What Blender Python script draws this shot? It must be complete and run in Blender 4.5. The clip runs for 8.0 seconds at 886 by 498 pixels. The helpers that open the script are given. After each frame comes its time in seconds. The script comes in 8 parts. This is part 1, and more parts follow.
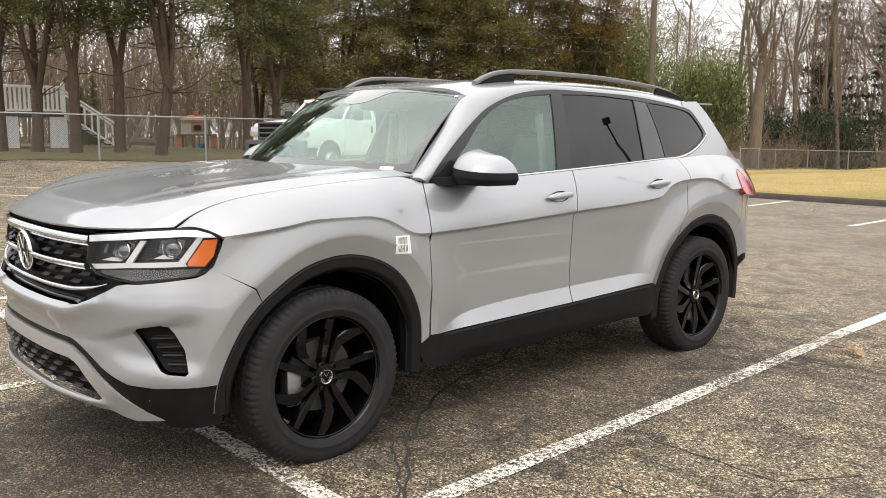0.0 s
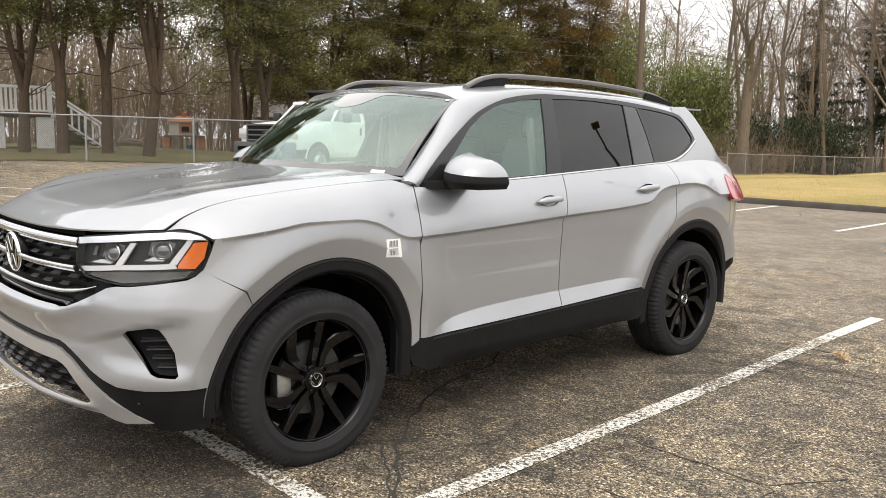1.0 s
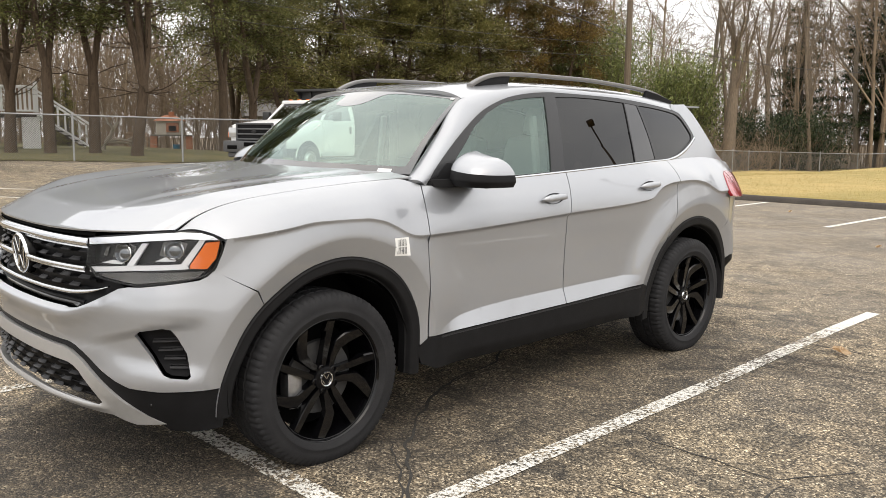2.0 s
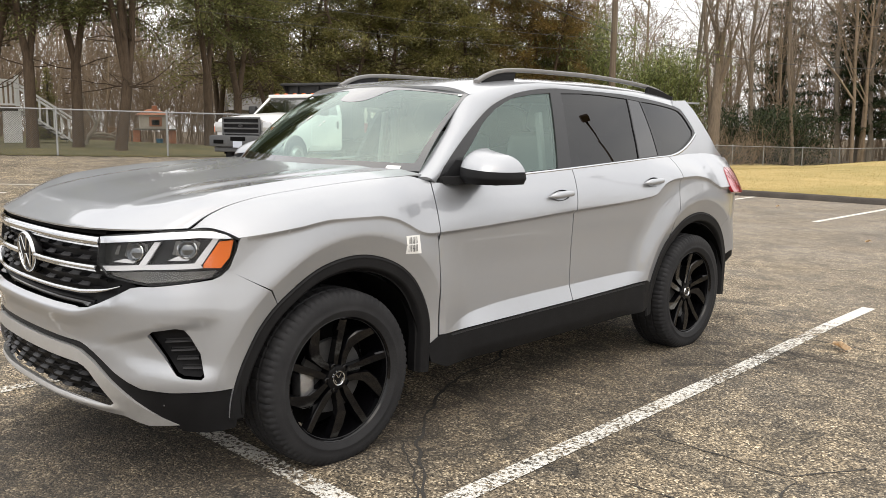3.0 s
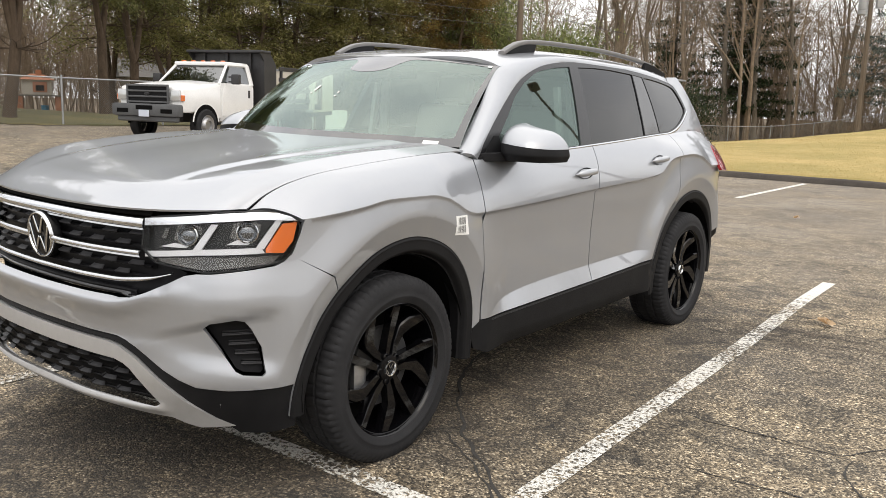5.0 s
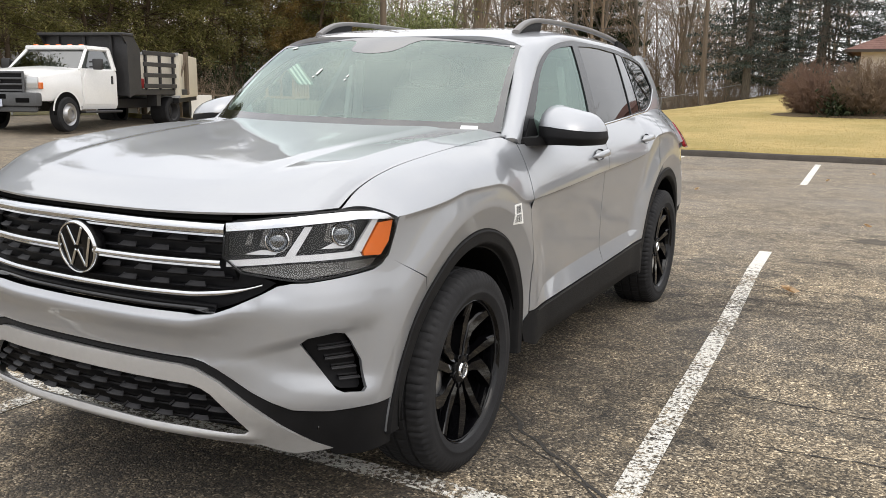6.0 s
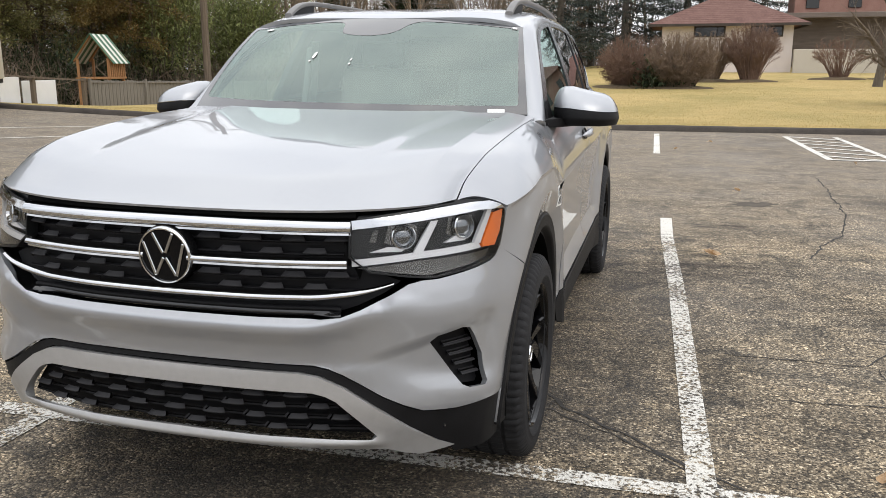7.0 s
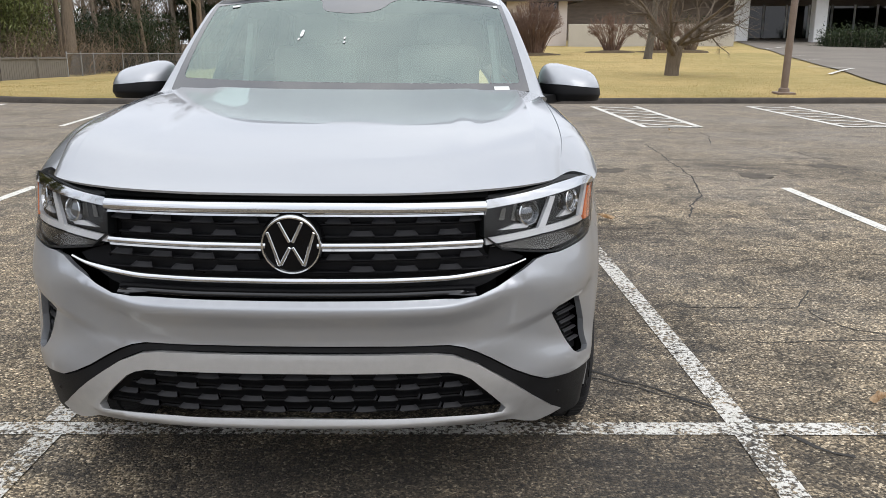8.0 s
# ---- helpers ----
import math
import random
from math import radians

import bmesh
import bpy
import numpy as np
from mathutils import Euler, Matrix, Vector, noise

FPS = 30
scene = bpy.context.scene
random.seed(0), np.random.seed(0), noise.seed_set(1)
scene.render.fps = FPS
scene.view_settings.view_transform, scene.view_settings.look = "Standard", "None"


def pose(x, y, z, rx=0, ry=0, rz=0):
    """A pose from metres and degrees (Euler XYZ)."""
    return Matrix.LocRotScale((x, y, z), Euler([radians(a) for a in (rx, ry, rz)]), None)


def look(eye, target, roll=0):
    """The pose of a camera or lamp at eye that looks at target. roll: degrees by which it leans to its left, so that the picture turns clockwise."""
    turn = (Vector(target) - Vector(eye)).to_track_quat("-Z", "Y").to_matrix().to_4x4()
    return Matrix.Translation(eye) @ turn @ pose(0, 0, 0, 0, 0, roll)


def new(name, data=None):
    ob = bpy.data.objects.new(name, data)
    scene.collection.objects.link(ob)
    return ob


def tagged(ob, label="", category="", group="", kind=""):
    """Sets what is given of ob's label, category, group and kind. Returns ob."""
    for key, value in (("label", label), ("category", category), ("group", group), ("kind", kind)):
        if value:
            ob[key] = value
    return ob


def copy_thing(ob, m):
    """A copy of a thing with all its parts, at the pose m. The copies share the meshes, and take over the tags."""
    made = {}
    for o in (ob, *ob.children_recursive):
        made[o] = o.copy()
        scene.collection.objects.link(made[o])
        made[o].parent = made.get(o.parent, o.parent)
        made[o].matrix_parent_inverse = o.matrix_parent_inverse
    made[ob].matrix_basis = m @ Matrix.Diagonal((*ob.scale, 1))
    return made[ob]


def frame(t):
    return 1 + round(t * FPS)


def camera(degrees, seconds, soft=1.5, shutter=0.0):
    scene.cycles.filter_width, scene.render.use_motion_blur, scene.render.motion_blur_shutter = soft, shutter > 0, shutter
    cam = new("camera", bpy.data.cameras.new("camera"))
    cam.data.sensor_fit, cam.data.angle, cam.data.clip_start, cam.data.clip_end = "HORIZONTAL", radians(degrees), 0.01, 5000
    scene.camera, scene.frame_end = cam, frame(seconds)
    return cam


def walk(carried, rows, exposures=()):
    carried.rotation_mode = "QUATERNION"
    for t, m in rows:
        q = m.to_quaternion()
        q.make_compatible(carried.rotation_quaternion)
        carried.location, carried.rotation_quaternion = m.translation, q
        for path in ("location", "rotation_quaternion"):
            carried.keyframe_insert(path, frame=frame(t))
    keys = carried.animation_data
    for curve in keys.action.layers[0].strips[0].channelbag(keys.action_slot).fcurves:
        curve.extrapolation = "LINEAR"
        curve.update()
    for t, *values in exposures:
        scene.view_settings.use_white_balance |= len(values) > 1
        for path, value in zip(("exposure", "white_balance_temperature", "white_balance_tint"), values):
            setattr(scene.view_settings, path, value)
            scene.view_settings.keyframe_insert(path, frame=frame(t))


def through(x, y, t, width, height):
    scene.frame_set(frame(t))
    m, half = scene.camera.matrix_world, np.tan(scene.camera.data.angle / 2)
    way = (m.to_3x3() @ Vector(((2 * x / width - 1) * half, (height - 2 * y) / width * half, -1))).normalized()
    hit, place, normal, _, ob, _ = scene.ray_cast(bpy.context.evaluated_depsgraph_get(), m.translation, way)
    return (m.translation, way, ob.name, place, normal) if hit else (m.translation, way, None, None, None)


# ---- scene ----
cam = camera(55.2, 8.0, 0.7)
PATH = [
    (0, (4.002, -2.04, 1.449), (2.524, -0.72, 1.174), 0.4),
    (0.5, (4.004, -2.044, 1.451), (2.536, -0.712, 1.182), 0.7),
    (1, (3.998, -2.053, 1.453), (2.538, -0.711, 1.185), 0.8),
    (1.5, (3.981, -2.09, 1.45), (2.532, -0.738, 1.181), 0.7),
    (3, (3.825, -2.205, 1.465), (2.416, -0.814, 1.18), 0.6),
    (3.5, (3.803, -2.259, 1.465), (2.415, -0.849, 1.171), 1.0),
    (4, (3.763, -2.356, 1.463), (2.406, -0.918, 1.163), 1.5),
    (4.5, (3.529, -2.418, 1.441), (2.237, -0.925, 1.122), 2.0),
    (4.7, (3.385, -2.449, 1.457), (2.12, -0.935, 1.127), 1.9),
    (6, (2.337, -2.793, 1.447), (1.416, -1.059, 1.068), 0.6),
    (6.5, (1.886, -2.935, 1.447), (1.147, -1.121, 1.043), 0.1),
    (7, (1.454, -3.099, 1.476), (0.934, -1.217, 1.045), -0.1),
    (7.5, (0.934, -3.206, 1.497), (0.654, -1.281, 1.032), -0.3),
    (8, (0.456, -3.303, 1.498), (0.439, -1.364, 1.009), -0.1),
]
walk(cam, [(t, look(eye, target, roll)) for t, eye, target, roll in PATH],
     exposures=[(0, .17, 6850, 10), (4.5, .12, 6800, 10), (6, .01, 6600, 10), (7, -.09, 6450, 10), (8, -.19, 6250, 10)])


# ---- overcast daylight ----
world = bpy.data.worlds.new("overcast_sky")
scene.world = world
world.use_nodes = True
wt = world.node_tree
sky_tex = wt.nodes.new("ShaderNodeTexSky")
sky_tex.sky_type, sky_tex.sun_disc = "NISHITA", False
sky_tex.sun_elevation, sky_tex.sun_rotation, sky_tex.air_density, sky_tex.dust_density = radians(50), radians(115), 1.0, 4.0
sky_dim = wt.nodes.new("ShaderNodeMix")
sky_dim.data_type, sky_dim.blend_type = "RGBA", "MULTIPLY"
sky_dim.inputs[0].default_value, sky_dim.inputs[7].default_value = 1.0, (.12, .12, .12, 1)
wt.links.new(sky_tex.outputs[0], sky_dim.inputs[6])
# the cloud layer: brighter overhead than low down, with soft unevenness
up = wt.nodes.new("ShaderNodeTexCoord")
axes = wt.nodes.new("ShaderNodeSeparateXYZ")
wt.links.new(up.outputs["Generated"], axes.inputs[0])
lift = wt.nodes.new("ShaderNodeValToRGB")
for e, (p, c) in zip(lift.color_ramp.elements, ((0.0, (.48, .485, .50, 1)), (1.0, (.88, .88, .88, 1)))):
    e.position, e.color = p, c
wt.links.new(axes.outputs[2], lift.inputs[0])
puffs = wt.nodes.new("ShaderNodeTexNoise")
puffs.inputs["Scale"].default_value, puffs.inputs["Detail"].default_value = 3.5, 5
wt.links.new(up.outputs["Generated"], puffs.inputs["Vector"])
puff_r = wt.nodes.new("ShaderNodeValToRGB")
for e, (p, c) in zip(puff_r.color_ramp.elements, ((.35, (.80, .81, .84, 1)), (.68, (1.1, 1.09, 1.07, 1)))):
    e.position, e.color = p, c
wt.links.new(puffs.outputs[0], puff_r.inputs[0])
cloud = wt.nodes.new("ShaderNodeMix")
cloud.data_type, cloud.blend_type = "RGBA", "MULTIPLY"
cloud.inputs[0].default_value = 1.0
wt.links.new(lift.outputs[0], cloud.inputs[6]), wt.links.new(puff_r.outputs[0], cloud.inputs[7])
both = wt.nodes.new("ShaderNodeMix")
both.data_type = "RGBA"
both.inputs[0].default_value = .9
wt.links.new(sky_dim.outputs[2], both.inputs[6]), wt.links.new(cloud.outputs[2], both.inputs[7])
wt.links.new(both.outputs[2], wt.nodes["Background"].inputs[0])
wt.nodes["Background"].inputs[1].default_value = 2.55

sun = bpy.data.lights.new("sun", "SUN")
sun.energy, sun.angle, sun.color = .55, radians(35), (1.0, .97, .92)
sun_ob = new("sun", sun)
sun_ob.matrix_basis = look((14, -17, 30), (0, 0, 0))


# ---- mesh tools ----
class Skin:
    """Gathers patches of a mesh, each with its own true normals."""

    def __init__(self):
        self.v, self.f, self.n = [], [], []
        self.count = 0

    def add(self, v, f, n):
        self.v.append(np.asarray(v, float)), self.n.append(np.asarray(n, float))
        self.f += [tuple(int(i) + self.count for i in face) for face in f]
        self.count += len(v)
        return self

    def mirrored(self):
        o, g = Skin(), np.array([-1.0, 1, 1])
        o.v, o.n = [a * g for a in self.v], [a * g for a in self.n]
        o.f, o.count = [face[::-1] for face in self.f], self.count
        return o

    def mesh(self, name):
        me = bpy.data.meshes.new(name)
        v, n = np.concatenate(self.v), np.concatenate(self.n)
        me.from_pydata(v.tolist(), [], self.f)
        me.polygons.foreach_set("use_smooth", [True] * len(me.polygons))
        me.normals_split_custom_set_from_vertices((n / (np.linalg.norm(n, axis=1, keepdims=True) + 1e-12)).tolist())
        return me


HEART = np.array([0, 1.3, 0.75])


def normals(surf, a, b, h=2e-3):
    p = surf(a, b)
    n = np.cross(surf(a + h, b) - surf(a - h, b), surf(a, b + h) - surf(a, b - h))
    n /= np.linalg.norm(n, axis=-1, keepdims=True) + 1e-12
    c = np.stack([0 * p[..., 0], np.clip(p[..., 1], -.2, 3.2), 0 * p[..., 0] + .75], -1)
    return p, np.where(((p - c) * n).sum(-1, keepdims=True) < 0, -n, n)


def lip(sk, p, n, depth, closed=True):
    """Turns the edge of a sheet inwards."""
    m = len(p)
    mid = p.mean(0)
    for i in range(m if closed else m - 1):
        j = (i + 1) % m
        q = np.array([p[i], p[j], p[j] - n[j] * depth, p[i] - n[i] * depth])
        k = np.cross(q[1] - q[0], q[3] - q[0])
        if np.linalg.norm(k) < 1e-12:
            continue
        k /= np.linalg.norm(k)
        if k @ (p[i] - mid) < 0:
            q, k = q[::-1], -k
        sk.add(q, [(0, 1, 2, 3)], [k] * 4)


def inside(poly, x, y):
    poly = np.asarray(poly)
    res = np.zeros(np.shape(x), bool)
    for (x0, y0), (x1, y1) in zip(poly, np.roll(poly, -1, 0)):
        hit = ((y0 > y) != (y1 > y)) & (x < (x1 - x0) * (y - y0) / (y1 - y0 + 1e-15) + x0)
        res ^= hit
    return res


def dense(poly, step, closed=True):
    poly = np.asarray(poly, float)
    out = []
    ends = np.roll(poly, -1, 0) if closed else poly[1:]
    for a, b in zip(poly, ends):
        k = max(1, int(math.ceil(np.linalg.norm(b - a) / step)))
        out += [a + (b - a) * i / k for i in range(k)]
    if not closed:
        out.append(poly[-1])
    return np.array(out)


def rounded(poly, turns=2, closed=True):
    """Chaikin's rounding of a polygon's corners."""
    p = np.asarray(poly, float)
    for _ in range(turns):
        q = np.roll(p, -1, 0)
        p = np.stack([.75 * p + .25 * q, .25 * p + .75 * q], 1).reshape(-1, 2)
    return p


def trim(sk, surf, outline, holes=(), step=.025, depth=.015, extra=None):
    """A sheet of the surface cut along an outline in its two parameters, with holes."""
    loops = [dense(outline, step)] + [dense(h, step) for h in holes]
    lo, hi = loops[0].min(0), loops[0].max(0)
    gx, gy = np.meshgrid(np.arange(lo[0] + step / 2, hi[0], step), np.arange(lo[1] + step / 2, hi[1], step))
    g = np.stack([gx.ravel(), gy.ravel()], 1)
    keep = inside(loops[0], g[:, 0], g[:, 1])
    for h in loops[1:]:
        keep &= ~inside(h, g[:, 0], g[:, 1])
    g = g[keep]
    edge = np.concatenate(loops)
    if len(g):
        near = np.array([np.min(np.hypot(*(edge - q).T)) for q in g])
        g = g[near > .45 * step]
    if extra is not None:
        e = np.asarray(extra, float)
        ok = inside(loops[0], e[:, 0], e[:, 1])
        for h in loops[1:]:
            ok &= ~inside(h, e[:, 0], e[:, 1])
        e = e[ok]
        e = e[np.array([np.min(np.hypot(*(edge - q).T)) for q in e]) > .003]
        if len(g):
            g = g[np.array([np.min(np.hypot(*(e - q).T)) for q in g]) > .35 * step]
        g = np.concatenate([g, e])
    pts, edges, k = [Vector(q) for q in edge.tolist()] + [Vector(q) for q in g.tolist()], [], 0
    for l in loops:
        edges += [(k + i, k + (i + 1) % len(l)) for i in range(len(l))]
        k += len(l)
    from mathutils import geometry
    vs, _, fs, *_ = geometry.delaunay_2d_cdt(pts, edges, [], 0, 1e-7)
    uv = np.array([tuple(q) for q in vs])
    fs = np.array([tuple(f) for f in fs if len(f) == 3])
    c = uv[fs].mean(1)
    ok = inside(loops[0], c[:, 0], c[:, 1])
    for h in loops[1:]:
        ok &= ~inside(h, c[:, 0], c[:, 1])
    fs = fs[ok]
    p, n = normals(surf, uv[:, 0], uv[:, 1])
    t = p[fs]
    flip = (np.cross(t[:, 1] - t[:, 0], t[:, 2] - t[:, 0]) * n[fs[:, 0]]).sum(1) < 0
    fs[flip] = fs[flip][:, ::-1]
    sk.add(p, fs, n)
    if depth:
        for l in loops:
            p, n = normals(surf, l[:, 0], l[:, 1])
            lip(sk, p, n, depth)
    return sk


def grid(sk, surf, us, vs, depth=.015, warp=None):
    """A whole sheet between the given values of its two parameters."""
    u, v = np.meshgrid(us, vs, indexing="ij")
    if warp:
        u, v = warp(u, v)
    p, n = normals(surf, u, v)
    a, b = u.shape
    i = np.arange(a * b).reshape(a, b)
    f = np.stack([i[:-1, :-1], i[1:, :-1], i[1:, 1:], i[:-1, 1:]], -1).reshape(-1, 4)
    q = p.reshape(-1, 3)
    t = q[f]
    flip = (np.cross(t[:, 2] - t[:, 0], t[:, 3] - t[:, 1]) * n.reshape(-1, 3)[f[:, 0]]).sum(1) < 0
    f[flip] = f[flip][:, ::-1]
    sk.add(q, f, n.reshape(-1, 3))
    if depth:
        ring = np.concatenate([i[:, 0], i[-1, 1:], i[::-1, -1][1:], i[0, ::-1][1:-1]])
        lip(sk, q[ring], n.reshape(-1, 3)[ring], depth)
    return sk


def obj(name, me, material, parent=None, label=""):
    ob = new(name, me)
    if material:
        me.materials.clear()
        me.materials.append(material)
    if parent:
        ob.parent = parent
    if label:
        ob["label"] = label
    return ob


def part(name, made, material, parent=None, label="", sharp=35):
    """Links a Skin or a bmesh as one mesh object under a thing or a part."""
    if isinstance(made, Skin):
        me = made.mesh(name)
    else:
        me = bpy.data.meshes.new(name)
        bmesh.ops.recalc_face_normals(made, faces=made.faces)
        made.to_mesh(me)
        made.free()
        me.polygons.foreach_set("use_smooth", [True] * len(me.polygons))
        me.set_sharp_from_angle(angle=radians(sharp))
    return obj(name, me, material, parent, label)


def pair(name, skin_left, material, parent, label=""):
    """A part of the car's left side and its mirror image."""
    return part(name, skin_left, material, parent, label), part(name, skin_left.mirrored(), material, parent, label)


def empty(name, m=None):
    e = new(name)
    e.empty_display_size = .2
    if m is not None:
        e.matrix_basis = m
    return e


def box(bm, cx, cy, cz, sx, sy, sz, bevel=0.0, m=None, seg=1):
    r = bmesh.ops.create_cube(bm, size=1.0, matrix=(m or Matrix()) @ Matrix.Translation((cx, cy, cz)) @ Matrix.Diagonal((sx, sy, sz, 1)))
    if bevel:
        edges = list({e for v in r["verts"] for e in v.link_edges})
        bmesh.ops.bevel(bm, geom=edges, offset=bevel, segments=seg, profile=.6, affect="EDGES")
    return bm


def tube(bm, pts, rads, sides=6, cap=True):
    """A tapered tube through the points."""
    pts = [Vector(p) for p in pts]
    if not hasattr(rads, "__len__"):
        rads = [rads] * len(pts)
    rings, ref = [], None
    for i, p in enumerate(pts):
        d = (pts[min(i + 1, len(pts) - 1)] - pts[max(i - 1, 0)]).normalized()
        if ref is None:
            ref = d.orthogonal().normalized()
        ref = (ref - d * ref.dot(d))
        ref = ref.normalized() if ref.length > 1e-6 else d.orthogonal().normalized()
        b = d.cross(ref)
        rings.append([bm.verts.new(p + (ref * math.cos(2 * math.pi * k / sides) + b * math.sin(2 * math.pi * k / sides)) * rads[i]) for k in range(sides)])
    for r0, r1 in zip(rings, rings[1:]):
        for k in range(sides):
            bm.faces.new((r0[k], r0[(k + 1) % sides], r1[(k + 1) % sides], r1[k]))
    if cap:
        bm.faces.new(rings[0][::-1]), bm.faces.new(rings[-1])
    return bm


def spin(bm, profile, axis="x", seg=64, jag=None):
    """Turns a profile of (across, radius) round an axis; jag(i, k) may change a radius."""
    rings = []
    for k in range(seg):
        a = 2 * math.pi * k / seg
        ring = []
        for i, (x, r) in enumerate(profile):
            r = r + (jag(i, k) if jag else 0)
            c, s = r * math.cos(a), r * math.sin(a)
            ring.append(bm.verts.new((x, c, s) if axis == "x" else ((c, s, x) if axis == "z" else (c, x, s))))
        rings.append(ring)
    for k in range(seg):
        r0, r1 = rings[k], rings[(k + 1) % seg]
        for i in range(len(profile) - 1):
            bm.faces.new((r0[i], r0[i + 1], r1[i + 1], r1[i]))
    return bm


def prism(bm, poly, z0, z1, m=None, bevel=0.0):
    """A flat polygon made thick between two heights."""
    m = m or Matrix()
    a = [bm.verts.new(m @ Vector((x, y, z0))) for x, y in poly]
    b = [bm.verts.new(m @ Vector((x, y, z1))) for x, y in poly]
    made = [bm.faces.new(a[::-1]), bm.faces.new(b)]
    for i in range(len(poly)):
        j = (i + 1) % len(poly)
        made.append(bm.faces.new((a[i], a[j], b[j], b[i])))
    if bevel:
        es = {e for f in made[1:2] for e in f.edges}
        bmesh.ops.bevel(bm, geom=list(es), offset=bevel, segments=2, profile=.6, affect="EDGES")
    return bm


# ---- materials ----
def mat(name, colour=(.5, .5, .5), rough=.5, metal=0.0, **more):
    m = bpy.data.materials.new(name)
    m.use_nodes = True
    b = m.node_tree.nodes["Principled BSDF"]
    b.inputs["Base Color"].default_value = (*colour, 1)
    b.inputs["Roughness"].default_value = rough
    b.inputs["Metallic"].default_value = metal
    for k, v in more.items():
        b.inputs[k.replace("_", " ")].default_value = v
    return m


def node(m, kind, **inputs):
    n = m.node_tree.nodes.new(kind)
    for k, v in inputs.items():
        n.inputs[k.replace("_", " ")].default_value = v
    return n


def wire(m, a, b):
    m.node_tree.links.new(a, b)


def place(m, scale=1.0, kind="Object"):
    """Coordinates in metres."""
    if kind == "World":
        g = m.node_tree.nodes.new("ShaderNodeNewGeometry")
        return g.outputs["Position"]
    t = m.node_tree.nodes.new("ShaderNodeTexCoord")
    return t.outputs[kind]


def noise_of(m, at, scale, detail=4.0, rough=.55, distort=0.0):
    n = node(m, "ShaderNodeTexNoise", Scale=scale, Detail=detail, Roughness=rough, Distortion=distort)
    wire(m, at, n.inputs["Vector"])
    return n.outputs["Fac"]


def ramp(m, fac, stops):
    r = m.node_tree.nodes.new("ShaderNodeValToRGB")
    els = r.color_ramp.elements
    while len(els) < len(stops):
        els.new(.5)
    for e, (p, c) in zip(els, stops):
        e.position, e.color = p, (*c, 1) if hasattr(c, "__len__") else (c, c, c, 1)
    wire(m, fac, r.inputs["Fac"])
    return r.outputs["Color"]


def mix(m, fac, a, b, kind="MIX"):
    n = m.node_tree.nodes.new("ShaderNodeMix")
    n.data_type, n.blend_type = "RGBA", kind
    for key, v in ((0, fac), (6, a), (7, b)):
        if hasattr(v, "is_linked"):
            wire(m, v, n.inputs[key])
        else:
            n.inputs[key].default_value = v if key == 0 else (*v, 1)
    return n.outputs[2]


def calc(m, op, a, b=0.0):
    n = m.node_tree.nodes.new("ShaderNodeMath")
    n.operation = op
    for i, v in enumerate((a, b)):
        if hasattr(v, "is_linked"):
            wire(m, v, n.inputs[i])
        else:
            n.inputs[i].default_value = v
    return n.outputs[0]


def bump(m, height, strength=.3, dist=.01, after=None):
    n = node(m, "ShaderNodeBump", Strength=strength, Distance=dist)
    wire(m, height, n.inputs["Height"])
    if after is not None:
        wire(m, after, n.inputs["Normal"])
    return n.outputs["Normal"]


def bsdf(m):
    return m.node_tree.nodes["Principled BSDF"]


def mottled(name, c0, c1, scale, rough=.7, bumps=.3, fine=None, dist=.01, metal=0.0, at="Object", stretch=None):
    """A surface of two tones with grain at two scales."""
    m = mat(name, c0, rough, metal)
    p = place(m, kind=at)
    if stretch:
        k = node(m, "ShaderNodeMapping")
        k.inputs["Scale"].default_value = stretch
        wire(m, p, k.inputs["Vector"])
        p = k.outputs[0]
    a, b = noise_of(m, p, scale, 6), noise_of(m, p, (fine or scale * 9), 4)
    f = mix(m, .45, ramp(m, a, [(.32, 0.0), (.68, 1.0)]), ramp(m, b, [(.35, 0.0), (.65, 1.0)]))
    wire(m, mix(m, f, c0, c1), bsdf(m).inputs["Base Color"])
    wire(m, bump(m, b, bumps, dist), bsdf(m).inputs["Normal"])
    return m


def pane(name, tint, ior=1.5, rough=0.0, sheen=(1, 1, 1)):
    """A thin sheet of glass: tinted light passes straight, and both its faces mirror more at a slant."""
    m = bpy.data.materials.new(name)
    m.use_nodes = True
    t = m.node_tree
    t.nodes.remove(t.nodes["Principled BSDF"])
    out = t.nodes["Material Output"]
    slant = node(m, "ShaderNodeLayerWeight", Blend=.5)
    f0 = ((ior - 1) / (ior + 1)) ** 2
    gloss = calc(m, "ADD", calc(m, "MULTIPLY", calc(m, "POWER", slant.outputs["Facing"], 5.0), 1 - f0), f0)
    tr, gl, mx = t.nodes.new("ShaderNodeBsdfTransparent"), t.nodes.new("ShaderNodeBsdfAnisotropic"), t.nodes.new("ShaderNodeMixShader")
    tr.inputs["Color"].default_value = (*tint, 1)
    gl.inputs["Roughness"].default_value = rough
    gl.inputs["Color"].default_value = (*sheen, 1)
    wire(m, gloss, mx.inputs[0]), wire(m, tr.outputs[0], mx.inputs[1]), wire(m, gl.outputs[0], mx.inputs[2]), wire(m, mx.outputs[0], out.inputs["Surface"])
    return m


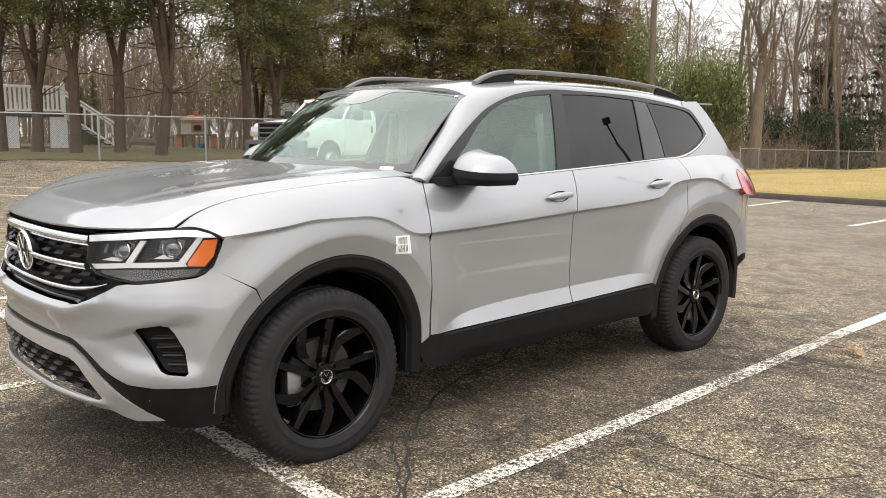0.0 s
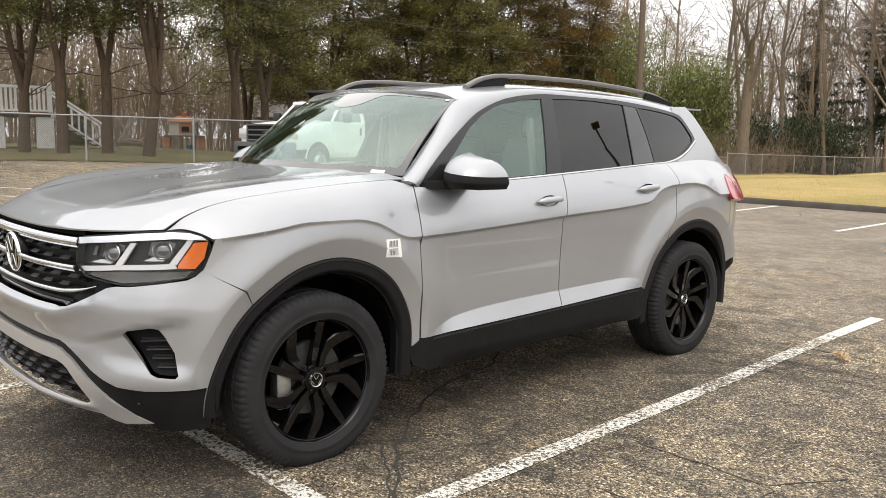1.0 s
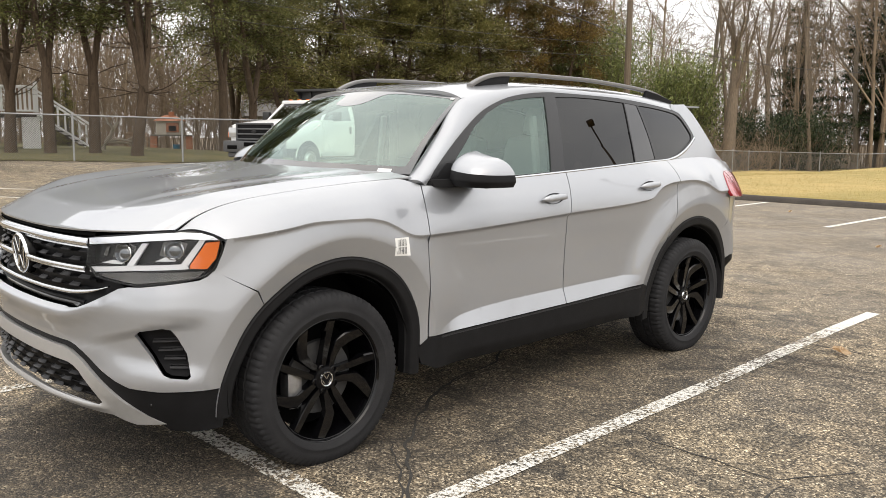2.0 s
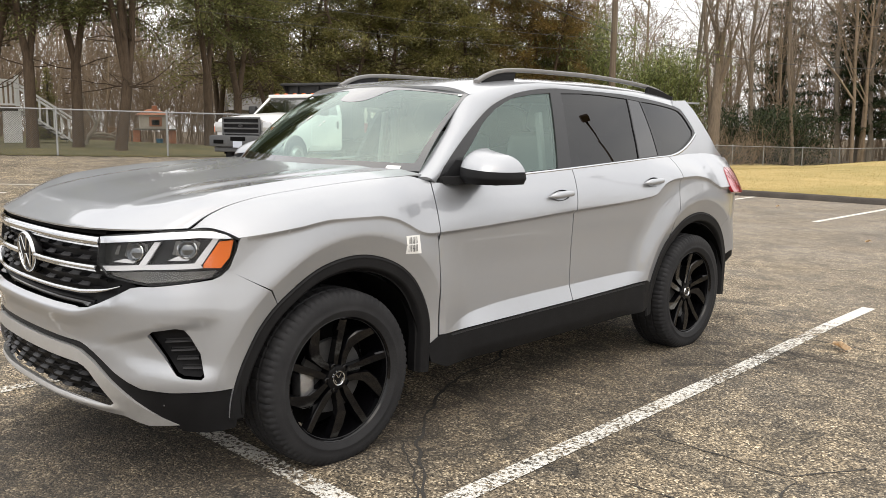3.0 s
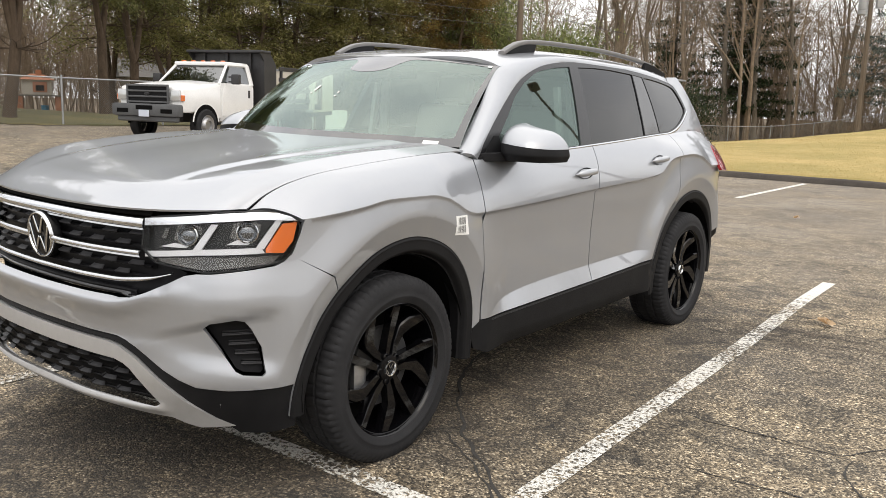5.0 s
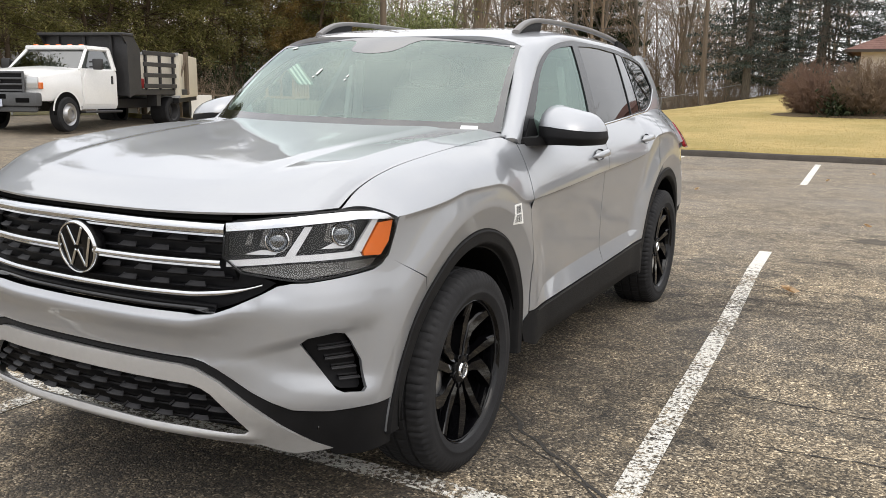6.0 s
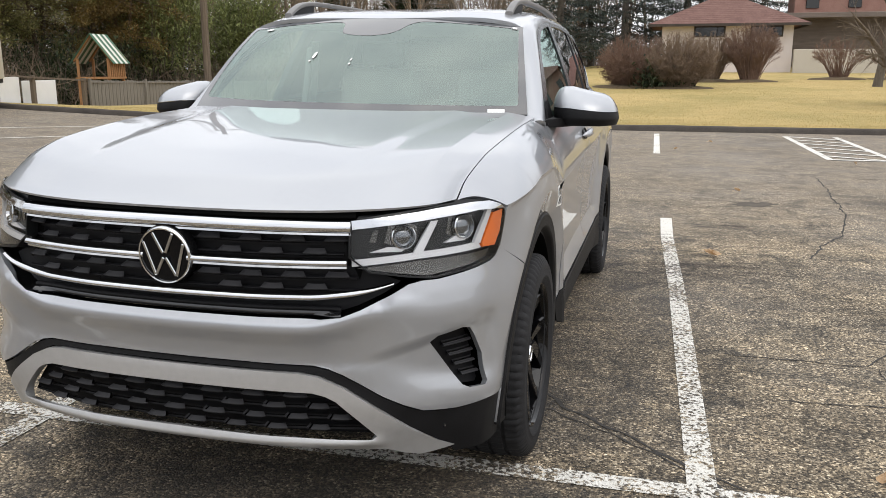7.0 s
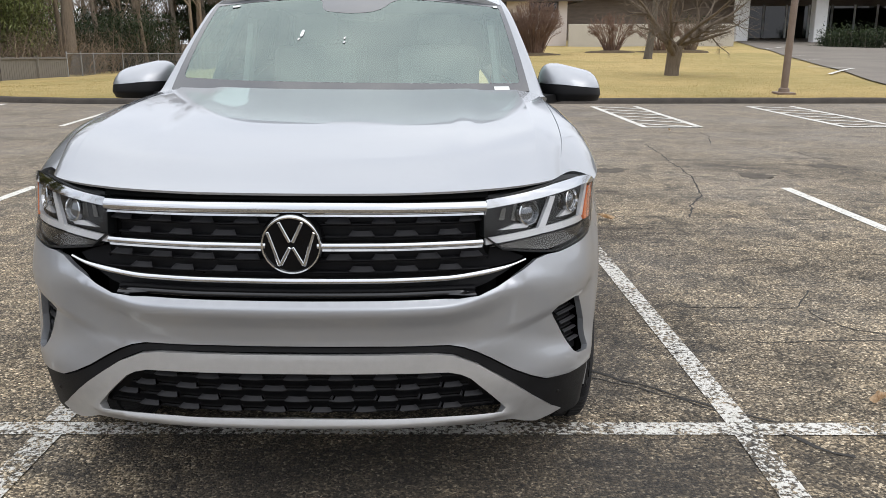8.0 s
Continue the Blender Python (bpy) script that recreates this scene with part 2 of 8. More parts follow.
def car_paint():
    """Silver metallic base under clear lacquer, with a little road dust."""
    m = mat("silver_metallic_paint", (.352, .365, .388), .44, .64, Coat_Weight=1.0, Coat_Roughness=.02, Coat_IOR=1.7)
    p = place(m)
    dust = noise_of(m, p, 2.5, 7)
    wire(m, ramp(m, dust, [(.4, .43), (.7, .46)]), bsdf(m).inputs["Roughness"])
    low = noise_of(m, p, 40, 4)
    wire(m, mix(m, ramp(m, calc(m, "MULTIPLY", dust, low), [(.25, 0.0), (.45, .35)]), (.352, .365, .388), (.338, .349, .369)), bsdf(m).inputs["Base Color"])
    return m


PAINT = car_paint()
CHROME = mat("chrome", (.60, .61, .625), .07, 1.0)
SATIN = mottled("satin_silver_plastic", (.43, .43, .43), (.49, .49, .49), 30, .38, .05, 600, .001, .55)
TRIM = mottled("black_grained_plastic", (.006, .006, .0065), (.011, .011, .012), 12, .55, .25, 700, .001)
GLOSS = mat("gloss_black", (.008, .008, .009), .06, 0.0, Coat_Weight=.5)
RIM = mat("gloss_black_alloy", (.0025, .0025, .003), .05, .0)
RUBBER = mottled("tyre_rubber", (.014, .014, .0155), (.028, .028, .029), 9, .72, .3, 260, .002)
# near-black colour standing in for the shade of hollows, gaps and openings
DARK = mat("hollow_shade_black", (.004, .004, .004), .95, 0.0, Specular_IOR_Level=.1)
GRILLE = mottled("grille_black", (.005, .005, .006), (.010, .010, .011), 15, .45, .1, 400, .001)
GREYBAR = mat("grille_grey_face", (.026, .026, .028), .42)
FRAME = mat("window_frame_black", (.010, .010, .011), .22)
AMBER = mat("amber_reflector", (.62, .13, .015), .15, 0, Coat_Weight=1.0)
REDLENS = mat("red_tail_lens", (.34, .012, .02), .12, 0, Coat_Weight=1.0)
DRL = mat("pale_light_guide", (.56, .57, .59), .26, .25, Coat_Weight=.5)
BADGE = mat("black_badge", (.004, .004, .0045), .25, 0.0, Specular_IOR_Level=.15)
LAMPBODY = mat("lamp_housing", (.008, .0085, .009), .28, .1)
LENS = mat("projector_lens", (.16, .17, .18), .04, .8)
SMOKED = mottled("smoked_reflector", (.045, .044, .042), (.15, .147, .14), 14, .16, .1, 90, .001, .85, stretch=(2, 2, 9))
GLASS_WS = pane("windscreen_glass", (.80, .95, .88), 2.65, 0.0, (.86, 1.0, .94))
GLASS_FRONT = pane("front_side_glass", (.66, .78, .73), 2.1, 0.0, (.82, 1.0, .93))
GLASS_REAR = pane("privacy_glass", (.03, .031, .033), 1.62)
CERAMIC = mat("black_ceramic_band", (.012, .012, .013), .04, 0.0, Coat_Weight=1.0, Coat_IOR=1.9, Coat_Roughness=.02)
CLEAR = pane("clear_cover", (.97, .97, .97), 1.3)
CLOTH = mottled("grey_seat_cloth", (.25, .255, .25), (.31, .315, .31), 6, .85, .1, 60, .002)
DASH = mottled("dark_dashboard", (.03, .03, .032), (.045, .045, .046), 8, .7, .1, 60, .002)
STEEL = mottled("brake_steel", (.30, .30, .31), (.42, .42, .42), 40, .38, .1, 400, .001, .9)
RAILGREY = mottled("grey_satin_rail", (.17, .165, .16), (.21, .205, .20), 20, .42, .05, 500, .001, .4)
DISC = mottled("dark_brake_disc", (.045, .045, .046), (.075, .075, .075), 30, .5, .1, 300, .001, .6)
PAPER = mat("white_paper", (.78, .78, .76), .6)
INK = mat("black_ink", (.06, .06, .06), .6)


def dull(m, level):
    """Less mirroring than glossy plastic."""
    bsdf(m).inputs["Specular IOR Level"].default_value = level


for made, level in ((GRILLE, .12), (TRIM, .16), (RUBBER, .16), (LAMPBODY, .3), (DASH, .3), (CLOTH, .2), (RIM, .34), (GREYBAR, .25)):
    dull(made, level)


# ---- smooth curves and the car's skin ----
def pchip(xs, ys):
    """A smooth curve through points that doesn't overshoot between them."""
    xs, ys = np.array(xs, float), np.array(ys, float)
    h, d = np.diff(xs), np.diff(ys) / np.diff(xs)
    m = np.zeros(len(xs))
    m[0], m[-1] = d[0], d[-1]
    for i in range(1, len(xs) - 1):
        if d[i - 1] * d[i] > 0:
            w1, w2 = 2 * h[i] + h[i - 1], h[i] + 2 * h[i - 1]
            m[i] = (w1 + w2) / (w1 / d[i - 1] + w2 / d[i])

    def at(x):
        x = np.clip(np.asarray(x, float), xs[0], xs[-1])
        i = np.clip(np.searchsorted(xs, x) - 1, 0, len(h) - 1)
        t = (x - xs[i]) / h[i]
        return ((1 + 2 * t) * (1 - t) ** 2 * ys[i] + t * (1 - t) ** 2 * h[i] * m[i] + t * t * (3 - 2 * t) * ys[i + 1] + t * t * (t - 1) * h[i] * m[i + 1])
    return at


def sm(x, a, b):
    t = np.clip((np.asarray(x, float) - a) / (b - a), 0, 1)
    return t * t * (3 - 2 * t)


# outline of the body from above: front middle, round the corner, along the side, to the rear middle
PLAN = [(-0.25, -0.976), (0, -0.985), (0.25, -0.976), (0.45, -0.945), (0.62, -0.892), (0.75, -0.822), (0.85, -0.735), (0.915, -0.645), (0.955, -0.54), (0.976, -0.42),
        (0.988, -0.25), (0.992, 0), (0.990, 0.6), (0.988, 1.5), (0.985, 2.5), (0.982, 3.0), (0.979, 3.3), (0.963, 3.54), (0.925, 3.70), (0.868, 3.82), (0.74, 3.97), (0.5, 4.08), (0, 4.12)]
_px, _py = np.array(PLAN).T
_s = np.concatenate([[0], np.cumsum(np.hypot(np.diff(_px), np.diff(_py)))])
_s -= _s[1]
_cx, _cy = pchip(_s, _px), pchip(_s, _py)
S_END = _s[-1]
_tab = np.linspace(0, S_END, 4000)
_ty, _tx = _cy(_tab), _cx(_tab)
_half = int(np.argmax(_tx))


def s_y(y):
    return np.interp(y, _ty, _tab)


def s_x(x):
    return np.interp(x, _tx[:_half], _tab[:_half])


F_MID = pchip([.2, .28, .34, .40, .5, .575, .60, .66, .712, .722, .745, .80, .88, 1.03, 1.06, 1.1], [.10, .075, .045, .03, .020, .022, .027, .018, .0, .001, .028, .036, .040, .058, .075, .12])
F_COR = pchip([.2, .28, .40, .47, .55, .66, .75, .80, .88, .96, 1.03, 1.06, 1.1], [.075, .045, .012, .002, .010, .006, .0, .008, .030, .045, .058, .080, .13])
S_LOW = pchip([.2, .28, .33, .38, .47, .60], [.10, .05, .022, .008, .006, .006])
S_HIGH = pchip([.40, .60, .75, .95, 1.3], [.036, .038, .038, .030, .022])
STRIP = pchip([.3, .63, .72, .85, 1.1, 1.6, 2.25, 2.42, 2.6], [.485, .485, .520, .548, .570, .583, .592, .575, .56])
SILL = pchip([.3, .6, 1.65, 2.42, 3], [.465, .470, .495, .520, .53])


def side_base(y, z):
    """The side's hollow: a flat door, a ledge along its foot that faces up, the upright sill below."""
    ze, zl = STRIP(y), SILL(y)
    t = np.clip((z - zl) / (ze - zl + 1e-6), 0, 1)
    ledge = .006 + (S_HIGH(ze) - .006) * t
    return np.where(z < zl, S_LOW(z), np.where(z < ze, ledge, S_HIGH(z)))

CREASE = pchip([-.60, -.46, -.34, -.217, -.05, .19, .30, .374, .44, .485, .54, .62, 1.653, 2.42, 2.49, 2.535, 2.586, 2.64, 2.725, 2.95, 3.11, 3.27, 3.34, 3.48, 3.7, 4.2],
               [1.02, 1.032, 1.044, 1.058, 1.078, 1.076, 1.058, 1.028, .995, .980, .974, .975, 1.016, 1.052, 1.064, 1.093, 1.123, 1.140, 1.153, 1.161, 1.144, 1.091, 1.070, 1.070, 1.06, 1.05])
ARCH = pchip(np.radians([-200, -180, -150, -125, -97, -72, -45, -25, 0, 20]), [.55, .53, .50, .50, .53, .565, .59, .575, .535, .535])


def rho(y, z, yw, flip):
    """How far out from a wheel: 1 on the edge of its arch."""
    dy, dz = (np.asarray(y) - yw) * flip, np.asarray(z) - .365
    a = -np.arctan2(dz, dy)
    a = np.where(a > np.radians(60), a - 2 * np.pi, a)
    return np.hypot(dy, dz) / ARCH(a)


BROW = 1.155


def inset(a, z):
    """How far the skin lies inside the plan's outline, at the way a round the outline and the height z."""
    x, y = _cx(a), _cy(a)
    zs = z - .085 * sm(x, .42, .80) * np.exp(-((z - .76) / .13) ** 2)
    wc = sm(x, .45, .80)
    f = F_MID(zs) * (1 - wc) + F_COR(z) * wc
    top = .617 + (x - .55) * .30
    low = .575 - (x - .55) * .26
    f = f + .013 * sm(x, .55, .80) * sm(top - z, 0, .045) * sm(z - low, -.01, .07) * sm(.955 - x, 0, .03) * (y < 0)
    zc = CREASE(y)
    b = side_base(y, z)
    for yw, flip in ((0, 1), (2.98, 1)):
        r = rho(y, z, yw, flip)
        brow = np.where(r < BROW, -.002 + .024 * np.clip((BROW - r) / (BROW - 1), 0, 1.2), -.002 + .05 * (np.clip(r - BROW, 0, 1)) ** 1.2)
        w = 1 - sm(r, BROW, 1.62)
        b = b * (1 - w) + brow * w
    e = np.exp(-(np.maximum(zc - z, 0) / .011) ** 2) * sm(y, -.58, -.16)
    b = b * (1 - e) + .003 * e
    wf = (1 - sm(y, -.74, -.40)) * (y < 1)
    return f * wf + b * (1 - wf)


def skin(s, z, out=0.0):
    """A place on the body below the crease. s: way along the outline from the front middle, to the car's left plus, to its right minus."""
    s, z = np.asarray(s, float), np.asarray(z, float)
    a, g = np.abs(s), np.where(s < 0, -1.0, 1.0)
    h = 1e-3
    tx, ty = _cx(a + h) - _cx(np.maximum(a - h, -.2)), _cy(a + h) - _cy(np.maximum(a - h, -.2))
    n = np.hypot(tx, ty) + 1e-9
    d = out - inset(a, z)
    return np.stack([g * (_cx(a) + d * ty / n), _cy(a) - d * tx / n, z + 0 * a], -1)


BELT_Z = pchip([.5, .66, 1.22, 1.69, 2.79, 3.3, 3.95], [1.192, 1.198, 1.221, 1.241, 1.287, 1.30, 1.25])
BELT_X = pchip([.5, .64, 1.5, 2.0, 2.5, 3.3, 3.6, 3.95], [.882, .890, .897, .888, .862, .80, .76, .68])
RAIL_X = pchip([.6, 1.06, 1.74, 2.6, 3.1, 3.6, 3.95], [.70, .712, .720, .708, .675, .635, .60])


def glasshouse(y, z, out=0.0):
    """The side above the belt."""
    y, z = np.asarray(y, float), np.asarray(z, float)
    t = (z - BELT_Z(y)) / (1.668 - BELT_Z(y))
    x = BELT_X(y) + (RAIL_X(y) - BELT_X(y)) * t + .02 * t * (1 - t) * 2 + out * .92
    return np.stack([x, y, z + out * .38], -1)


_hy = [-.64, -.62, -.55, -.45, -.3, -.15, 0, .15, .3, .58]
HOODLINE = (pchip(_hy, [.808, .810, .815, .828, .835, .840, .843, .845, .846, .847]), pchip(_hy, [1.056, 1.066, 1.108, 1.148, 1.178, 1.195, 1.209, 1.220, 1.229, 1.240]))


def shoulder(y, v, out=0.0):
    """Between the crease (v 0) and the bonnet's edge or the belt (v 1)."""
    y, v = np.asarray(y, float), np.asarray(v, float)
    c = skin(s_y(y), CREASE(y))
    k = sm(y, .48, .66)
    tx, tz = HOODLINE[0](y) * (1 - k) + BELT_X(y) * k, HOODLINE[1](y) * (1 - k) + BELT_Z(y) * k
    near = sm(y, -.60, -.20)
    bx, bz = (.012 * (1 - k) + .016 * k) * near, .022 * (1 - k) * near
    x = c[..., 0] + (tx - c[..., 0]) * v + 4 * v * (1 - v) * bx
    z = c[..., 2] + (tz - c[..., 2]) * v + 4 * v * (1 - v) * bz
    return np.stack([x + out * .9, c[..., 1], z + out * .4], -1)


def ws(u, v, out=0.0):
    """The windscreen: u -1 to 1 across, v 0 at the base to 1 at the top."""
    u, v = np.asarray(u, float), np.asarray(v, float)
    bx, by, bz = .815 * u, .375 + .225 * u ** 2, 1.25 - .004 * u ** 2
    tx, ty, tz = .703 * u, .995 + .055 * u ** 2, 1.678 - .044 * u ** 2
    bow = .025 * 4 * v * (1 - v)
    return np.stack([bx + (tx - bx) * v, by + (ty - by) * v - bow * .57 - out * .57, bz + (tz - bz) * v + bow * .82 + out * .82], -1)


ROOF_Z = pchip([.99, 1.1, 1.25, 1.6, 2.2, 3.0, 3.6, 3.95], [1.679, 1.704, 1.728, 1.755, 1.762, 1.732, 1.655, 1.60])
EDGE_Z = pchip([1.05, 1.3, 1.74, 2.2, 2.6, 3.1, 3.5, 3.95], [1.634, 1.684, 1.718, 1.719, 1.704, 1.668, 1.622, 1.56])
ROOF_X = pchip([1.0, 1.05, 1.3, 1.74, 2.6, 3.1, 3.5, 3.95], [.704, .704, .700, .692, .678, .648, .615, .56])


def roof(u, y, out=0.0):
    u, y = np.asarray(u, float), np.asarray(y, float)
    yy = y + (.055 * u ** 2) * (1 - sm(y, 1.0, 1.6))
    z = ROOF_Z(yy) - (ROOF_Z(yy) - EDGE_Z(yy)) * np.abs(u) ** 6
    return np.stack([u * ROOF_X(yy), yy, z + out], -1)


HOOD_Y = pchip([-.25, 0, .25, .45, .60, .72, .78, .812], [-.918, -.925, -.918, -.888, -.838, -.765, -.70, -.62])


RIDGE = .88


def hood(u, v, out=0.0):
    """The bonnet: u -1 to 1 across, v 0 at the front edge to 1 at the windscreen."""
    u, v = np.asarray(u, float), np.asarray(v, float)
    au = np.abs(u)
    y1 = .345 + .235 * u ** 2
    yl = -.62 + 1.2 * v
    xl = HOODLINE[0](yl)
    x = xl * u
    fy = HOOD_Y(np.minimum(au * .812, .812))
    y = fy + (y1 - fy) * v
    ze = HOODLINE[1](yl)
    zm = 1.054 + .205 * np.maximum(v, 0) ** .85
    z = zm + (ze - zm) * au ** 2.6
    z = z + .030 * sm(v, 0, .16) * (1 - sm(v, .3, 1)) * (1 - au ** 3)
    z = z + .010 * (1 - sm(np.abs(x), .42 + .10 * v, .50 + .12 * v)) * sm(v, .03, .35)
    # a ridge along each side, inside the shut line
    ridge = np.where(au < RIDGE, sm(au, .30, RIDGE + .25) / sm(RIDGE, .30, RIDGE + .25), (1 - au) / (1 - RIDGE))
    z = z + .026 * ridge * sm(v, .02, .26) * (1 - .35 * sm(v, .5, 1))
    return np.stack([x, y, z + out], -1)


# ---- ground, lot, lawn ----
def gz(x, y):
    """Height of the land: level round the car, rising to the west, the lawn rising to the north-east and falling to the north-west."""
    x, y = np.asarray(x, float), np.asarray(y, float)
    q = np.clip(-x - 7, 0, 16)
    west = .057 * q * q / (q + 5) * (1 - sm(y, 13, 24))
    k = sm(x, -15, -3)
    north = np.where(y > 16, (.027 * k - .021 * (1 - k)) * np.clip(y - 16, 0, 45), 0)
    return west + north


def gh(x, y):
    return float(gz(x, y))


def sheet(name, xs, ys, z, keep=None):
    X, Y = np.meshgrid(xs, ys, indexing="ij")
    Z = z(X, Y)
    a, b = X.shape
    i = np.arange(a * b).reshape(a, b)
    f = np.stack([i[:-1, :-1], i[1:, :-1], i[1:, 1:], i[:-1, 1:]], -1).reshape(-1, 4)
    v = np.stack([X, Y, Z], -1).reshape(-1, 3)
    if keep is not None:
        c = v[f].mean(1)
        f = f[keep(c[:, 0], c[:, 1])]
    me = bpy.data.meshes.new(name)
    me.from_pydata(v.tolist(), [], f.tolist())
    me.polygons.foreach_set("use_smooth", [True] * len(me.polygons))
    return me


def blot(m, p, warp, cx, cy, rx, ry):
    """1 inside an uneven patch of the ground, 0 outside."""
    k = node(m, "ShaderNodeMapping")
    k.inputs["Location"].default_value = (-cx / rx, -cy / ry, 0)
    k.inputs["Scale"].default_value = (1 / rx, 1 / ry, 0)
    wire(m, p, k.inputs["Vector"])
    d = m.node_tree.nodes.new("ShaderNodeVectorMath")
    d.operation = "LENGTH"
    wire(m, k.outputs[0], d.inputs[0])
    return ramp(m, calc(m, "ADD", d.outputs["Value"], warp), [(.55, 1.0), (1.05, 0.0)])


def asphalt_nodes(m):
    """Old tan-grey asphalt: stones showing through dark binder, blots of stain and painted car shade, worn and streaked
    patches.
    """
    p = place(m, kind="World")
    stones = node(m, "ShaderNodeTexVoronoi", Scale=118.0)
    wire(m, p, stones.inputs["Vector"])
    cell = node(m, "ShaderNodeSeparateColor")
    wire(m, stones.outputs["Color"], cell.inputs[0])
    tone = ramp(m, cell.outputs[0], [(.0, (.022, .019, .015)), (.40, (.105, .089, .067)), (.78, (.24, .206, .157)), (.93, (.40, .355, .285)), (1.0, (.60, .55, .46))])
    grit = noise_of(m, p, 60, 5)
    tone = mix(m, .8, tone, ramp(m, grit, [(.32, .25), (.68, 1.74)]), "MULTIPLY")
    grime = noise_of(m, p, 3.2, 10, .76, 1.1)
    tone = mix(m, 1.0, tone, ramp(m, grime, [(.34, (.24, .235, .23)), (.44, (.62, .61, .59)), (.52, (1.02, 1.0, .97)), (.64, (1.38, 1.34, 1.26))]), "MULTIPLY")
    fibre = node(m, "ShaderNodeMapping")
    fibre.inputs["Scale"].default_value = (1.0, 5.5, 1)
    wire(m, p, fibre.inputs["Vector"])
    tone = mix(m, 1.0, tone, ramp(m, noise_of(m, fibre.outputs[0], 2.6, 8, .7, .6), [(.32, (.38, .37, .36)), (.43, (.97, .97, .97)), (.65, (1.12, 1.10, 1.06))]), "MULTIPLY")
    patch = noise_of(m, p, .55, 8, .62, .6)
    tone = mix(m, 1.0, tone, ramp(m, patch, [(.31, (.42, .40, .38)), (.38, (.95, .92, .88)), (.52, (1.22, 1.17, 1.08)), (.66, (1.32, 1.26, 1.15)), (.76, (.95, .91, .86))]), "MULTIPLY")
    k = node(m, "ShaderNodeMapping")
    k.inputs["Scale"].default_value = (.25, 1.6, 1)
    k.inputs["Rotation"].default_value = (0, 0, .12)
    wire(m, p, k.inputs["Vector"])
    streak = noise_of(m, k.outputs[0], 1.1, 7, .65, .5)
    tone = mix(m, 1.0, tone, ramp(m, streak, [(.31, (.36, .34, .32)), (.38, (.94, .94, .94)), (.7, (1.14, 1.11, 1.05))]), "MULTIPLY")
    # the open lot beyond the stalls is worn smoother and paler
    north = node(m, "ShaderNodeSeparateXYZ")
    wire(m, p, north.inputs[0])
    far_off = ramp(m, calc(m, "MULTIPLY", calc(m, "ADD", north.outputs[1], calc(m, "MULTIPLY", patch, 4.0)), .05), [(.28, 0.0), (.55, .5)])
    tone = mix(m, far_off, tone, (.215, .183, .146))
    # drips blacken the stall's head; the car's ground shade is painted in too
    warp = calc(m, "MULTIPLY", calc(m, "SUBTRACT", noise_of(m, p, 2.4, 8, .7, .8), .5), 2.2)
    # second blot: stain mixed with the shade along the car's near side
    oil_and_shade = calc(m, "MAXIMUM", blot(m, p, warp, .55, -.75, 1.75, .85), calc(m, "MULTIPLY", blot(m, p, warp, 1.0, 1.6, .8, 2.4), .62))
    tone = mix(m, calc(m, "MULTIPLY", oil_and_shade, .68), tone, (.022, .020, .019))
    h = calc(m, "SUBTRACT", calc(m, "MULTIPLY", grit, .9), stones.outputs["Distance"])
    return tone, bump(m, h, .85, .007), p


def asphalt():
    m = mat("old_asphalt", (.12, .11, .09), .86)
    tone, nrm, p = asphalt_nodes(m)
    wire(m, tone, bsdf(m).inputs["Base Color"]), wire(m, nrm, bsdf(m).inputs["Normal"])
    wire(m, ramp(m, noise_of(m, p, .7, 6), [(.35, .62), (.6, .90)]), bsdf(m).inputs["Roughness"])
    return m


def worn_paint(name, wear):
    """White line paint rubbed off the tops of the stones."""
    m = mat(name, (.7, .7, .66), .75)
    tone, nrm, p = asphalt_nodes(m)
    a, b = noise_of(m, p, 48, 5, .7, .4), noise_of(m, p, 2.2, 4)
    mask = ramp(m, calc(m, "ADD", a, calc(m, "MULTIPLY", calc(m, "SUBTRACT", b, .5), .35)), [(wear - .03, 0.0), (wear + .03, 1.0)])
    white = mix(m, .5, (.74, .72, .66), ramp(m, noise_of(m, p, 9, 5), [(.3, (.58, .56, .50)), (.7, (.80, .78, .73))]))
    wire(m, mix(m, mask, tone, white), bsdf(m).inputs["Base Color"]), wire(m, nrm, bsdf(m).inputs["Normal"])
    return m


def turf():
    m = mat("dormant_lawn", (.3, .24, .09), .95)
    p = place(m, kind="World")
    blades = node(m, "ShaderNodeMapping")
    blades.inputs["Scale"].default_value = (1, .45, 1)
    wire(m, p, blades.inputs["Vector"])
    fine, mid, big = noise_of(m, blades.outputs[0], 38, 6, .75), noise_of(m, p, 2.6, 6, .65, .6), noise_of(m, p, .23, 5, .6, .5)
    straw = ramp(m, fine, [(.25, (.33, .235, .085)), (.5, (.52, .375, .150)), (.75, (.69, .52, .245))])
    green = ramp(m, fine, [(.25, (.16, .145, .040)), (.55, (.28, .24, .068)), (.8, (.39, .33, .11))])
    wisps = node(m, "ShaderNodeMapping")
    wisps.inputs["Scale"].default_value = (.55, 2.6, 1)
    wire(m, p, wisps.inputs["Vector"])
    mid = mix(m, .5, mid, noise_of(m, wisps.outputs[0], 1.6, 7, .7, .8))
    f = mix(m, .5, ramp(m, mid, [(.38, 0.0), (.66, .95)]), ramp(m, big, [(.40, 0.0), (.62, .95)]))
    wire(m, mix(m, f, straw, green), bsdf(m).inputs["Base Color"])
    wire(m, bump(m, calc(m, "ADD", fine, calc(m, "MULTIPLY", mid, 2.0)), .9, .05), bsdf(m).inputs["Normal"])
    return m


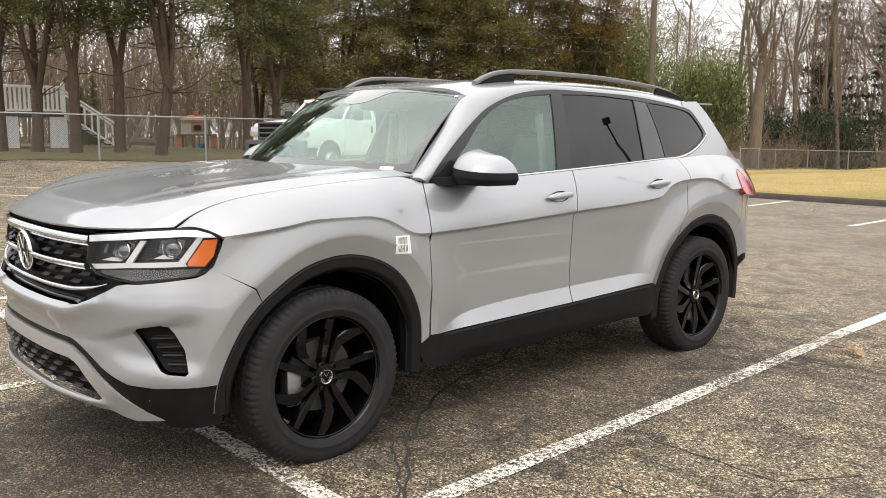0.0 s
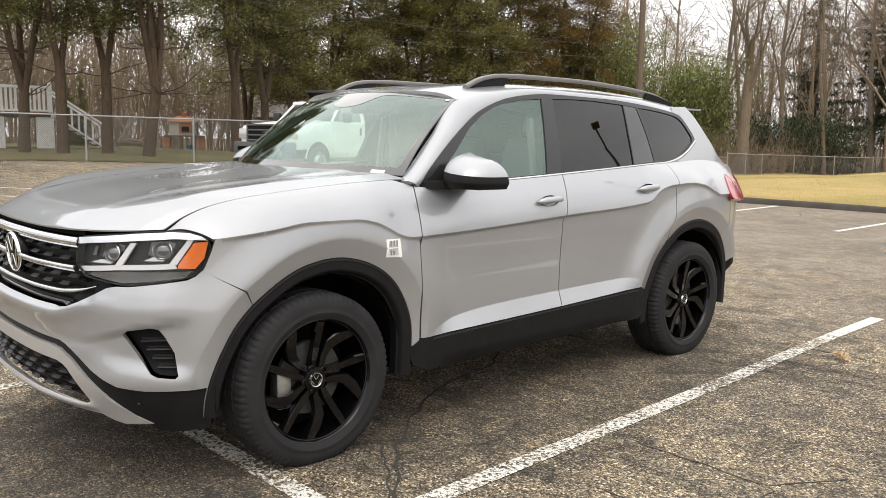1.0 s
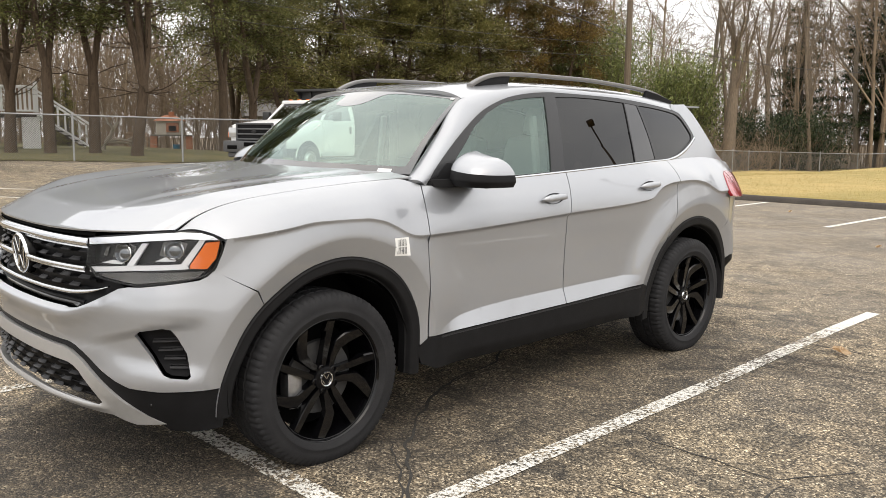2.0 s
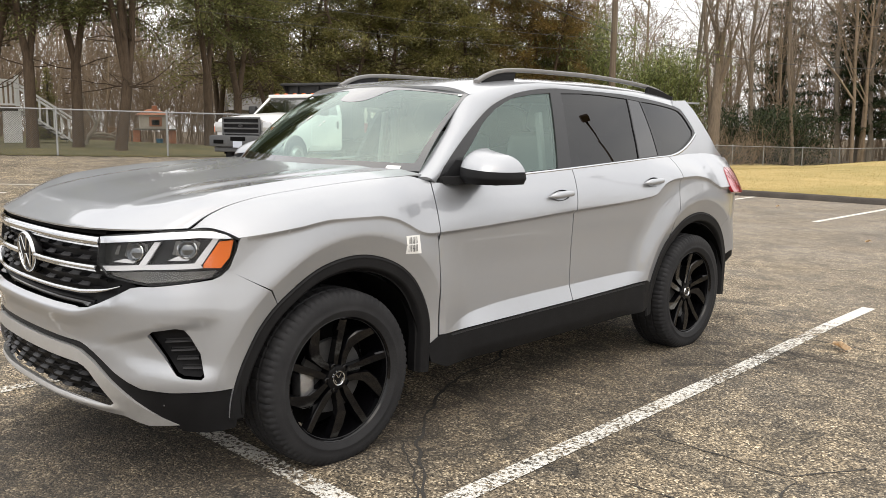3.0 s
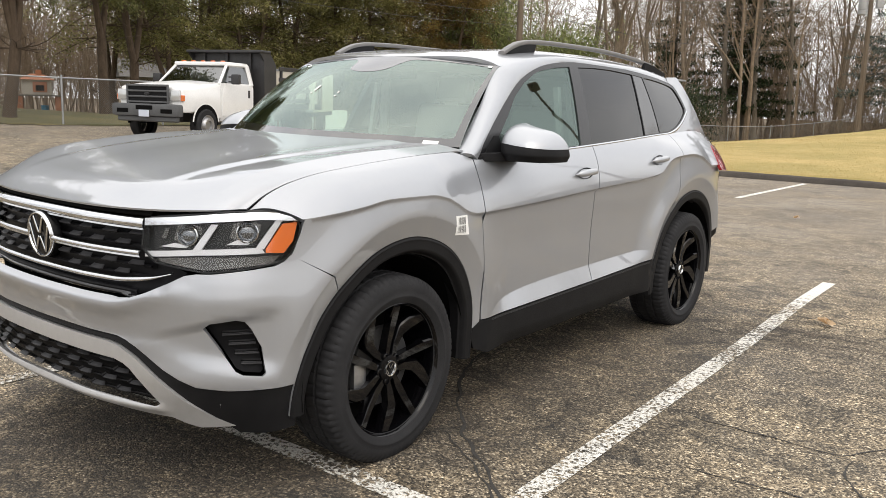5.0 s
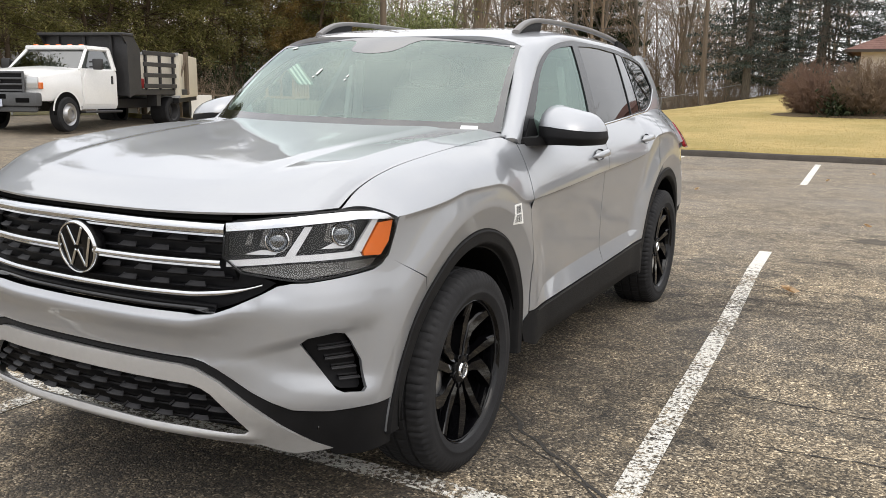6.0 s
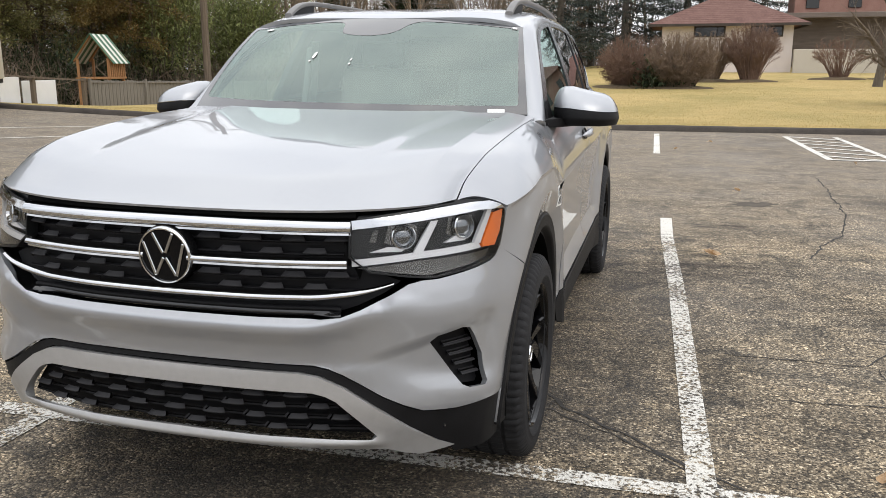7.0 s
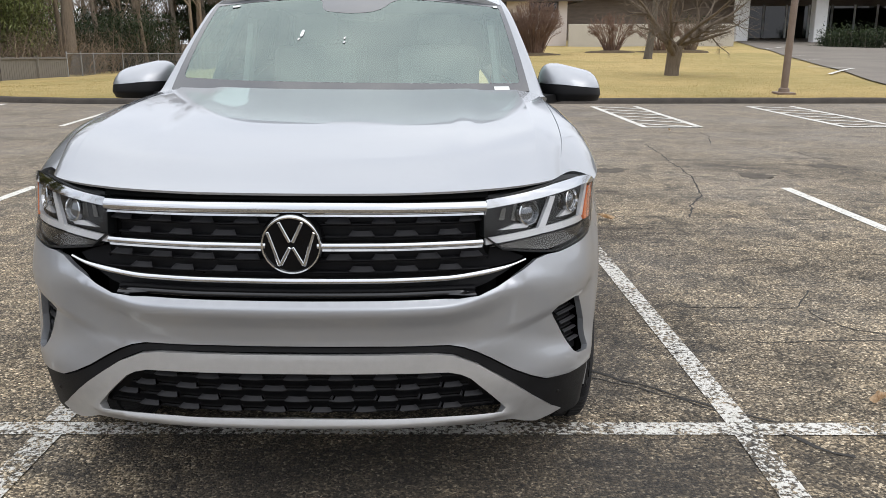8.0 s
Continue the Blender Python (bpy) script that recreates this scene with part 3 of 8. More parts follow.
ASPHALT, PAINT_WORN, PAINT_FRESH, TURF = asphalt(), worn_paint("worn_white_line", .507), worn_paint("white_line", .40), turf()
LITTER = mottled("leaf_litter", (.055, .040, .022), (.15, .105, .055), .8, .95, .8, 14, .05, at="World")
TARRED = mottled("dark_crack_fill", (.022, .020, .018), (.045, .041, .036), 20, .9, .5, 120, .004)
KERBSTONE = mottled("dark_asphalt_kerb", (.034, .029, .025), (.085, .072, .060), 3, .9, .7, 60, .01, at="World")

DRIVE_L = lambda y: 11.2 + (np.asarray(y, float) - 16) * .20
far = np.concatenate([np.linspace(-260, -60, 11), np.linspace(-52, 70, 62), np.linspace(80, 260, 10)])


def under(x, y):
    return gz(x, y) - .25 * ((x > -27) & (x < 60) & (y > -40) & (y < 60))


tagged(obj("ground", sheet("ground", far, far, under), LITTER), "brown leaf litter and earth under the trees", "ground", kind="structure")
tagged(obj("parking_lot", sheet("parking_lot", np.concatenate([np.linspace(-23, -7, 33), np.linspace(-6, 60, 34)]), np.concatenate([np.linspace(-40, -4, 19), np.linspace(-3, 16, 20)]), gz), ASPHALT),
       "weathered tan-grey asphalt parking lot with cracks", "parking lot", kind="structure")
lawn_x, lawn_y = np.concatenate([np.linspace(-19.4, 10, 50), np.linspace(10.6, 60, 60)]), np.concatenate([np.linspace(16.16, 20, 14), np.linspace(20.6, 62, 60)])


def lawn_z(x, y):
    return gz(x, y) + .125 * sm(y, 16.1, 16.3) - .06 * (1 - sm(y, 16.1, 16.4)) + .03 * np.sin(x * .9) * np.sin(y * .7) * sm(y, 17, 22)


tagged(obj("lawn", sheet("lawn", lawn_x, lawn_y, lawn_z), TURF), "straw-yellow dormant lawn with greener patches", "lawn", kind="structure")
tagged(obj("verge", sheet("verge", np.linspace(-52, -19.0, 133), np.linspace(-30, 22, 80), lambda x, y: gz(x, y) + .018, lambda x, y: x < np.interp(y, [1, 5.45, 8.25, 10.9, 15.5, 22], [-21.4, -20.9, -19.8, -19.25, -19.15, -19.15])), mottled("thin_green_grass", (.075, .078, .028), (.17, .14, .06), .9, .95, .8, 16, .05, at="World")),
       "thin green and brown grass under the cedars", "lawn", kind="structure")
drive_y = np.linspace(16.2, 62, 40)
dv = bmesh.new()
rows_ = [[dv.verts.new((float(DRIVE_L(y)) + w, y, float(lawn_z(float(DRIVE_L(y)) + w, y)) + .035)) for w in np.linspace(0, 11, 8)] for y in drive_y]
for r0, r1 in zip(rows_, rows_[1:]):
    for q in range(7):
        dv.faces.new((r0[q], r0[q + 1], r1[q + 1], r1[q]))
tagged(part("driveway", dv, mottled("worn_tan_driveway", (.13, .112, .092), (.215, .188, .155), .6, .9, .4, 40, .006, at="World")), "grey asphalt driveway up to the building", "driveway", kind="structure")


def kerb(name, pts, wide=.16, tall=.12):
    bm, rings = bmesh.new(), []
    pts = dense(pts, .5, False)
    rnd = random.Random(3)
    for i, (x, y) in enumerate(pts):
        d = pts[min(i + 1, len(pts) - 1)] - pts[max(i - 1, 0)]
        n = np.array([-d[1], d[0]]) / np.hypot(*d)
        z, j = gh(x, y - .2), rnd.uniform(-.006, .006)
        rings.append([bm.verts.new((x + n[0] * a, y + n[1] * a, z + b)) for a, b in ((-wide * .62 + j, -.05), (-wide * .50 + j, tall * .75), (-wide * .28, tall + j), (wide * .35, tall + j), (wide * .5, -.05))])
    for r0, r1 in zip(rings, rings[1:]):
        for k in range(4):
            bm.faces.new((r0[k], r0[k + 1], r1[k + 1], r1[k]))
    bm.faces.new(rings[0]), bm.faces.new(rings[-1][::-1])
    return tagged(part(name, bm, KERBSTONE, None, "", 50), "low dark asphalt kerb along the lawn", "kerb", kind="structure")


kerb("kerb", [(-18.3, 16.25), (-5, 16.15), (8, 16.08), (13.5, 16.05), (60, 16.05)])


def ribbon(name, pts, wide, material, lift=.004, jag=0.0, label="", seed=1, land=gh):
    """A flat strip that follows the land."""
    bm, rnd = bmesh.new(), random.Random(seed)
    p = dense(pts, .06 if jag else .4, False)
    if jag:
        p = p + np.array([[rnd.gauss(0, jag), rnd.gauss(0, jag)] for _ in p])
        for _ in range(1):
            p[1:-1] = (p[:-2] + 2 * p[1:-1] + p[2:]) / 4
    last = None
    for i, (x, y) in enumerate(p):
        d = p[min(i + 1, len(p) - 1)] - p[max(i - 1, 0)]
        n = np.array([-d[1], d[0]]) / (np.hypot(*d) + 1e-9)
        w = wide / 2 * (rnd.uniform(.35, 1.4) if jag else 1)
        row = [bm.verts.new((x + n[0] * s * w, y + n[1] * s * w, float(land(x, y)) + lift)) for s in (1, -1)]
        if last:
            bm.faces.new((last[0], last[1], row[1], row[0]))
        last = row
    ob = part(name, bm, material)
    return tagged(ob, label, name.replace("_", " ").split(" ")[-1], kind="structure")


STALL = "white painted stall line, worn through to the asphalt"
ribbon("stall_line", [(1.605, -.195), (1.50, 2.6), (1.41, 4.3)], .105, PAINT_WORN, .004, 0, STALL)
ribbon("stall_line", [(1.41, 4.3), (1.385, 5.22)], .105, PAINT_FRESH, .004, 0, STALL)
ribbon("stall_line", [(1.605, -.305), (1.64, -5.4)], .105, PAINT_WORN, .004, 0, STALL)
ribbon("stall_line", [(-1.12, -.195), (-1.2, 5.2)], .105, PAINT_WORN, .004, 0, STALL)
ribbon("stall_line", [(-1.10, -.305), (-1.06, -5.4)], .105, PAINT_WORN, .004, 0, STALL)
ribbon("stall_line", [(-3.86, -.195), (-3.80, 5.25)], .105, PAINT_FRESH, .004, 0, STALL)
ribbon("stall_line", [(4.15, -.195), (3.91, 3.3), (3.83, 5.15)], .105, PAINT_FRESH, .004, 0, STALL)
ribbon("cross_line", [(-9.5, -.29), (1.2, -.25), (9.5, -.25)], .105, PAINT_WORN, .004, 0, STALL)
for x0, y0, x1, y1 in ((1.13, 11.25, 1.02, 15.25), (-1.68, 11.7, -1.70, 15.75), (-4.55, 12.2, -4.7, 15.9), (-6.2, 11.2, -6.6, 15.6), (-8.9, 11.2, -9.4, 15.6), (-13.9, 9.6, -10.9, 13.1), (-12.2, 8.3, -9.6, 11.6), (-16.0, 1.0, -13.9, 4.0), (-15.2, .0, -12.9, 3.0)):
    ribbon("bay_line", [(x0, y0), (x1, y1)], .105, PAINT_FRESH, .005, 0, "white painted bay line beside the kerb")
for x0, y0, x1, y1 in ((16.14, 40.13, 17.73, 42.11), (15.05, 34.04, 15.65, 34.02), (13.94, 30.59, 14.85, 30.56), (12.46, 25.85, 13.69, 25.25), (11.83, 22.72, 13.69, 25.25)):
    ribbon("driveway_line", [(x0, y0), (x1, y1)], .13, PAINT_FRESH, .047, 0, "white painted marking on the driveway", 1, lawn_z)
for hx in (3.52, 6.86):
    ribbon("hatch_edge", [(hx, 15.2), (hx + .2, 10.95)], .11, PAINT_FRESH, .005, 0, "white hatched no-parking marking")
    ribbon("hatch_edge", [(hx + .93, 15.2), (hx + 1.12, 10.95)], .11, PAINT_FRESH, .005, 0, "white hatched no-parking marking")
    ribbon("hatch_edge", [(hx + .2, 10.95), (hx + 1.12, 10.95)], .11, PAINT_FRESH, .008, 0, "white hatched no-parking marking")
    for k in range(6):
        yy = 15.1 - k * .72
        ribbon("hatch_bar", [(hx + .05 + .034 * k, yy), (hx + .95 + .034 * k, yy - .55)], .10, PAINT_FRESH, .008, 0, "white hatched no-parking marking")
CRACK = "dark crack in the old asphalt"
for k, (pts, w) in enumerate((
        ([(-.6, 2.4), (.08, 2.1), (.34, 1.75), (.43, 1.3), (.6, .97), (.82, .65), (1.08, .36), (1.28, .18), (1.51, .01), (1.9, -.5)], .030),
        ([(1.73, 1.28), (1.92, 1.3), (2.08, 1.27), (2.24, 1.27), (2.43, 1.26), (2.49, 1.41), (2.62, 1.64)], .016), ([(2.43, 1.26), (2.47, 1.1), (2.57, .93), (2.9, .7)], .013),
        ([(-1.5, 3.95), (.72, 3.83), (1.08, 3.76), (1.44, 3.76), (1.8, 3.76), (2.15, 3.78), (2.85, 3.71), (3.4, 3.66), (4.05, 3.57), (6, 3.5)], .016),
        ([(3.2, 8.71), (3.19, 7.82), (3.12, 6.81), (3.1, 5.96), (2.87, 4.77), (2.62, 4.22), (2.48, 3.73)], .026), ([(4.38, 10.38), (4.4, 9.74), (4.14, 8.7), (3.2, 8.71)], .022),
        ([(.96, .38), (1.09, .25), (1.23, .19), (1.42, .03), (1.57, -.1), (2.3, -.4)], .016), ([(-2, 7.2), (1, 7.0), (3.1, 7.1), (6, 7.3)], .012), ([(4.8, 2.6), (5.2, 5.0), (5.0, 8.0)], .014),
        ([(2.7, 2.9), (3.3, 2.5), (4.2, 2.3), (5.2, 2.6)], .012), ([(1.9, 2.45), (2.5, 2.6), (3.4, 2.2)], .010), ([(.3, 1.55), (.6, 1.75), (.9, 1.7)], .012))):
    ribbon("asphalt_crack", pts, w * .62, TARRED, .0025, .016, CRACK, k)
rc = random.Random(31)
for k in range(26):
    cx, cy, cl = rc.uniform(1.9, 9.0), rc.uniform(-1.0, 14.0), rc.uniform(.5, 2.2)
    ribbon("asphalt_crack", [(cx + cl * f, cy + .10 * math.sin(3 * f + k) * cl + rc.uniform(-.05, .05)) for f in (0, .33, .66, 1)], rc.uniform(.005, .010), TARRED, .0025, .018, CRACK, 40 + k)
OILY = mottled("oil_soaked_asphalt", (.045, .038, .030), (.125, .104, .078), 9, .95, .7, 110, .006, at="World")
for k, (ox, oy, ow, od) in enumerate(((3.81, 5.92, .22, .22), (4.89, 6.62, .22, .22), (2.25, 6.30, .26, .20))):
    dv = bmesh.new()
    dv.faces.new([dv.verts.new((ox + ow * rc.uniform(.55, 1.2) * math.cos(q), oy + od * rc.uniform(.55, 1.2) * math.sin(q), .0022)) for q in np.linspace(0, 2 * math.pi, 33)[:-1]])
    tagged(part("oil_stain", dv, OILY), "dark oily stain soaked into the asphalt", "stain", kind="structure")


# ---- trees and shrubs ----
def tubes(polys, sides=3):
    """Tapered tubes round many polylines: verts and faces."""
    V, F, base = [], [], 0
    ang = np.arange(sides) * 2 * np.pi / sides
    for pts, rad in polys:
        d = np.gradient(pts, axis=0)
        d /= np.linalg.norm(d, axis=1, keepdims=True) + 1e-9
        ref = np.where(np.abs(d[:, 2:3]) > .9, np.array([[1.0, 0, 0]]), np.array([[0, 0, 1.0]]))
        a = np.cross(d, ref)
        a /= np.linalg.norm(a, axis=1, keepdims=True) + 1e-9
        b = np.cross(d, a)
        ring = pts[:, None] + (a[:, None] * np.cos(ang)[None, :, None] + b[:, None] * np.sin(ang)[None, :, None]) * np.asarray(rad)[:, None, None]
        V.append(ring.reshape(-1, 3))
        n = len(pts)
        i = base + np.arange(n * sides).reshape(n, sides)
        j = np.roll(i, -1, 1)
        F.append(np.stack([i[:-1], j[:-1], j[1:], i[1:]], -1).reshape(-1, 4))
        base += n * sides
    return np.concatenate(V), np.concatenate(F)


def turn_to(rng, d, angle):
    """A direction at about that angle from d."""
    q = rng.normal(size=3)
    q -= d * (q @ d)
    q /= np.linalg.norm(q) + 1e-9
    return d * math.cos(angle) + q * math.sin(angle)


def grow(rng, start, d, length, radius, plan, level=0, out=None):
    """Limbs out of limbs. plan: for each level (children, angle, length ratio, start along the limb, wander, lift)."""
    out = [] if out is None else out
    n = 7 if level == 0 else (5 if level < 3 else 4)
    kids, angle, ratio, t0, wander, lift = plan[level]
    pts, p, dd = [np.array(start, float)], np.array(start, float), np.array(d, float)
    for _ in range(n - 1):
        dd = dd + rng.normal(size=3) * wander + np.array([0, 0, lift])
        dd /= np.linalg.norm(dd)
        p = p + dd * length / (n - 1)
        pts.append(p)
    pts = np.array(pts)
    end = .45 if level == 0 else .18
    out.append((pts, radius * np.linspace(1, end, n), level))
    if level + 1 < len(plan):
        for k in range(kids):
            t = t0 + (1 - t0) * (k + rng.random()) / kids
            i = min(n - 2, int(t * (n - 1)))
            at = pts[i] + (pts[i + 1] - pts[i]) * (t * (n - 1) - i)
            loc = pts[i + 1] - pts[i]
            loc /= np.linalg.norm(loc)
            grow(rng, at, turn_to(rng, loc, angle * rng.uniform(.6, 1.35)), length * ratio * rng.uniform(.65, 1.2) * (1.15 - .5 * t), radius * (1 - (1 - end) * t) * rng.uniform(.45, .65), plan, level + 1, out)
    return out


def quads(rng, at, along, long, wide, flat=.35):
    """Small leaf sprays: one quad each."""
    n = len(at)
    d = along + rng.normal(size=(n, 3)) * .55
    d /= np.linalg.norm(d, axis=1, keepdims=True)
    s = np.cross(d, rng.normal(size=(n, 3)) * flat + np.array([0, 0, 1.0]))
    s /= np.linalg.norm(s, axis=1, keepdims=True) + 1e-9
    L, W = long * rng.uniform(.6, 1.3, (n, 1)), wide * rng.uniform(.6, 1.3, (n, 1))
    v = np.stack([at, at + d * L * .45 + s * W, at + d * L, at + d * L * .5 - s * W], 1).reshape(-1, 3)
    return v, np.arange(n * 4).reshape(n, 4)


def raw_mesh(name, v, f, smooth=True):
    me = bpy.data.meshes.new(name)
    me.from_pydata(v.tolist(), [], f.tolist())
    if smooth:
        me.polygons.foreach_set("use_smooth", [True] * len(me.polygons))
    return me


def stuff_part(name, v, f, material, thing):
    """A mass of pieces too fine to pick apart."""
    return tagged(obj(name, raw_mesh(name, v, f), material, thing), kind="stuff")


def spread_out(rng, lib, spots, s0, s1):
    """Copies of a few shapes, turned and sized, joined into one mesh's verts and faces."""
    V, F, base = [], [], 0
    for x, y in spots:
        v, f = lib[rng.integers(len(lib))]
        a, s = rng.uniform(0, 6.28), rng.uniform(s0, s1)
        c, sn = math.cos(a) * s, math.sin(a) * s
        V.append(np.stack([v[:, 0] * c - v[:, 1] * sn + x, v[:, 0] * sn + v[:, 1] * c + y, v[:, 2] * s + gh(x, y)], -1))
        F.append(f + base)
        base += len(v)
    return np.concatenate(V), np.concatenate(F)


def leaf_mat(name, dark, light, through=.38):
    """Thin leaves: part of the light passes through them."""
    m = mat(name, dark, .75)
    g = m.node_tree.nodes.new("ShaderNodeNewGeometry")
    tone = ramp(m, g.outputs["Random Per Island"], [(0.0, dark), (.6, tuple((a + b) / 2 for a, b in zip(dark, light))), (1.0, light)])
    wire(m, tone, bsdf(m).inputs["Base Color"])
    back, both_sides = m.node_tree.nodes.new("ShaderNodeBsdfTranslucent"), m.node_tree.nodes.new("ShaderNodeMixShader")
    both_sides.inputs[0].default_value = through
    wire(m, tone, back.inputs["Color"])
    wire(m, bsdf(m).outputs[0], both_sides.inputs[1]), wire(m, back.outputs[0], both_sides.inputs[2])
    wire(m, both_sides.outputs[0], m.node_tree.nodes["Material Output"].inputs["Surface"])
    return m


def bark_mat(name, c0, c1):
    return mottled(name, c0, c1, 3, .95, .9, 30, .03, stretch=(6, 6, 1.2))


CEDAR_BARK, GREY_BARK, PALE_BARK = bark_mat("cedar_bark", (.055, .036, .022), (.135, .095, .062)), bark_mat("grey_bark", (.075, .062, .048), (.19, .165, .135)), bark_mat("pale_bark", (.105, .085, .064), (.23, .195, .155))
TAN_BARK = bark_mat("tan_bark", (.110, .082, .056), (.245, .195, .145))
TWIG = mottled("brown_twigs", (.165, .118, .078), (.31, .238, .165), .3, .95, .2, 3)
CEDAR_LEAF, RUST_LEAF = leaf_mat("cedar_foliage", (.062, .070, .023), (.26, .26, .095)), leaf_mat("rusty_foliage", (.11, .073, .020), (.31, .21, .065))
SPRUCE_LEAF, BAMBOO_LEAF = leaf_mat("blue_spruce_needles", (.035, .050, .040), (.125, .150, .130)), leaf_mat("bamboo_leaf", (.085, .105, .032), (.34, .37, .14))
SCREEN_LEAF = leaf_mat("olive_evergreen", (.095, .098, .030), (.37, .335, .120))
DARK_LEAF = leaf_mat("dark_evergreen", (.014, .024, .009), (.060, .082, .030))


def cedar(seed, tall=12.0, stems=3, fork=1.8, low=3.6, leaf=None, spread=2.3, dense_=1.0):
    rng = np.random.default_rng(seed)
    thing = empty("cedar_tree")
    wood, tips = [], []
    r0 = .165
    top = np.array([rng.normal(0, .08), rng.normal(0, .08), fork])
    wood.append((np.array([[0, 0, -.3], [0, 0, .15], top * (.5, .5, .5), top]), np.array([r0 * 1.5, r0 * 1.15, r0, r0 * .95]), 0))
    for k in range(stems):
        a = 2 * np.pi * (k + rng.random() * .5) / stems
        lean = rng.uniform(.10, .28) if stems > 1 else .02
        d = np.array([math.cos(a) * lean, math.sin(a) * lean, 1.0])
        n = 9
        pts, p = [top - np.array([0, 0, .15])], top.copy()
        for i in range(n - 1):
            d = d + np.array([rng.normal(0, .06), rng.normal(0, .06), .09])
            d /= np.linalg.norm(d)
            p = p + d * (tall - fork) / (n - 1)
            pts.append(p)
        pts = np.array(pts)
        wood.append((pts, np.linspace(r0 * .66, .03, n), 0))
        for j in range(int(40 * dense_)):
            t = rng.uniform(0, 1) ** .9
            h = low - fork + (tall - low) * t
            u = np.clip(h / (tall - fork), 0, .999) * (n - 1)
            i = int(u)
            at = pts[i] + (pts[i + 1] - pts[i]) * (u - i)
            b = rng.uniform(0, 2 * np.pi)
            reach = spread * (1.05 - .75 * t) * rng.uniform(.55, 1.2)
            dr = np.array([math.cos(b), math.sin(b), rng.uniform(-.25, .45)])
            q = at + np.cumsum(np.array([dr * reach / 5 + np.array([0, 0, -.05 * s]) + rng.normal(0, .05, 3) for s in range(6)]), 0) - dr * reach / 5
            wood.append((q, np.linspace(.035, .008, 6), 1))
            m = int(230 * dense_)
            w = rng.beta(2.2, 1.2, m) * 4.99
            ii = w.astype(int)
            c = q[ii] + (q[np.minimum(ii + 1, 5)] - q[ii]) * (w - ii)[:, None] + rng.normal(0, .23, (m, 3)) * np.array([1, 1, .6]) - np.array([0, 0, .06])
            tips.append((c, np.repeat(dr[None], m, 0)))
        for j in range(9):
            u = rng.uniform(.03, .45) * (n - 1)
            i = int(u)
            dr = np.array([rng.normal(), rng.normal(), .2])
            dr /= np.linalg.norm(dr)
            for lim in grow(rng, pts[i], dr, rng.uniform(.6, 1.9), .020, [(4, .7, .55, .25, .14, .0), (0, .6, .5, .2, .2, 0)]):
                wood.append(lim)
    v, f = tubes([(a, b) for a, b, _ in wood if len(a) > 6] + [(a, b) for a, b, _ in wood if len(a) <= 6 and b[0] > .05], 8)
    obj("trunk", raw_mesh("trunk", v, f), CEDAR_BARK, thing)
    v, f = tubes([(a, b) for a, b, _ in wood if b[0] <= .05], 3)
    stuff_part("branch_mass", v, f, CEDAR_BARK, thing)
    c, d = np.concatenate([a for a, _ in tips]), np.concatenate([b for _, b in tips])
    v, f = quads(rng, c, d, .135, .024)
    obj("crown", raw_mesh("crown", v, f, False), leaf or CEDAR_LEAF, thing)
    return thing


def spruce(seed, tall=14.0, low=1.6, spread=3.6, leaf=None, bark=None, n=120, each=150):
    rng = np.random.default_rng(seed)
    thing = empty("spruce_tree")
    wood = [(np.array([[0, 0, -.3], [0, 0, .3], [0.05, 0, tall * .4], [0, .05, tall * .7], [0, 0, tall]]), np.array([.34, .27, .2, .12, .02]), 0)]
    tips = []
    for k in range(n):
        t = ((k + rng.random()) / n) ** 1.15
        z = low + (tall - low) * t
        a = rng.uniform(0, 2 * np.pi)
        reach = spread * (1 - t) ** .75 * rng.uniform(.7, 1.15) + .2
        d = np.array([math.cos(a), math.sin(a), 0])
        s = np.linspace(0, 1, 6)[:, None]
        q = np.array([0, 0, z]) + d * reach * s + np.array([0, 0, 1.0]) * (-.38 * reach * s + .28 * reach * s ** 2) + rng.normal(0, .04, (6, 3)) * s
        wood.append((q, np.linspace(.045, .01, 6), 1))
        m = int(each * (.35 + reach / spread))
        w = rng.beta(1.5, 1.0, m) * 4.99
        ii = w.astype(int)
        side = np.cross(d, [0, 0, 1])
        off = rng.normal(0, 1, (m, 1)) * side * (.30 * (1.25 - w / 6)[:, None]) + rng.normal(0, .05, (m, 3)) - np.array([0, 0, .07])
        tips.append((q[ii] + (q[ii + 1] - q[ii]) * (w - ii)[:, None] + off, np.repeat(d[None], m, 0) * .7 + np.sign(off @ side)[:, None] * side * .7))
    v, f = tubes([(a, b) for a, b, _ in wood[:1]], 9)
    obj("trunk", raw_mesh("trunk", v, f), bark or GREY_BARK, thing)
    v, f = tubes([(a, b) for a, b, _ in wood[1:]], 3)
    stuff_part("branch_mass", v, f, bark or GREY_BARK, thing)
    v, f = quads(rng, np.concatenate([a for a, _ in tips]), np.concatenate([b for _, b in tips]), .26, .042, .2)
    obj("crown", raw_mesh("crown", v, f, False), leaf or SPRUCE_LEAF, thing)
    return thing


WILD = [(5, .50, .62, .35, .05, .02), (6, .75, .55, .25, .10, .05), (7, .80, .55, .2, .14, .03), (6, .8, .6, .15, .16, .02), (0, .8, .5, .2, .2, 0)]
SPREADING = [(8, .95, 2.9, .72, .03, .0), (7, .8, .55, .2, .17, .04), (8, .85, .5, .2, .2, .03), (6, .85, .55, .15, .2, .02), (0, .8, .5, .2, .2, 0)]


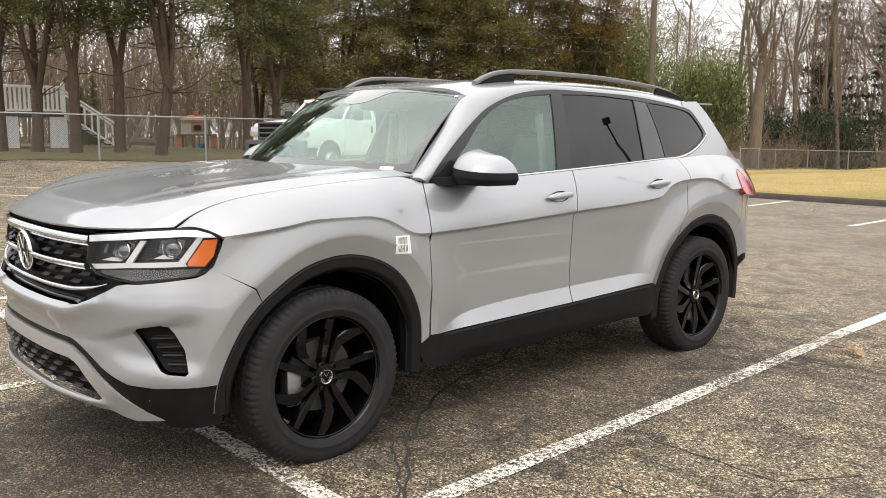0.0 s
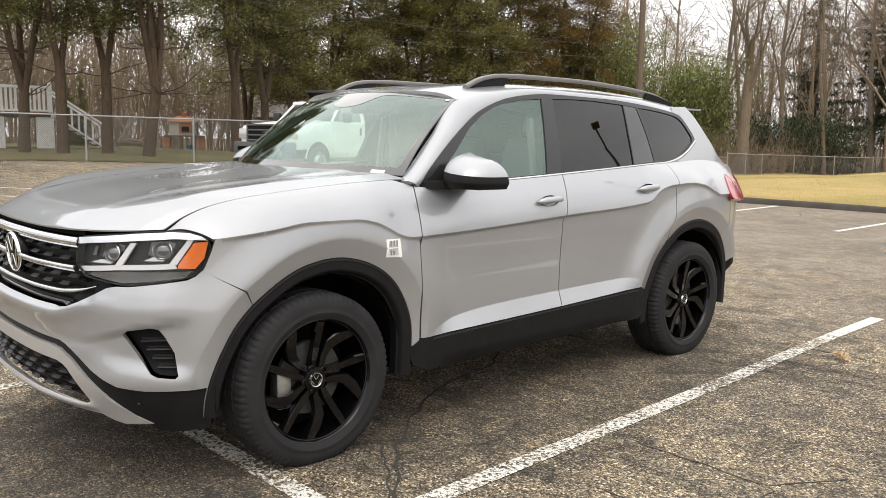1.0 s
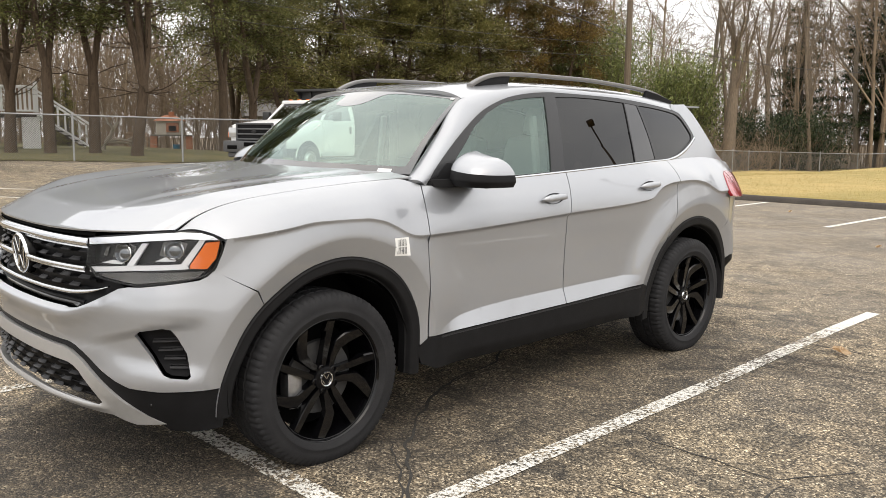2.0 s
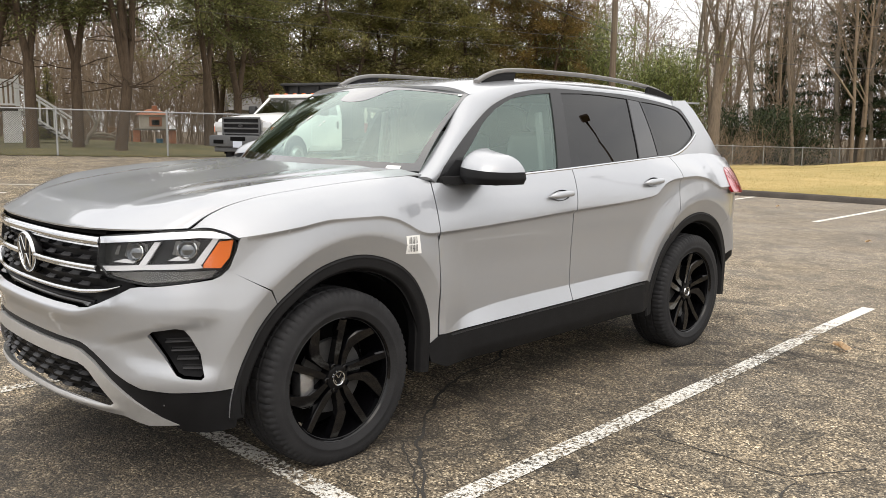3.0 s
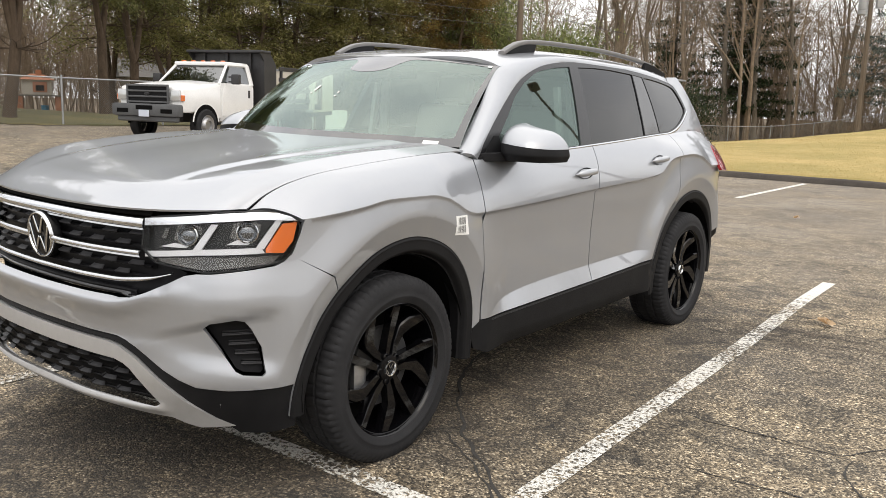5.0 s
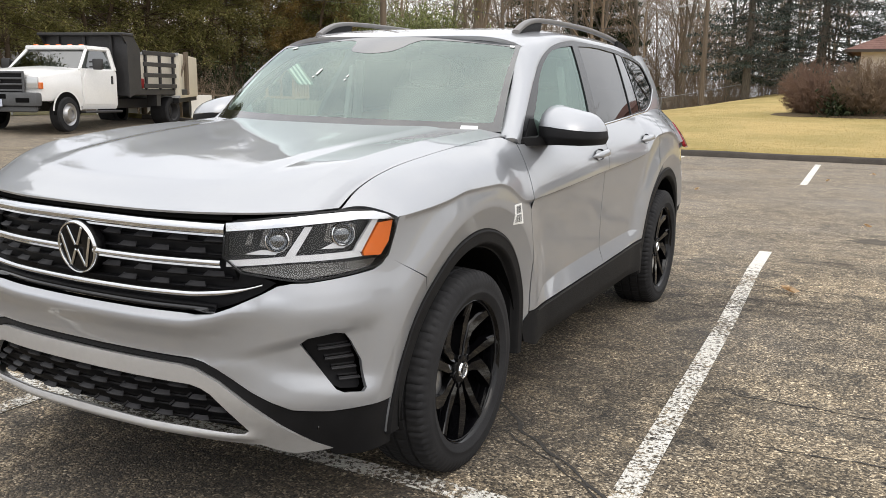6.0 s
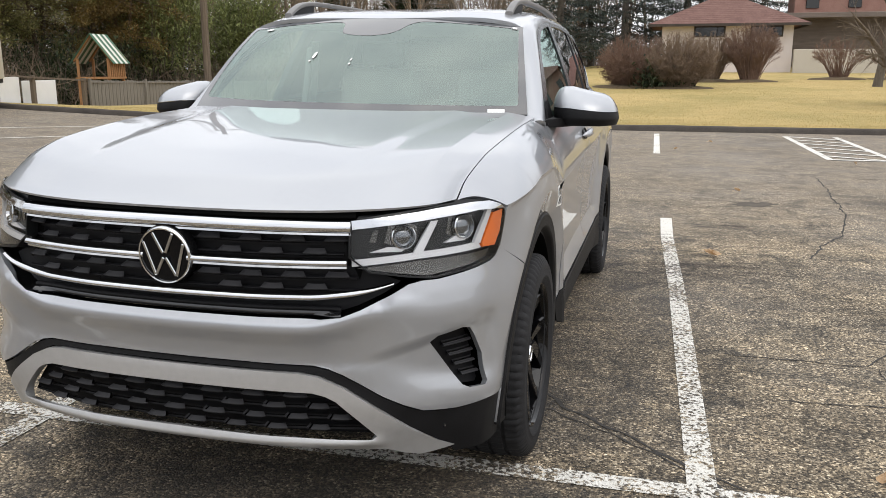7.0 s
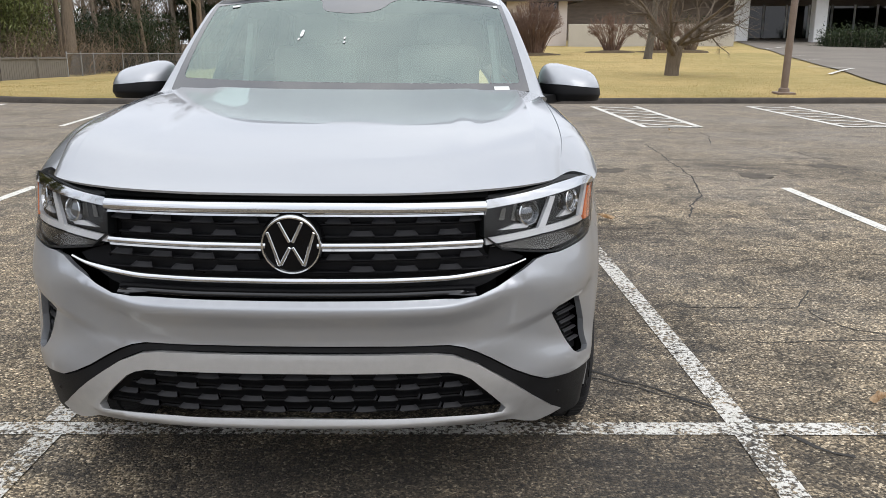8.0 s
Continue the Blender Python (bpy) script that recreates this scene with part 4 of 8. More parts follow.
def bare_tree(seed, tall, radius, plan=WILD, bark=None, d=(0, 0, 1), name="bare_tree", stout=0.0):
    rng = np.random.default_rng(seed)
    limbs = grow(rng, (0, 0, -.3), np.array(d, float) / np.linalg.norm(d), tall, radius, plan)
    limbs[0][1][0] *= 1.35
    if stout:
        limbs[0][1][:] = radius * stout * np.array([1.5, 1.08, .98, .94, .95, 1.0, 1.0])
    thing = empty(name)
    v, f = tubes([(a, b) for a, b, l in limbs if l < 2], 8)
    obj("trunk", raw_mesh("trunk", v, f), bark or GREY_BARK, thing)
    v, f = tubes([(a, b) for a, b, l in limbs if l >= 2], 3)
    stuff_part("twig_crown", v, f, bark or GREY_BARK, thing)
    return thing


def stand(thing, x, y, turn=0.0, size=1.0, label="", category="tree", group="", sink=0.0):
    thing.matrix_basis = Matrix.Translation((x, y, gh(x, y) - sink)) @ Matrix.Rotation(turn, 4, "Z") @ Matrix.Scale(size, 4)
    return tagged(thing, label, category, group)


def again(thing, x, y, turn=0.0, size=1.0, sink=0.0):
    c = copy_thing(thing, Matrix.Translation((x, y, gh(x, y) - sink)) @ Matrix.Rotation(turn, 4, "Z"))
    c.scale = (size, size, size)
    return c


# cedars in a row behind the west fence
CL = "eastern red cedar with bare forked lower stems"
ca = stand(cedar(1, 12, 3, 1.9, 4.3, None, 2.2, 1.15), -24.8, 6.4, .3, 1, CL, group="cedar row")
cb = stand(cedar(2, 13, 2, 2.6, 3.9, None, 2.3, 1.3), -23.5, 7.15, 1.0, 1, CL, group="cedar row")
cc = stand(cedar(3, 12, 4, 2.1, 4.0, None, 2.3, 1.1), -21.9, 9.2, 2.0, 1, CL, group="cedar row")
again(cb, -23.3, 8.45, 3.1, 1.0), again(cb, -24.2, 13.5, 4.2, .98), again(ca, -25.4, 15.4, 5.0, 1.02), again(cb, -26.2, 5.7, .7, 1.05), again(cc, -27.5, 3.4, 1.2, 1.0)
cd = stand(cedar(4, 13, 2, 1.2, 2.9, SCREEN_LEAF, 2.7, 1.6), -27.2, 18.2, .4, 1, "dense dark green cedar with dead inner branches", group="evergreen screen")
ce = stand(cedar(5, 13, 2, 1.2, 2.6, RUST_LEAF, 2.8, 1.8), -25.0, 31.3, .4, 1, "rusty brown-green cedar with bare lower stems", group="evergreen screen")
cf = stand(cedar(6, 14, 2, 1.0, 2.4, SCREEN_LEAF, 2.9, 1.6), -28.4, 23.2, .4, 1, "dense dark green cedar in the evergreen screen", group="evergreen screen")
for k, (x, y, t, s) in enumerate(((-29.2, 20.7, 1.0, 1.0), (-28.2, 25.6, 2.0, 1.05), (-26.9, 27.2, 3.0, 1.0), (-26.0, 29.3, 4.0, .95), (-31.5, 22.5, 5.0, 1.1), (-30.5, 27.0, .5, 1.1), (-29.0, 30.5, 1.5, 1.1), (-31.0, 18.0, 2.5, 1.1))):
    again((cd, cf)[k % 2], x, y, t, s)
again(ce, -24.2, 32.6, 2.4, .9)


# bamboo and dark evergreen thickets
def thicket(name, seed, x0, x1, y0, y1, tall, n, leaf, lean=.12, label="", long=.30, low=.25):
    rng = np.random.default_rng(seed)
    thing = empty(name)
    stems, at, di = [], [], []
    for _ in range(n):
        x, y = rng.uniform(x0, x1), rng.uniform(y0, y1)
        h = tall * rng.uniform(.6, 1.1)
        b = np.array([x, y, gh(x, y)])
        l = np.array([rng.normal(0, lean), rng.normal(0, lean), 1.0])
        s = np.linspace(0, 1, 5)[:, None]
        q = b + l * h * s + np.array([l[0], l[1], -.1]) * h * .6 * s ** 3
        stems.append((q, np.linspace(.022, .006, 5)))
        m = int(130)
        w = rng.uniform(low, 1, m) * 3.99
        i = w.astype(int)
        at.append(q[i] + (q[i + 1] - q[i]) * (w - i)[:, None] + rng.normal(0, .26, (m, 3)))
        di.append(rng.normal(0, .6, (m, 3)) + np.array([0, 0, -.25]))
    v, f = tubes(stems, 3)
    obj("stems", raw_mesh("stems", v, f), PALE_BARK, thing)
    v, f = quads(rng, np.concatenate(at), np.concatenate(di), long, .035)
    obj("leaves", raw_mesh("leaves", v, f, False), leaf, thing)
    return tagged(thing, label, "thicket", kind="stuff")


thicket("bamboo_thicket", 11, -26.2, -22.6, 33.0, 37.5, 8.0, 260, BAMBOO_LEAF, .10, "pale green bamboo thicket")
thicket("bamboo_thicket", 12, -24.0, -21.0, 39.0, 43.5, 6.5, 220, BAMBOO_LEAF, .12, "green bamboo thicket behind the fence")
thicket("evergreen_thicket", 13, -23.0, -17.0, 46.0, 52.0, 3.6, 170, DARK_LEAF, .2, "dark evergreen undergrowth behind the fence", .26, .0)
thicket("evergreen_thicket", 14, -28.5, -22.5, 26.0, 36.0, 3.0, 140, DARK_LEAF, .2, "dark undergrowth below the cedars", .26, .0)

# large bare trees
bt = stand(bare_tree(21, 7.0, .36, [(5, .42, .95, .45, .05, .04)] + WILD[1:], TAN_BARK), -18.3, 39.6, 1.2, 1.05, "large bare grey tree with forked trunk")
bu = stand(bare_tree(22, 11, .16, WILD, TAN_BARK), -20.3, 48.6, 0, 1.1, "tall bare tree in the wood edge", group="bare trees")
bv = stand(bare_tree(23, 12, .17, WILD, PALE_BARK), -16.3, 56.5, 0, 1.1, "tall bare pale-barked tree", group="bare trees")
for k, (x, y, t, s) in enumerate(((-19.0, 51.5, 1, 1.1), (-14.6, 58.5, 2, 1.1), (-12.3, 60.5, 3, 1.0), (-22.5, 44.5, 4, 1.0), (-10.6, 56.0, 5, .9), (-18.2, 56.0, .4, 1.15), (-20.0, 42.3, 1.7, .9), (-8.5, 60.0, 2.8, 1.0), (-17.0, 46.5, .9, .8))):
    again((bu, bv)[k % 2], x, y, t, s)
stand(spruce(31, 15, 1.6, 3.9), -6.2, 52.6, 0, 1, "blue-green spruce on the lawn", group="spruces")
sp = stand(spruce(32, 17, 1.2, 5.0, None, None, 150, 170), -2.6, 59.5, 0, 1, "broad blue-green spruce with low drooping branches", group="spruces")
again(sp, 1.6, 63.5, 2, 1.1), again(sp, 6.0, 66.0, 4, 1.0), again(sp, -5.5, 65, 3, .9)
stand(spruce(33, 17, 2.2, 3.8, DARK_LEAF, None, 150, 230), -18.0, 59.5, 0, 1.1, "dark pine among bare trees", group="spruces")
stand(spruce(34, 15, 1.0, 3.2, DARK_LEAF, None, 110, 130), -23.0, 58.0, 0, 1.0, "dark pine among bare trees", group="spruces")
stand(bare_tree(41, 1.3, .34, SPREADING, TAN_BARK, stout=.66), 7.13, 22.9, 2.2, 1, "low spreading bare ornamental tree on the lawn")
stand(bare_tree(42, 3.2, .19, [(4, .6, 1.1, .7, .04, .02)] + WILD[1:], GREY_BARK), 8.5, 32.2, .4, 1, "short bare tree with a thick trunk")


# woods all round: many bare trees far off
def wood_shapes():
    rng = np.random.default_rng(50)
    plan = [(7, .55, .55, .25, .04, .02), (6, .75, .55, .25, .12, .05), (6, .8, .6, .2, .16, .03), (0, .8, .5, .2, .2, 0)]
    return [tubes([(a, np.maximum(b, .012)) for a, b, _ in grow(rng, (0, 0, -.3), np.array([rng.normal(0, .06), rng.normal(0, .06), 1.0]), 11.0, .12, plan)], 3) for _ in range(6)]


WOOD_LIB = wood_shapes()


def woods(name, seed, spots, label):
    v, f = spread_out(np.random.default_rng(seed), WOOD_LIB, spots, .7, 1.35)
    return tagged(obj(name, raw_mesh(name, v, f), TWIG), label, "woods", kind="stuff")


rw = np.random.default_rng(77)


def arc(n, a0, a1, r0, r1):
    a, r = np.radians(rw.uniform(a0, a1, n)), rw.uniform(r0, r1, n)
    return [(float(2 + q * math.cos(p)), float(-2 + q * math.sin(p))) for p, q in zip(a, r)]


woods("woods", 51, arc(60, 104, 130, 58, 95) + arc(55, 130, 176, 46, 90) + arc(30, 88, 106, 72, 100), "bare grey-brown winter woods")
# the arcs from 176 degrees on are unseen trees, added for the car's reflections
woods("woods", 52, arc(16, 60, 88, 80, 105) + arc(26, 176, 290, 45, 70) + arc(30, 290, 420, 60, 90), "bare winter woods, with unseen trees added behind the camera")


# by the neighbours' deck: two small conical evergreens and a pale crooked shrub
for ex, ey, tall, es in ((-35.5, 12.0, 3.2, 91), (-35.65, 11.5, 2.7, 92)):
    stand(spruce(es, 12, .5, 2.2, SCREEN_LEAF, None, 130, 110), ex, ey, es, tall / 12, "small conical evergreen behind the deck stairs", "tree", "small evergreens")
PALE_BARK = bark_mat("pale_crooked_bark", (.30, .26, .20), (.46, .41, .33))
stand(bare_tree(93, 1.1, .075, [(6, .95, 1.0, .3, .20, -.02), (4, .7, .7, .3, .3, .0), (0, .7, .6, .2, .3, 0)], PALE_BARK, (.1, .2, 1), "bare_shrub"), -26.9, 10.0, 0, 1.55, "pale crooked leafless shrub by the fence", "shrub")


# undergrowth: tangled twigs along the wood's edge
def brush(seed, n, spots, label):
    rng = np.random.default_rng(seed)
    lib = []
    for _ in range(30):
        d = np.array([rng.normal(0, .5), rng.normal(0, .5), 1.0])
        lib.append(tubes([lim[:2] for lim in grow(rng, (0, 0, 0), d / np.linalg.norm(d), 1.8, .014, [(6, .7, .6, .2, .22, -.02), (3, .7, .5, .2, .3, 0), (0, .7, .5, .2, .3, 0)])], 3))
    v, f = spread_out(rng, lib, [spots(rng) for _ in range(n)], .45, 1.5)
    return tagged(obj("brush", raw_mesh("brush", v, f), TWIG), label, "undergrowth", kind="stuff")


def edge_spot(rng):
    t = rng.random()
    if t < .35:
        y = rng.uniform(4, 36)
        return (rng.uniform(-30, -22) if y > 20 else rng.uniform(-50, -39)), y
    if t < .65:
        return rng.uniform(-26, -17), rng.uniform(34, 54)
    return rng.uniform(-18, 0), rng.uniform(58, 70)


brush(61, 2600, edge_spot, "tangled brown undergrowth")


# saplings and scrub that close the view low down, farther off
def scrub(seed, n, a0, a1, r0, r1, label):
    rng = np.random.default_rng(seed)
    lib = []
    for _ in range(14):
        d = np.array([rng.normal(0, .12), rng.normal(0, .12), 1.0])
        lib.append(tubes([(lim[0], np.maximum(lim[1], .013)) for lim in grow(rng, (0, 0, 0), d / np.linalg.norm(d), 5.5, .035, [(8, .55, .5, .1, .06, .02), (4, .6, .5, .2, .14, .02), (0, .7, .5, .2, .2, 0)])], 3))
    v, f = spread_out(rng, lib, arc(n, a0, a1, r0, r1), .55, 1.5)
    return tagged(obj("scrub", raw_mesh("scrub", v, f), TWIG), label, "scrub", kind="stuff")


scrub(62, 900, 128, 180, 46, 82, "grey-brown saplings and scrub")
scrub(63, 460, 96, 130, 64, 96, "grey-brown saplings and scrub")


# clipped twig bushes before the house
def bush(seed, wide, tall, stems=150, colour=None, gap=0.0):
    """A clipped globe: a dense shell of fine twigs, over bare stems where gap is large."""
    rng = np.random.default_rng(seed)
    polys = []
    spread = .13 - .25 * min(gap, 0)
    mid, half = tall * (.58 + .30 * min(gap, 0)), tall * (.42 - .30 * min(gap, 0))
    for _ in range(stems):
        a, r = rng.uniform(0, 2 * np.pi), math.sqrt(rng.random())
        e = math.acos(rng.uniform(max(-.95, -.55 + gap), 1))
        lump = 1 + .06 * math.sin(3 * a + seed) * math.sin(2 * e)
        tip = np.array([math.cos(a) * math.sin(e) * wide / 2, math.sin(a) * math.sin(e) * wide / 2, mid + math.cos(e) * half]) * (lump, lump, 1) * rng.uniform(.90, 1.0)
        foot = np.array([math.cos(a) * r * wide * spread, math.sin(a) * r * wide * spread, -.05])
        s = np.linspace(0, 1, 7)[:, None]
        q = foot + (tip - foot) * s + np.array([0, 0, .10 * tall]) * np.sin(np.pi * s) * math.sin(e) + rng.normal(0, .035, (7, 3)) * s
        polys.append((q, np.linspace(.017, .005, 7)))
        for _ in range(22):
            t = rng.uniform(.42 + gap * .6, 1)
            i = min(5, int(t * 6))
            at = q[i] + (q[i + 1] - q[i]) * (t * 6 - i)
            d = q[i + 1] - q[i]
            d = turn_to(rng, d / np.linalg.norm(d), rng.uniform(.4, 1.0))
            L = rng.uniform(.12, .34) * wide / 2.4 * (1.2 - .75 * t)
            k = np.linspace(0, 1, 3)[:, None]
            polys.append((at + d * L * k + rng.normal(0, .02, (3, 3)) * k, np.array([.006, .005, .003])))
    for q, _ in polys:
        k = (q[:, 2] - mid) / half
        wide_at = wide / 2 * np.where(k > 0, np.sqrt(np.clip(1 - k * k, 0, 1)), np.maximum(.45, np.sqrt(np.clip(1 - .8 * k * k, 0, 1))))
        far_out = np.maximum(np.hypot(q[:, 0], q[:, 1]), 1e-6)
        q[:, :2] *= np.minimum(1, (wide_at * rng.uniform(.93, 1.04) + .02) / far_out)[:, None]
        q[:, 2] = np.minimum(q[:, 2], mid + half * rng.uniform(.96, 1.02))
    thing = empty("twig_bush")
    v, f = tubes(polys, 3)
    stuff_part("twig_crown", v, f, colour or TWIG, thing)
    bm = bmesh.new()
    rings = [[bm.verts.new((r * wide * (1 + .1 * math.sin(3 * a + r * 9)) * math.cos(a), r * wide * .8 * math.sin(a), h)) for a in np.linspace(0, 2 * np.pi, 19)[:-1]] for r, h in ((.60, -.12), (.45, .05), (.2, .10), (.02, .11))]
    for r0, r1 in zip(rings, rings[1:]):
        for k in range(18):
            bm.faces.new((r0[k], r0[(k + 1) % 18], r1[(k + 1) % 18], r1[k]))
    part("mulch", bm, LITTER, thing)
    return thing


RED_TWIG, TAN_TWIG = mottled("red_brown_twigs", (.15, .092, .066), (.26, .17, .125), .8, .95, .2, 4), mottled("tan_twigs", (.15, .105, .072), (.26, .19, .135), .8, .95, .2, 4)
BL = "leafless clipped bush of fine {} twigs"
stand(bush(71, 3.0, 2.05, 460, RED_TWIG, -.32), -.30, 31.0, 0, 1, BL.format("red-brown"), "bush", "clipped bushes", -.12)
stand(bush(72, 2.75, 2.10, 430, TAN_TWIG, -.20), 1.40, 30.0, 0, 1, BL.format("tan"), "bush", "clipped bushes", -.12)
stand(bush(73, 2.0, 2.1, 180, TAN_TWIG, .2), 2.7, 35.5, 0, 1, BL.format("tan"), "bush", "clipped bushes", -.12)
stand(bush(74, 2.5, 2.5, 260, RED_TWIG, .2), 4.2, 35.2, 0, 1, BL.format("red-brown"), "bush", "clipped bushes", -.12)
stand(bush(75, 2.4, 1.9, 90, RED_TWIG, .25), 8.0, 37.5, 0, 1, BL.format("brown"), "bush", "clipped bushes", -.12)
stand(bush(76, 2.2, 1.9, 80, RED_TWIG, .25), 10.2, 37.5, 0, 1, BL.format("brown"), "bush", "clipped bushes", -.12)
stand(bush(77, 1.8, 1.7, 70, TAN_TWIG, .25), 11.8, 38.0, 0, 1, BL.format("brown"), "bush", "clipped bushes", -.12)
thicket("low_evergreen", 78, .3, 1.4, 29.6, 30.4, .9, 16, DARK_LEAF, .3, "small dark evergreen shrub between bushes", .2, .0)


for hx, hy, hs in ((20.9, 42.9, 79), (22.4, 42.4, 80), (23.9, 41.8, 82)):
    thicket("clipped_hedge", hs, hx - .7, hx + .7, hy - .5, hy + .5, 1.0, 26, DARK_LEAF, .12, "low dark green hedge beside the driveway", .14, .0)
thicket("clipped_hedge", 83, 13.6, 15.2, 44.9, 45.6, 1.1, 34, DARK_LEAF, .12, "dark green shrubs before the porch", .16, .0)


# short dry blades over the lawn's nearer part
def grass(seed, n):
    rng = np.random.default_rng(seed)
    x, y = rng.uniform(-15, 12, n), 16.2 + 22 * rng.random(n) ** 1.6
    keep = x < DRIVE_L(y) - .1
    x, y = x[keep], y[keep]
    at = np.stack([x, y, lawn_z(x, y) - .01], -1)
    lean = np.stack([rng.normal(0, .45, len(x)), rng.normal(0, .45, len(x)), np.ones(len(x))], -1)
    v, f = quads(rng, at, lean, .032, .007, 1.0)
    return tagged(obj("grass", raw_mesh("grass", v, f, False), leaf_mat("dry_grass_blades", (.38, .29, .10), (.56, .43, .19))), "short straw-coloured grass blades", "grass", kind="stuff")


grass(81, 70000)


# ---- fences, poles, wires ----
GALV = mottled("galvanised_steel", (.26, .27, .27), (.40, .40, .40), 3, .55, .1, 60, .001, .6)
RUSTY = mottled("dull_fence_wire", (.10, .098, .092), (.20, .195, .185), 1.2, .6, .1, 20, .001, .5)
GREYWOOD = mottled("weathered_grey_wood", (.105, .095, .078), (.225, .205, .175), 1.5, .9, .5, 40, .01, stretch=(8, 8, 1))
POLEWOOD = mottled("brown_pole_wood", (.075, .055, .038), (.17, .135, .10), 1.5, .9, .6, 40, .01, stretch=(8, 8, .6))
WHITE = mottled("white_paint", (.70, .70, .69), (.80, .80, .79), 2, .55, .1, 60, .002)


def chain_fence(pts, tall, every, label):
    """Chain link: posts, a top rail, and the woven wires."""
    thing = empty("chain_link_fence")
    pts = np.array(pts, float)
    seg = np.hypot(*np.diff(pts, axis=0).T)
    acc = np.concatenate([[0], np.cumsum(seg)])
    at = lambda s: np.array([np.interp(s, acc, pts[:, 0]), np.interp(s, acc, pts[:, 1])])
    n = max(1, round(acc[-1] / every))
    stops = [at(acc[-1] * k / n) for k in range(n + 1)]
    one = None
    for x, y in stops:
        if one is None:
            bm = bmesh.new()
            tube(bm, [(0, 0, -.1), (0, 0, tall + .04)], .030, 8)
            spin(bm, [(tall + .04, .034), (tall + .07, .028), (tall + .085, .001)], "z", 8)
            one = part("post", bm, GALV, thing)
            one.location = (x, y, gh(x, y))
        else:
            o = new("post", one.data)
            o.parent, o.location = thing, (x, y, gh(x, y))
    for (x0, y0), (x1, y1) in zip(stops, stops[1:]):
        bm = bmesh.new()
        tube(bm, [(x0, y0, gh(x0, y0) + tall), (x1, y1, gh(x1, y1) + tall)], .021, 6)
        part("top_rail", bm, GALV, thing)
    polys, step, dia = [], .062, tall / .062
    for k in range(int(acc[-1] / step)):
        for sgn in (1, -1):
            s0 = k * step
            s1 = s0 + sgn * tall
            if -.001 <= s1 <= acc[-1]:
                (x0, y0), (x1, y1) = at(s0), at(s1)
                polys.append((np.array([[x0, y0, gh(x0, y0) + .03], [x1, y1, gh(x1, y1) + tall - .01]]), np.array([.0028, .0028])))
    v, f = tubes(polys, 3)
    ob = obj("woven_wire", raw_mesh("woven_wire", v, f), RUSTY, thing)
    ob["kind"] = "stuff"
    return tagged(thing, label, "fence")


chain_fence([(-21.6, 1.0), (-21.1, 5.45), (-20.0, 8.25), (-19.4, 10.9), (-19.3, 15.5)], 1.28, 2.85, "galvanised chain-link fence along the lot's edge")
chain_fence([(-16.3, 34.5), (-17.6, 41.0), (-14.8, 48.2), (-9.3, 54.2)], 1.15, 2.9, "low chain-link fence before the woods")
chain_fence([(-9.3, 54.2), (-4.0, 58.5), (5.0, 66)], 1.15, 3.0, "low chain-link fence behind the spruces")


def board_fence():
    thing = empty("board_fence")
    line_ = np.array([(-18.7, 22.95), (-18.2, 24.5), (-17.0, 29.5), (-16.3, 34.4)])
    acc = np.concatenate([[0], np.cumsum(np.hypot(*np.diff(line_, axis=0).T))])
    at = lambda s: (float(np.interp(s, acc, line_[:, 0])), float(np.interp(s, acc, line_[:, 1])))
    bm = bmesh.new()
    box(bm, 0, 0, .50, .142, .022, 1.0, .004)
    board = part("board", bm, GREYWOOD, thing)
    rnd = random.Random(5)
    first = True
    s = .1
    while s < acc[-1]:
        (x, y), (x2, y2) = at(s), at(s + .05)
        o = board if first else new("board", board.data)
        first = False
        o.parent = thing
        o.matrix_basis = Matrix.Translation((x, y, gh(x, y) + rnd.uniform(-.02, .02))) @ Matrix.Rotation(math.atan2(y2 - y, x2 - x) + rnd.uniform(-.02, .02), 4, "Z")
        s += .152
    k = 0
    while k * 2.4 < acc[-1]:
        (x, y), (x1, y1) = at(k * 2.4), at(min(acc[-1], k * 2.4 + 2.4))
        d = Vector((x1 - x, y1 - y, 0)).normalized()
        nrm = Vector((d.y, -d.x, 0)) * .05
        bm = bmesh.new()
        box(bm, x + nrm.x, y + nrm.y, gh(x, y) + .50, .09, .09, 1.12, .006)
        part("post", bm, GREYWOOD, thing)
        bm = bmesh.new()
        tube(bm, [(x + nrm.x * .8, y + nrm.y * .8, gh(x, y) + .94), (x1 + nrm.x * .8, y1 + nrm.y * .8, gh(x1, y1) + .94)], .035, 4)
        part("rail", bm, GREYWOOD, thing)
        k += 1
    return tagged(thing, "weathered grey board fence with posts", "fence")


board_fence()


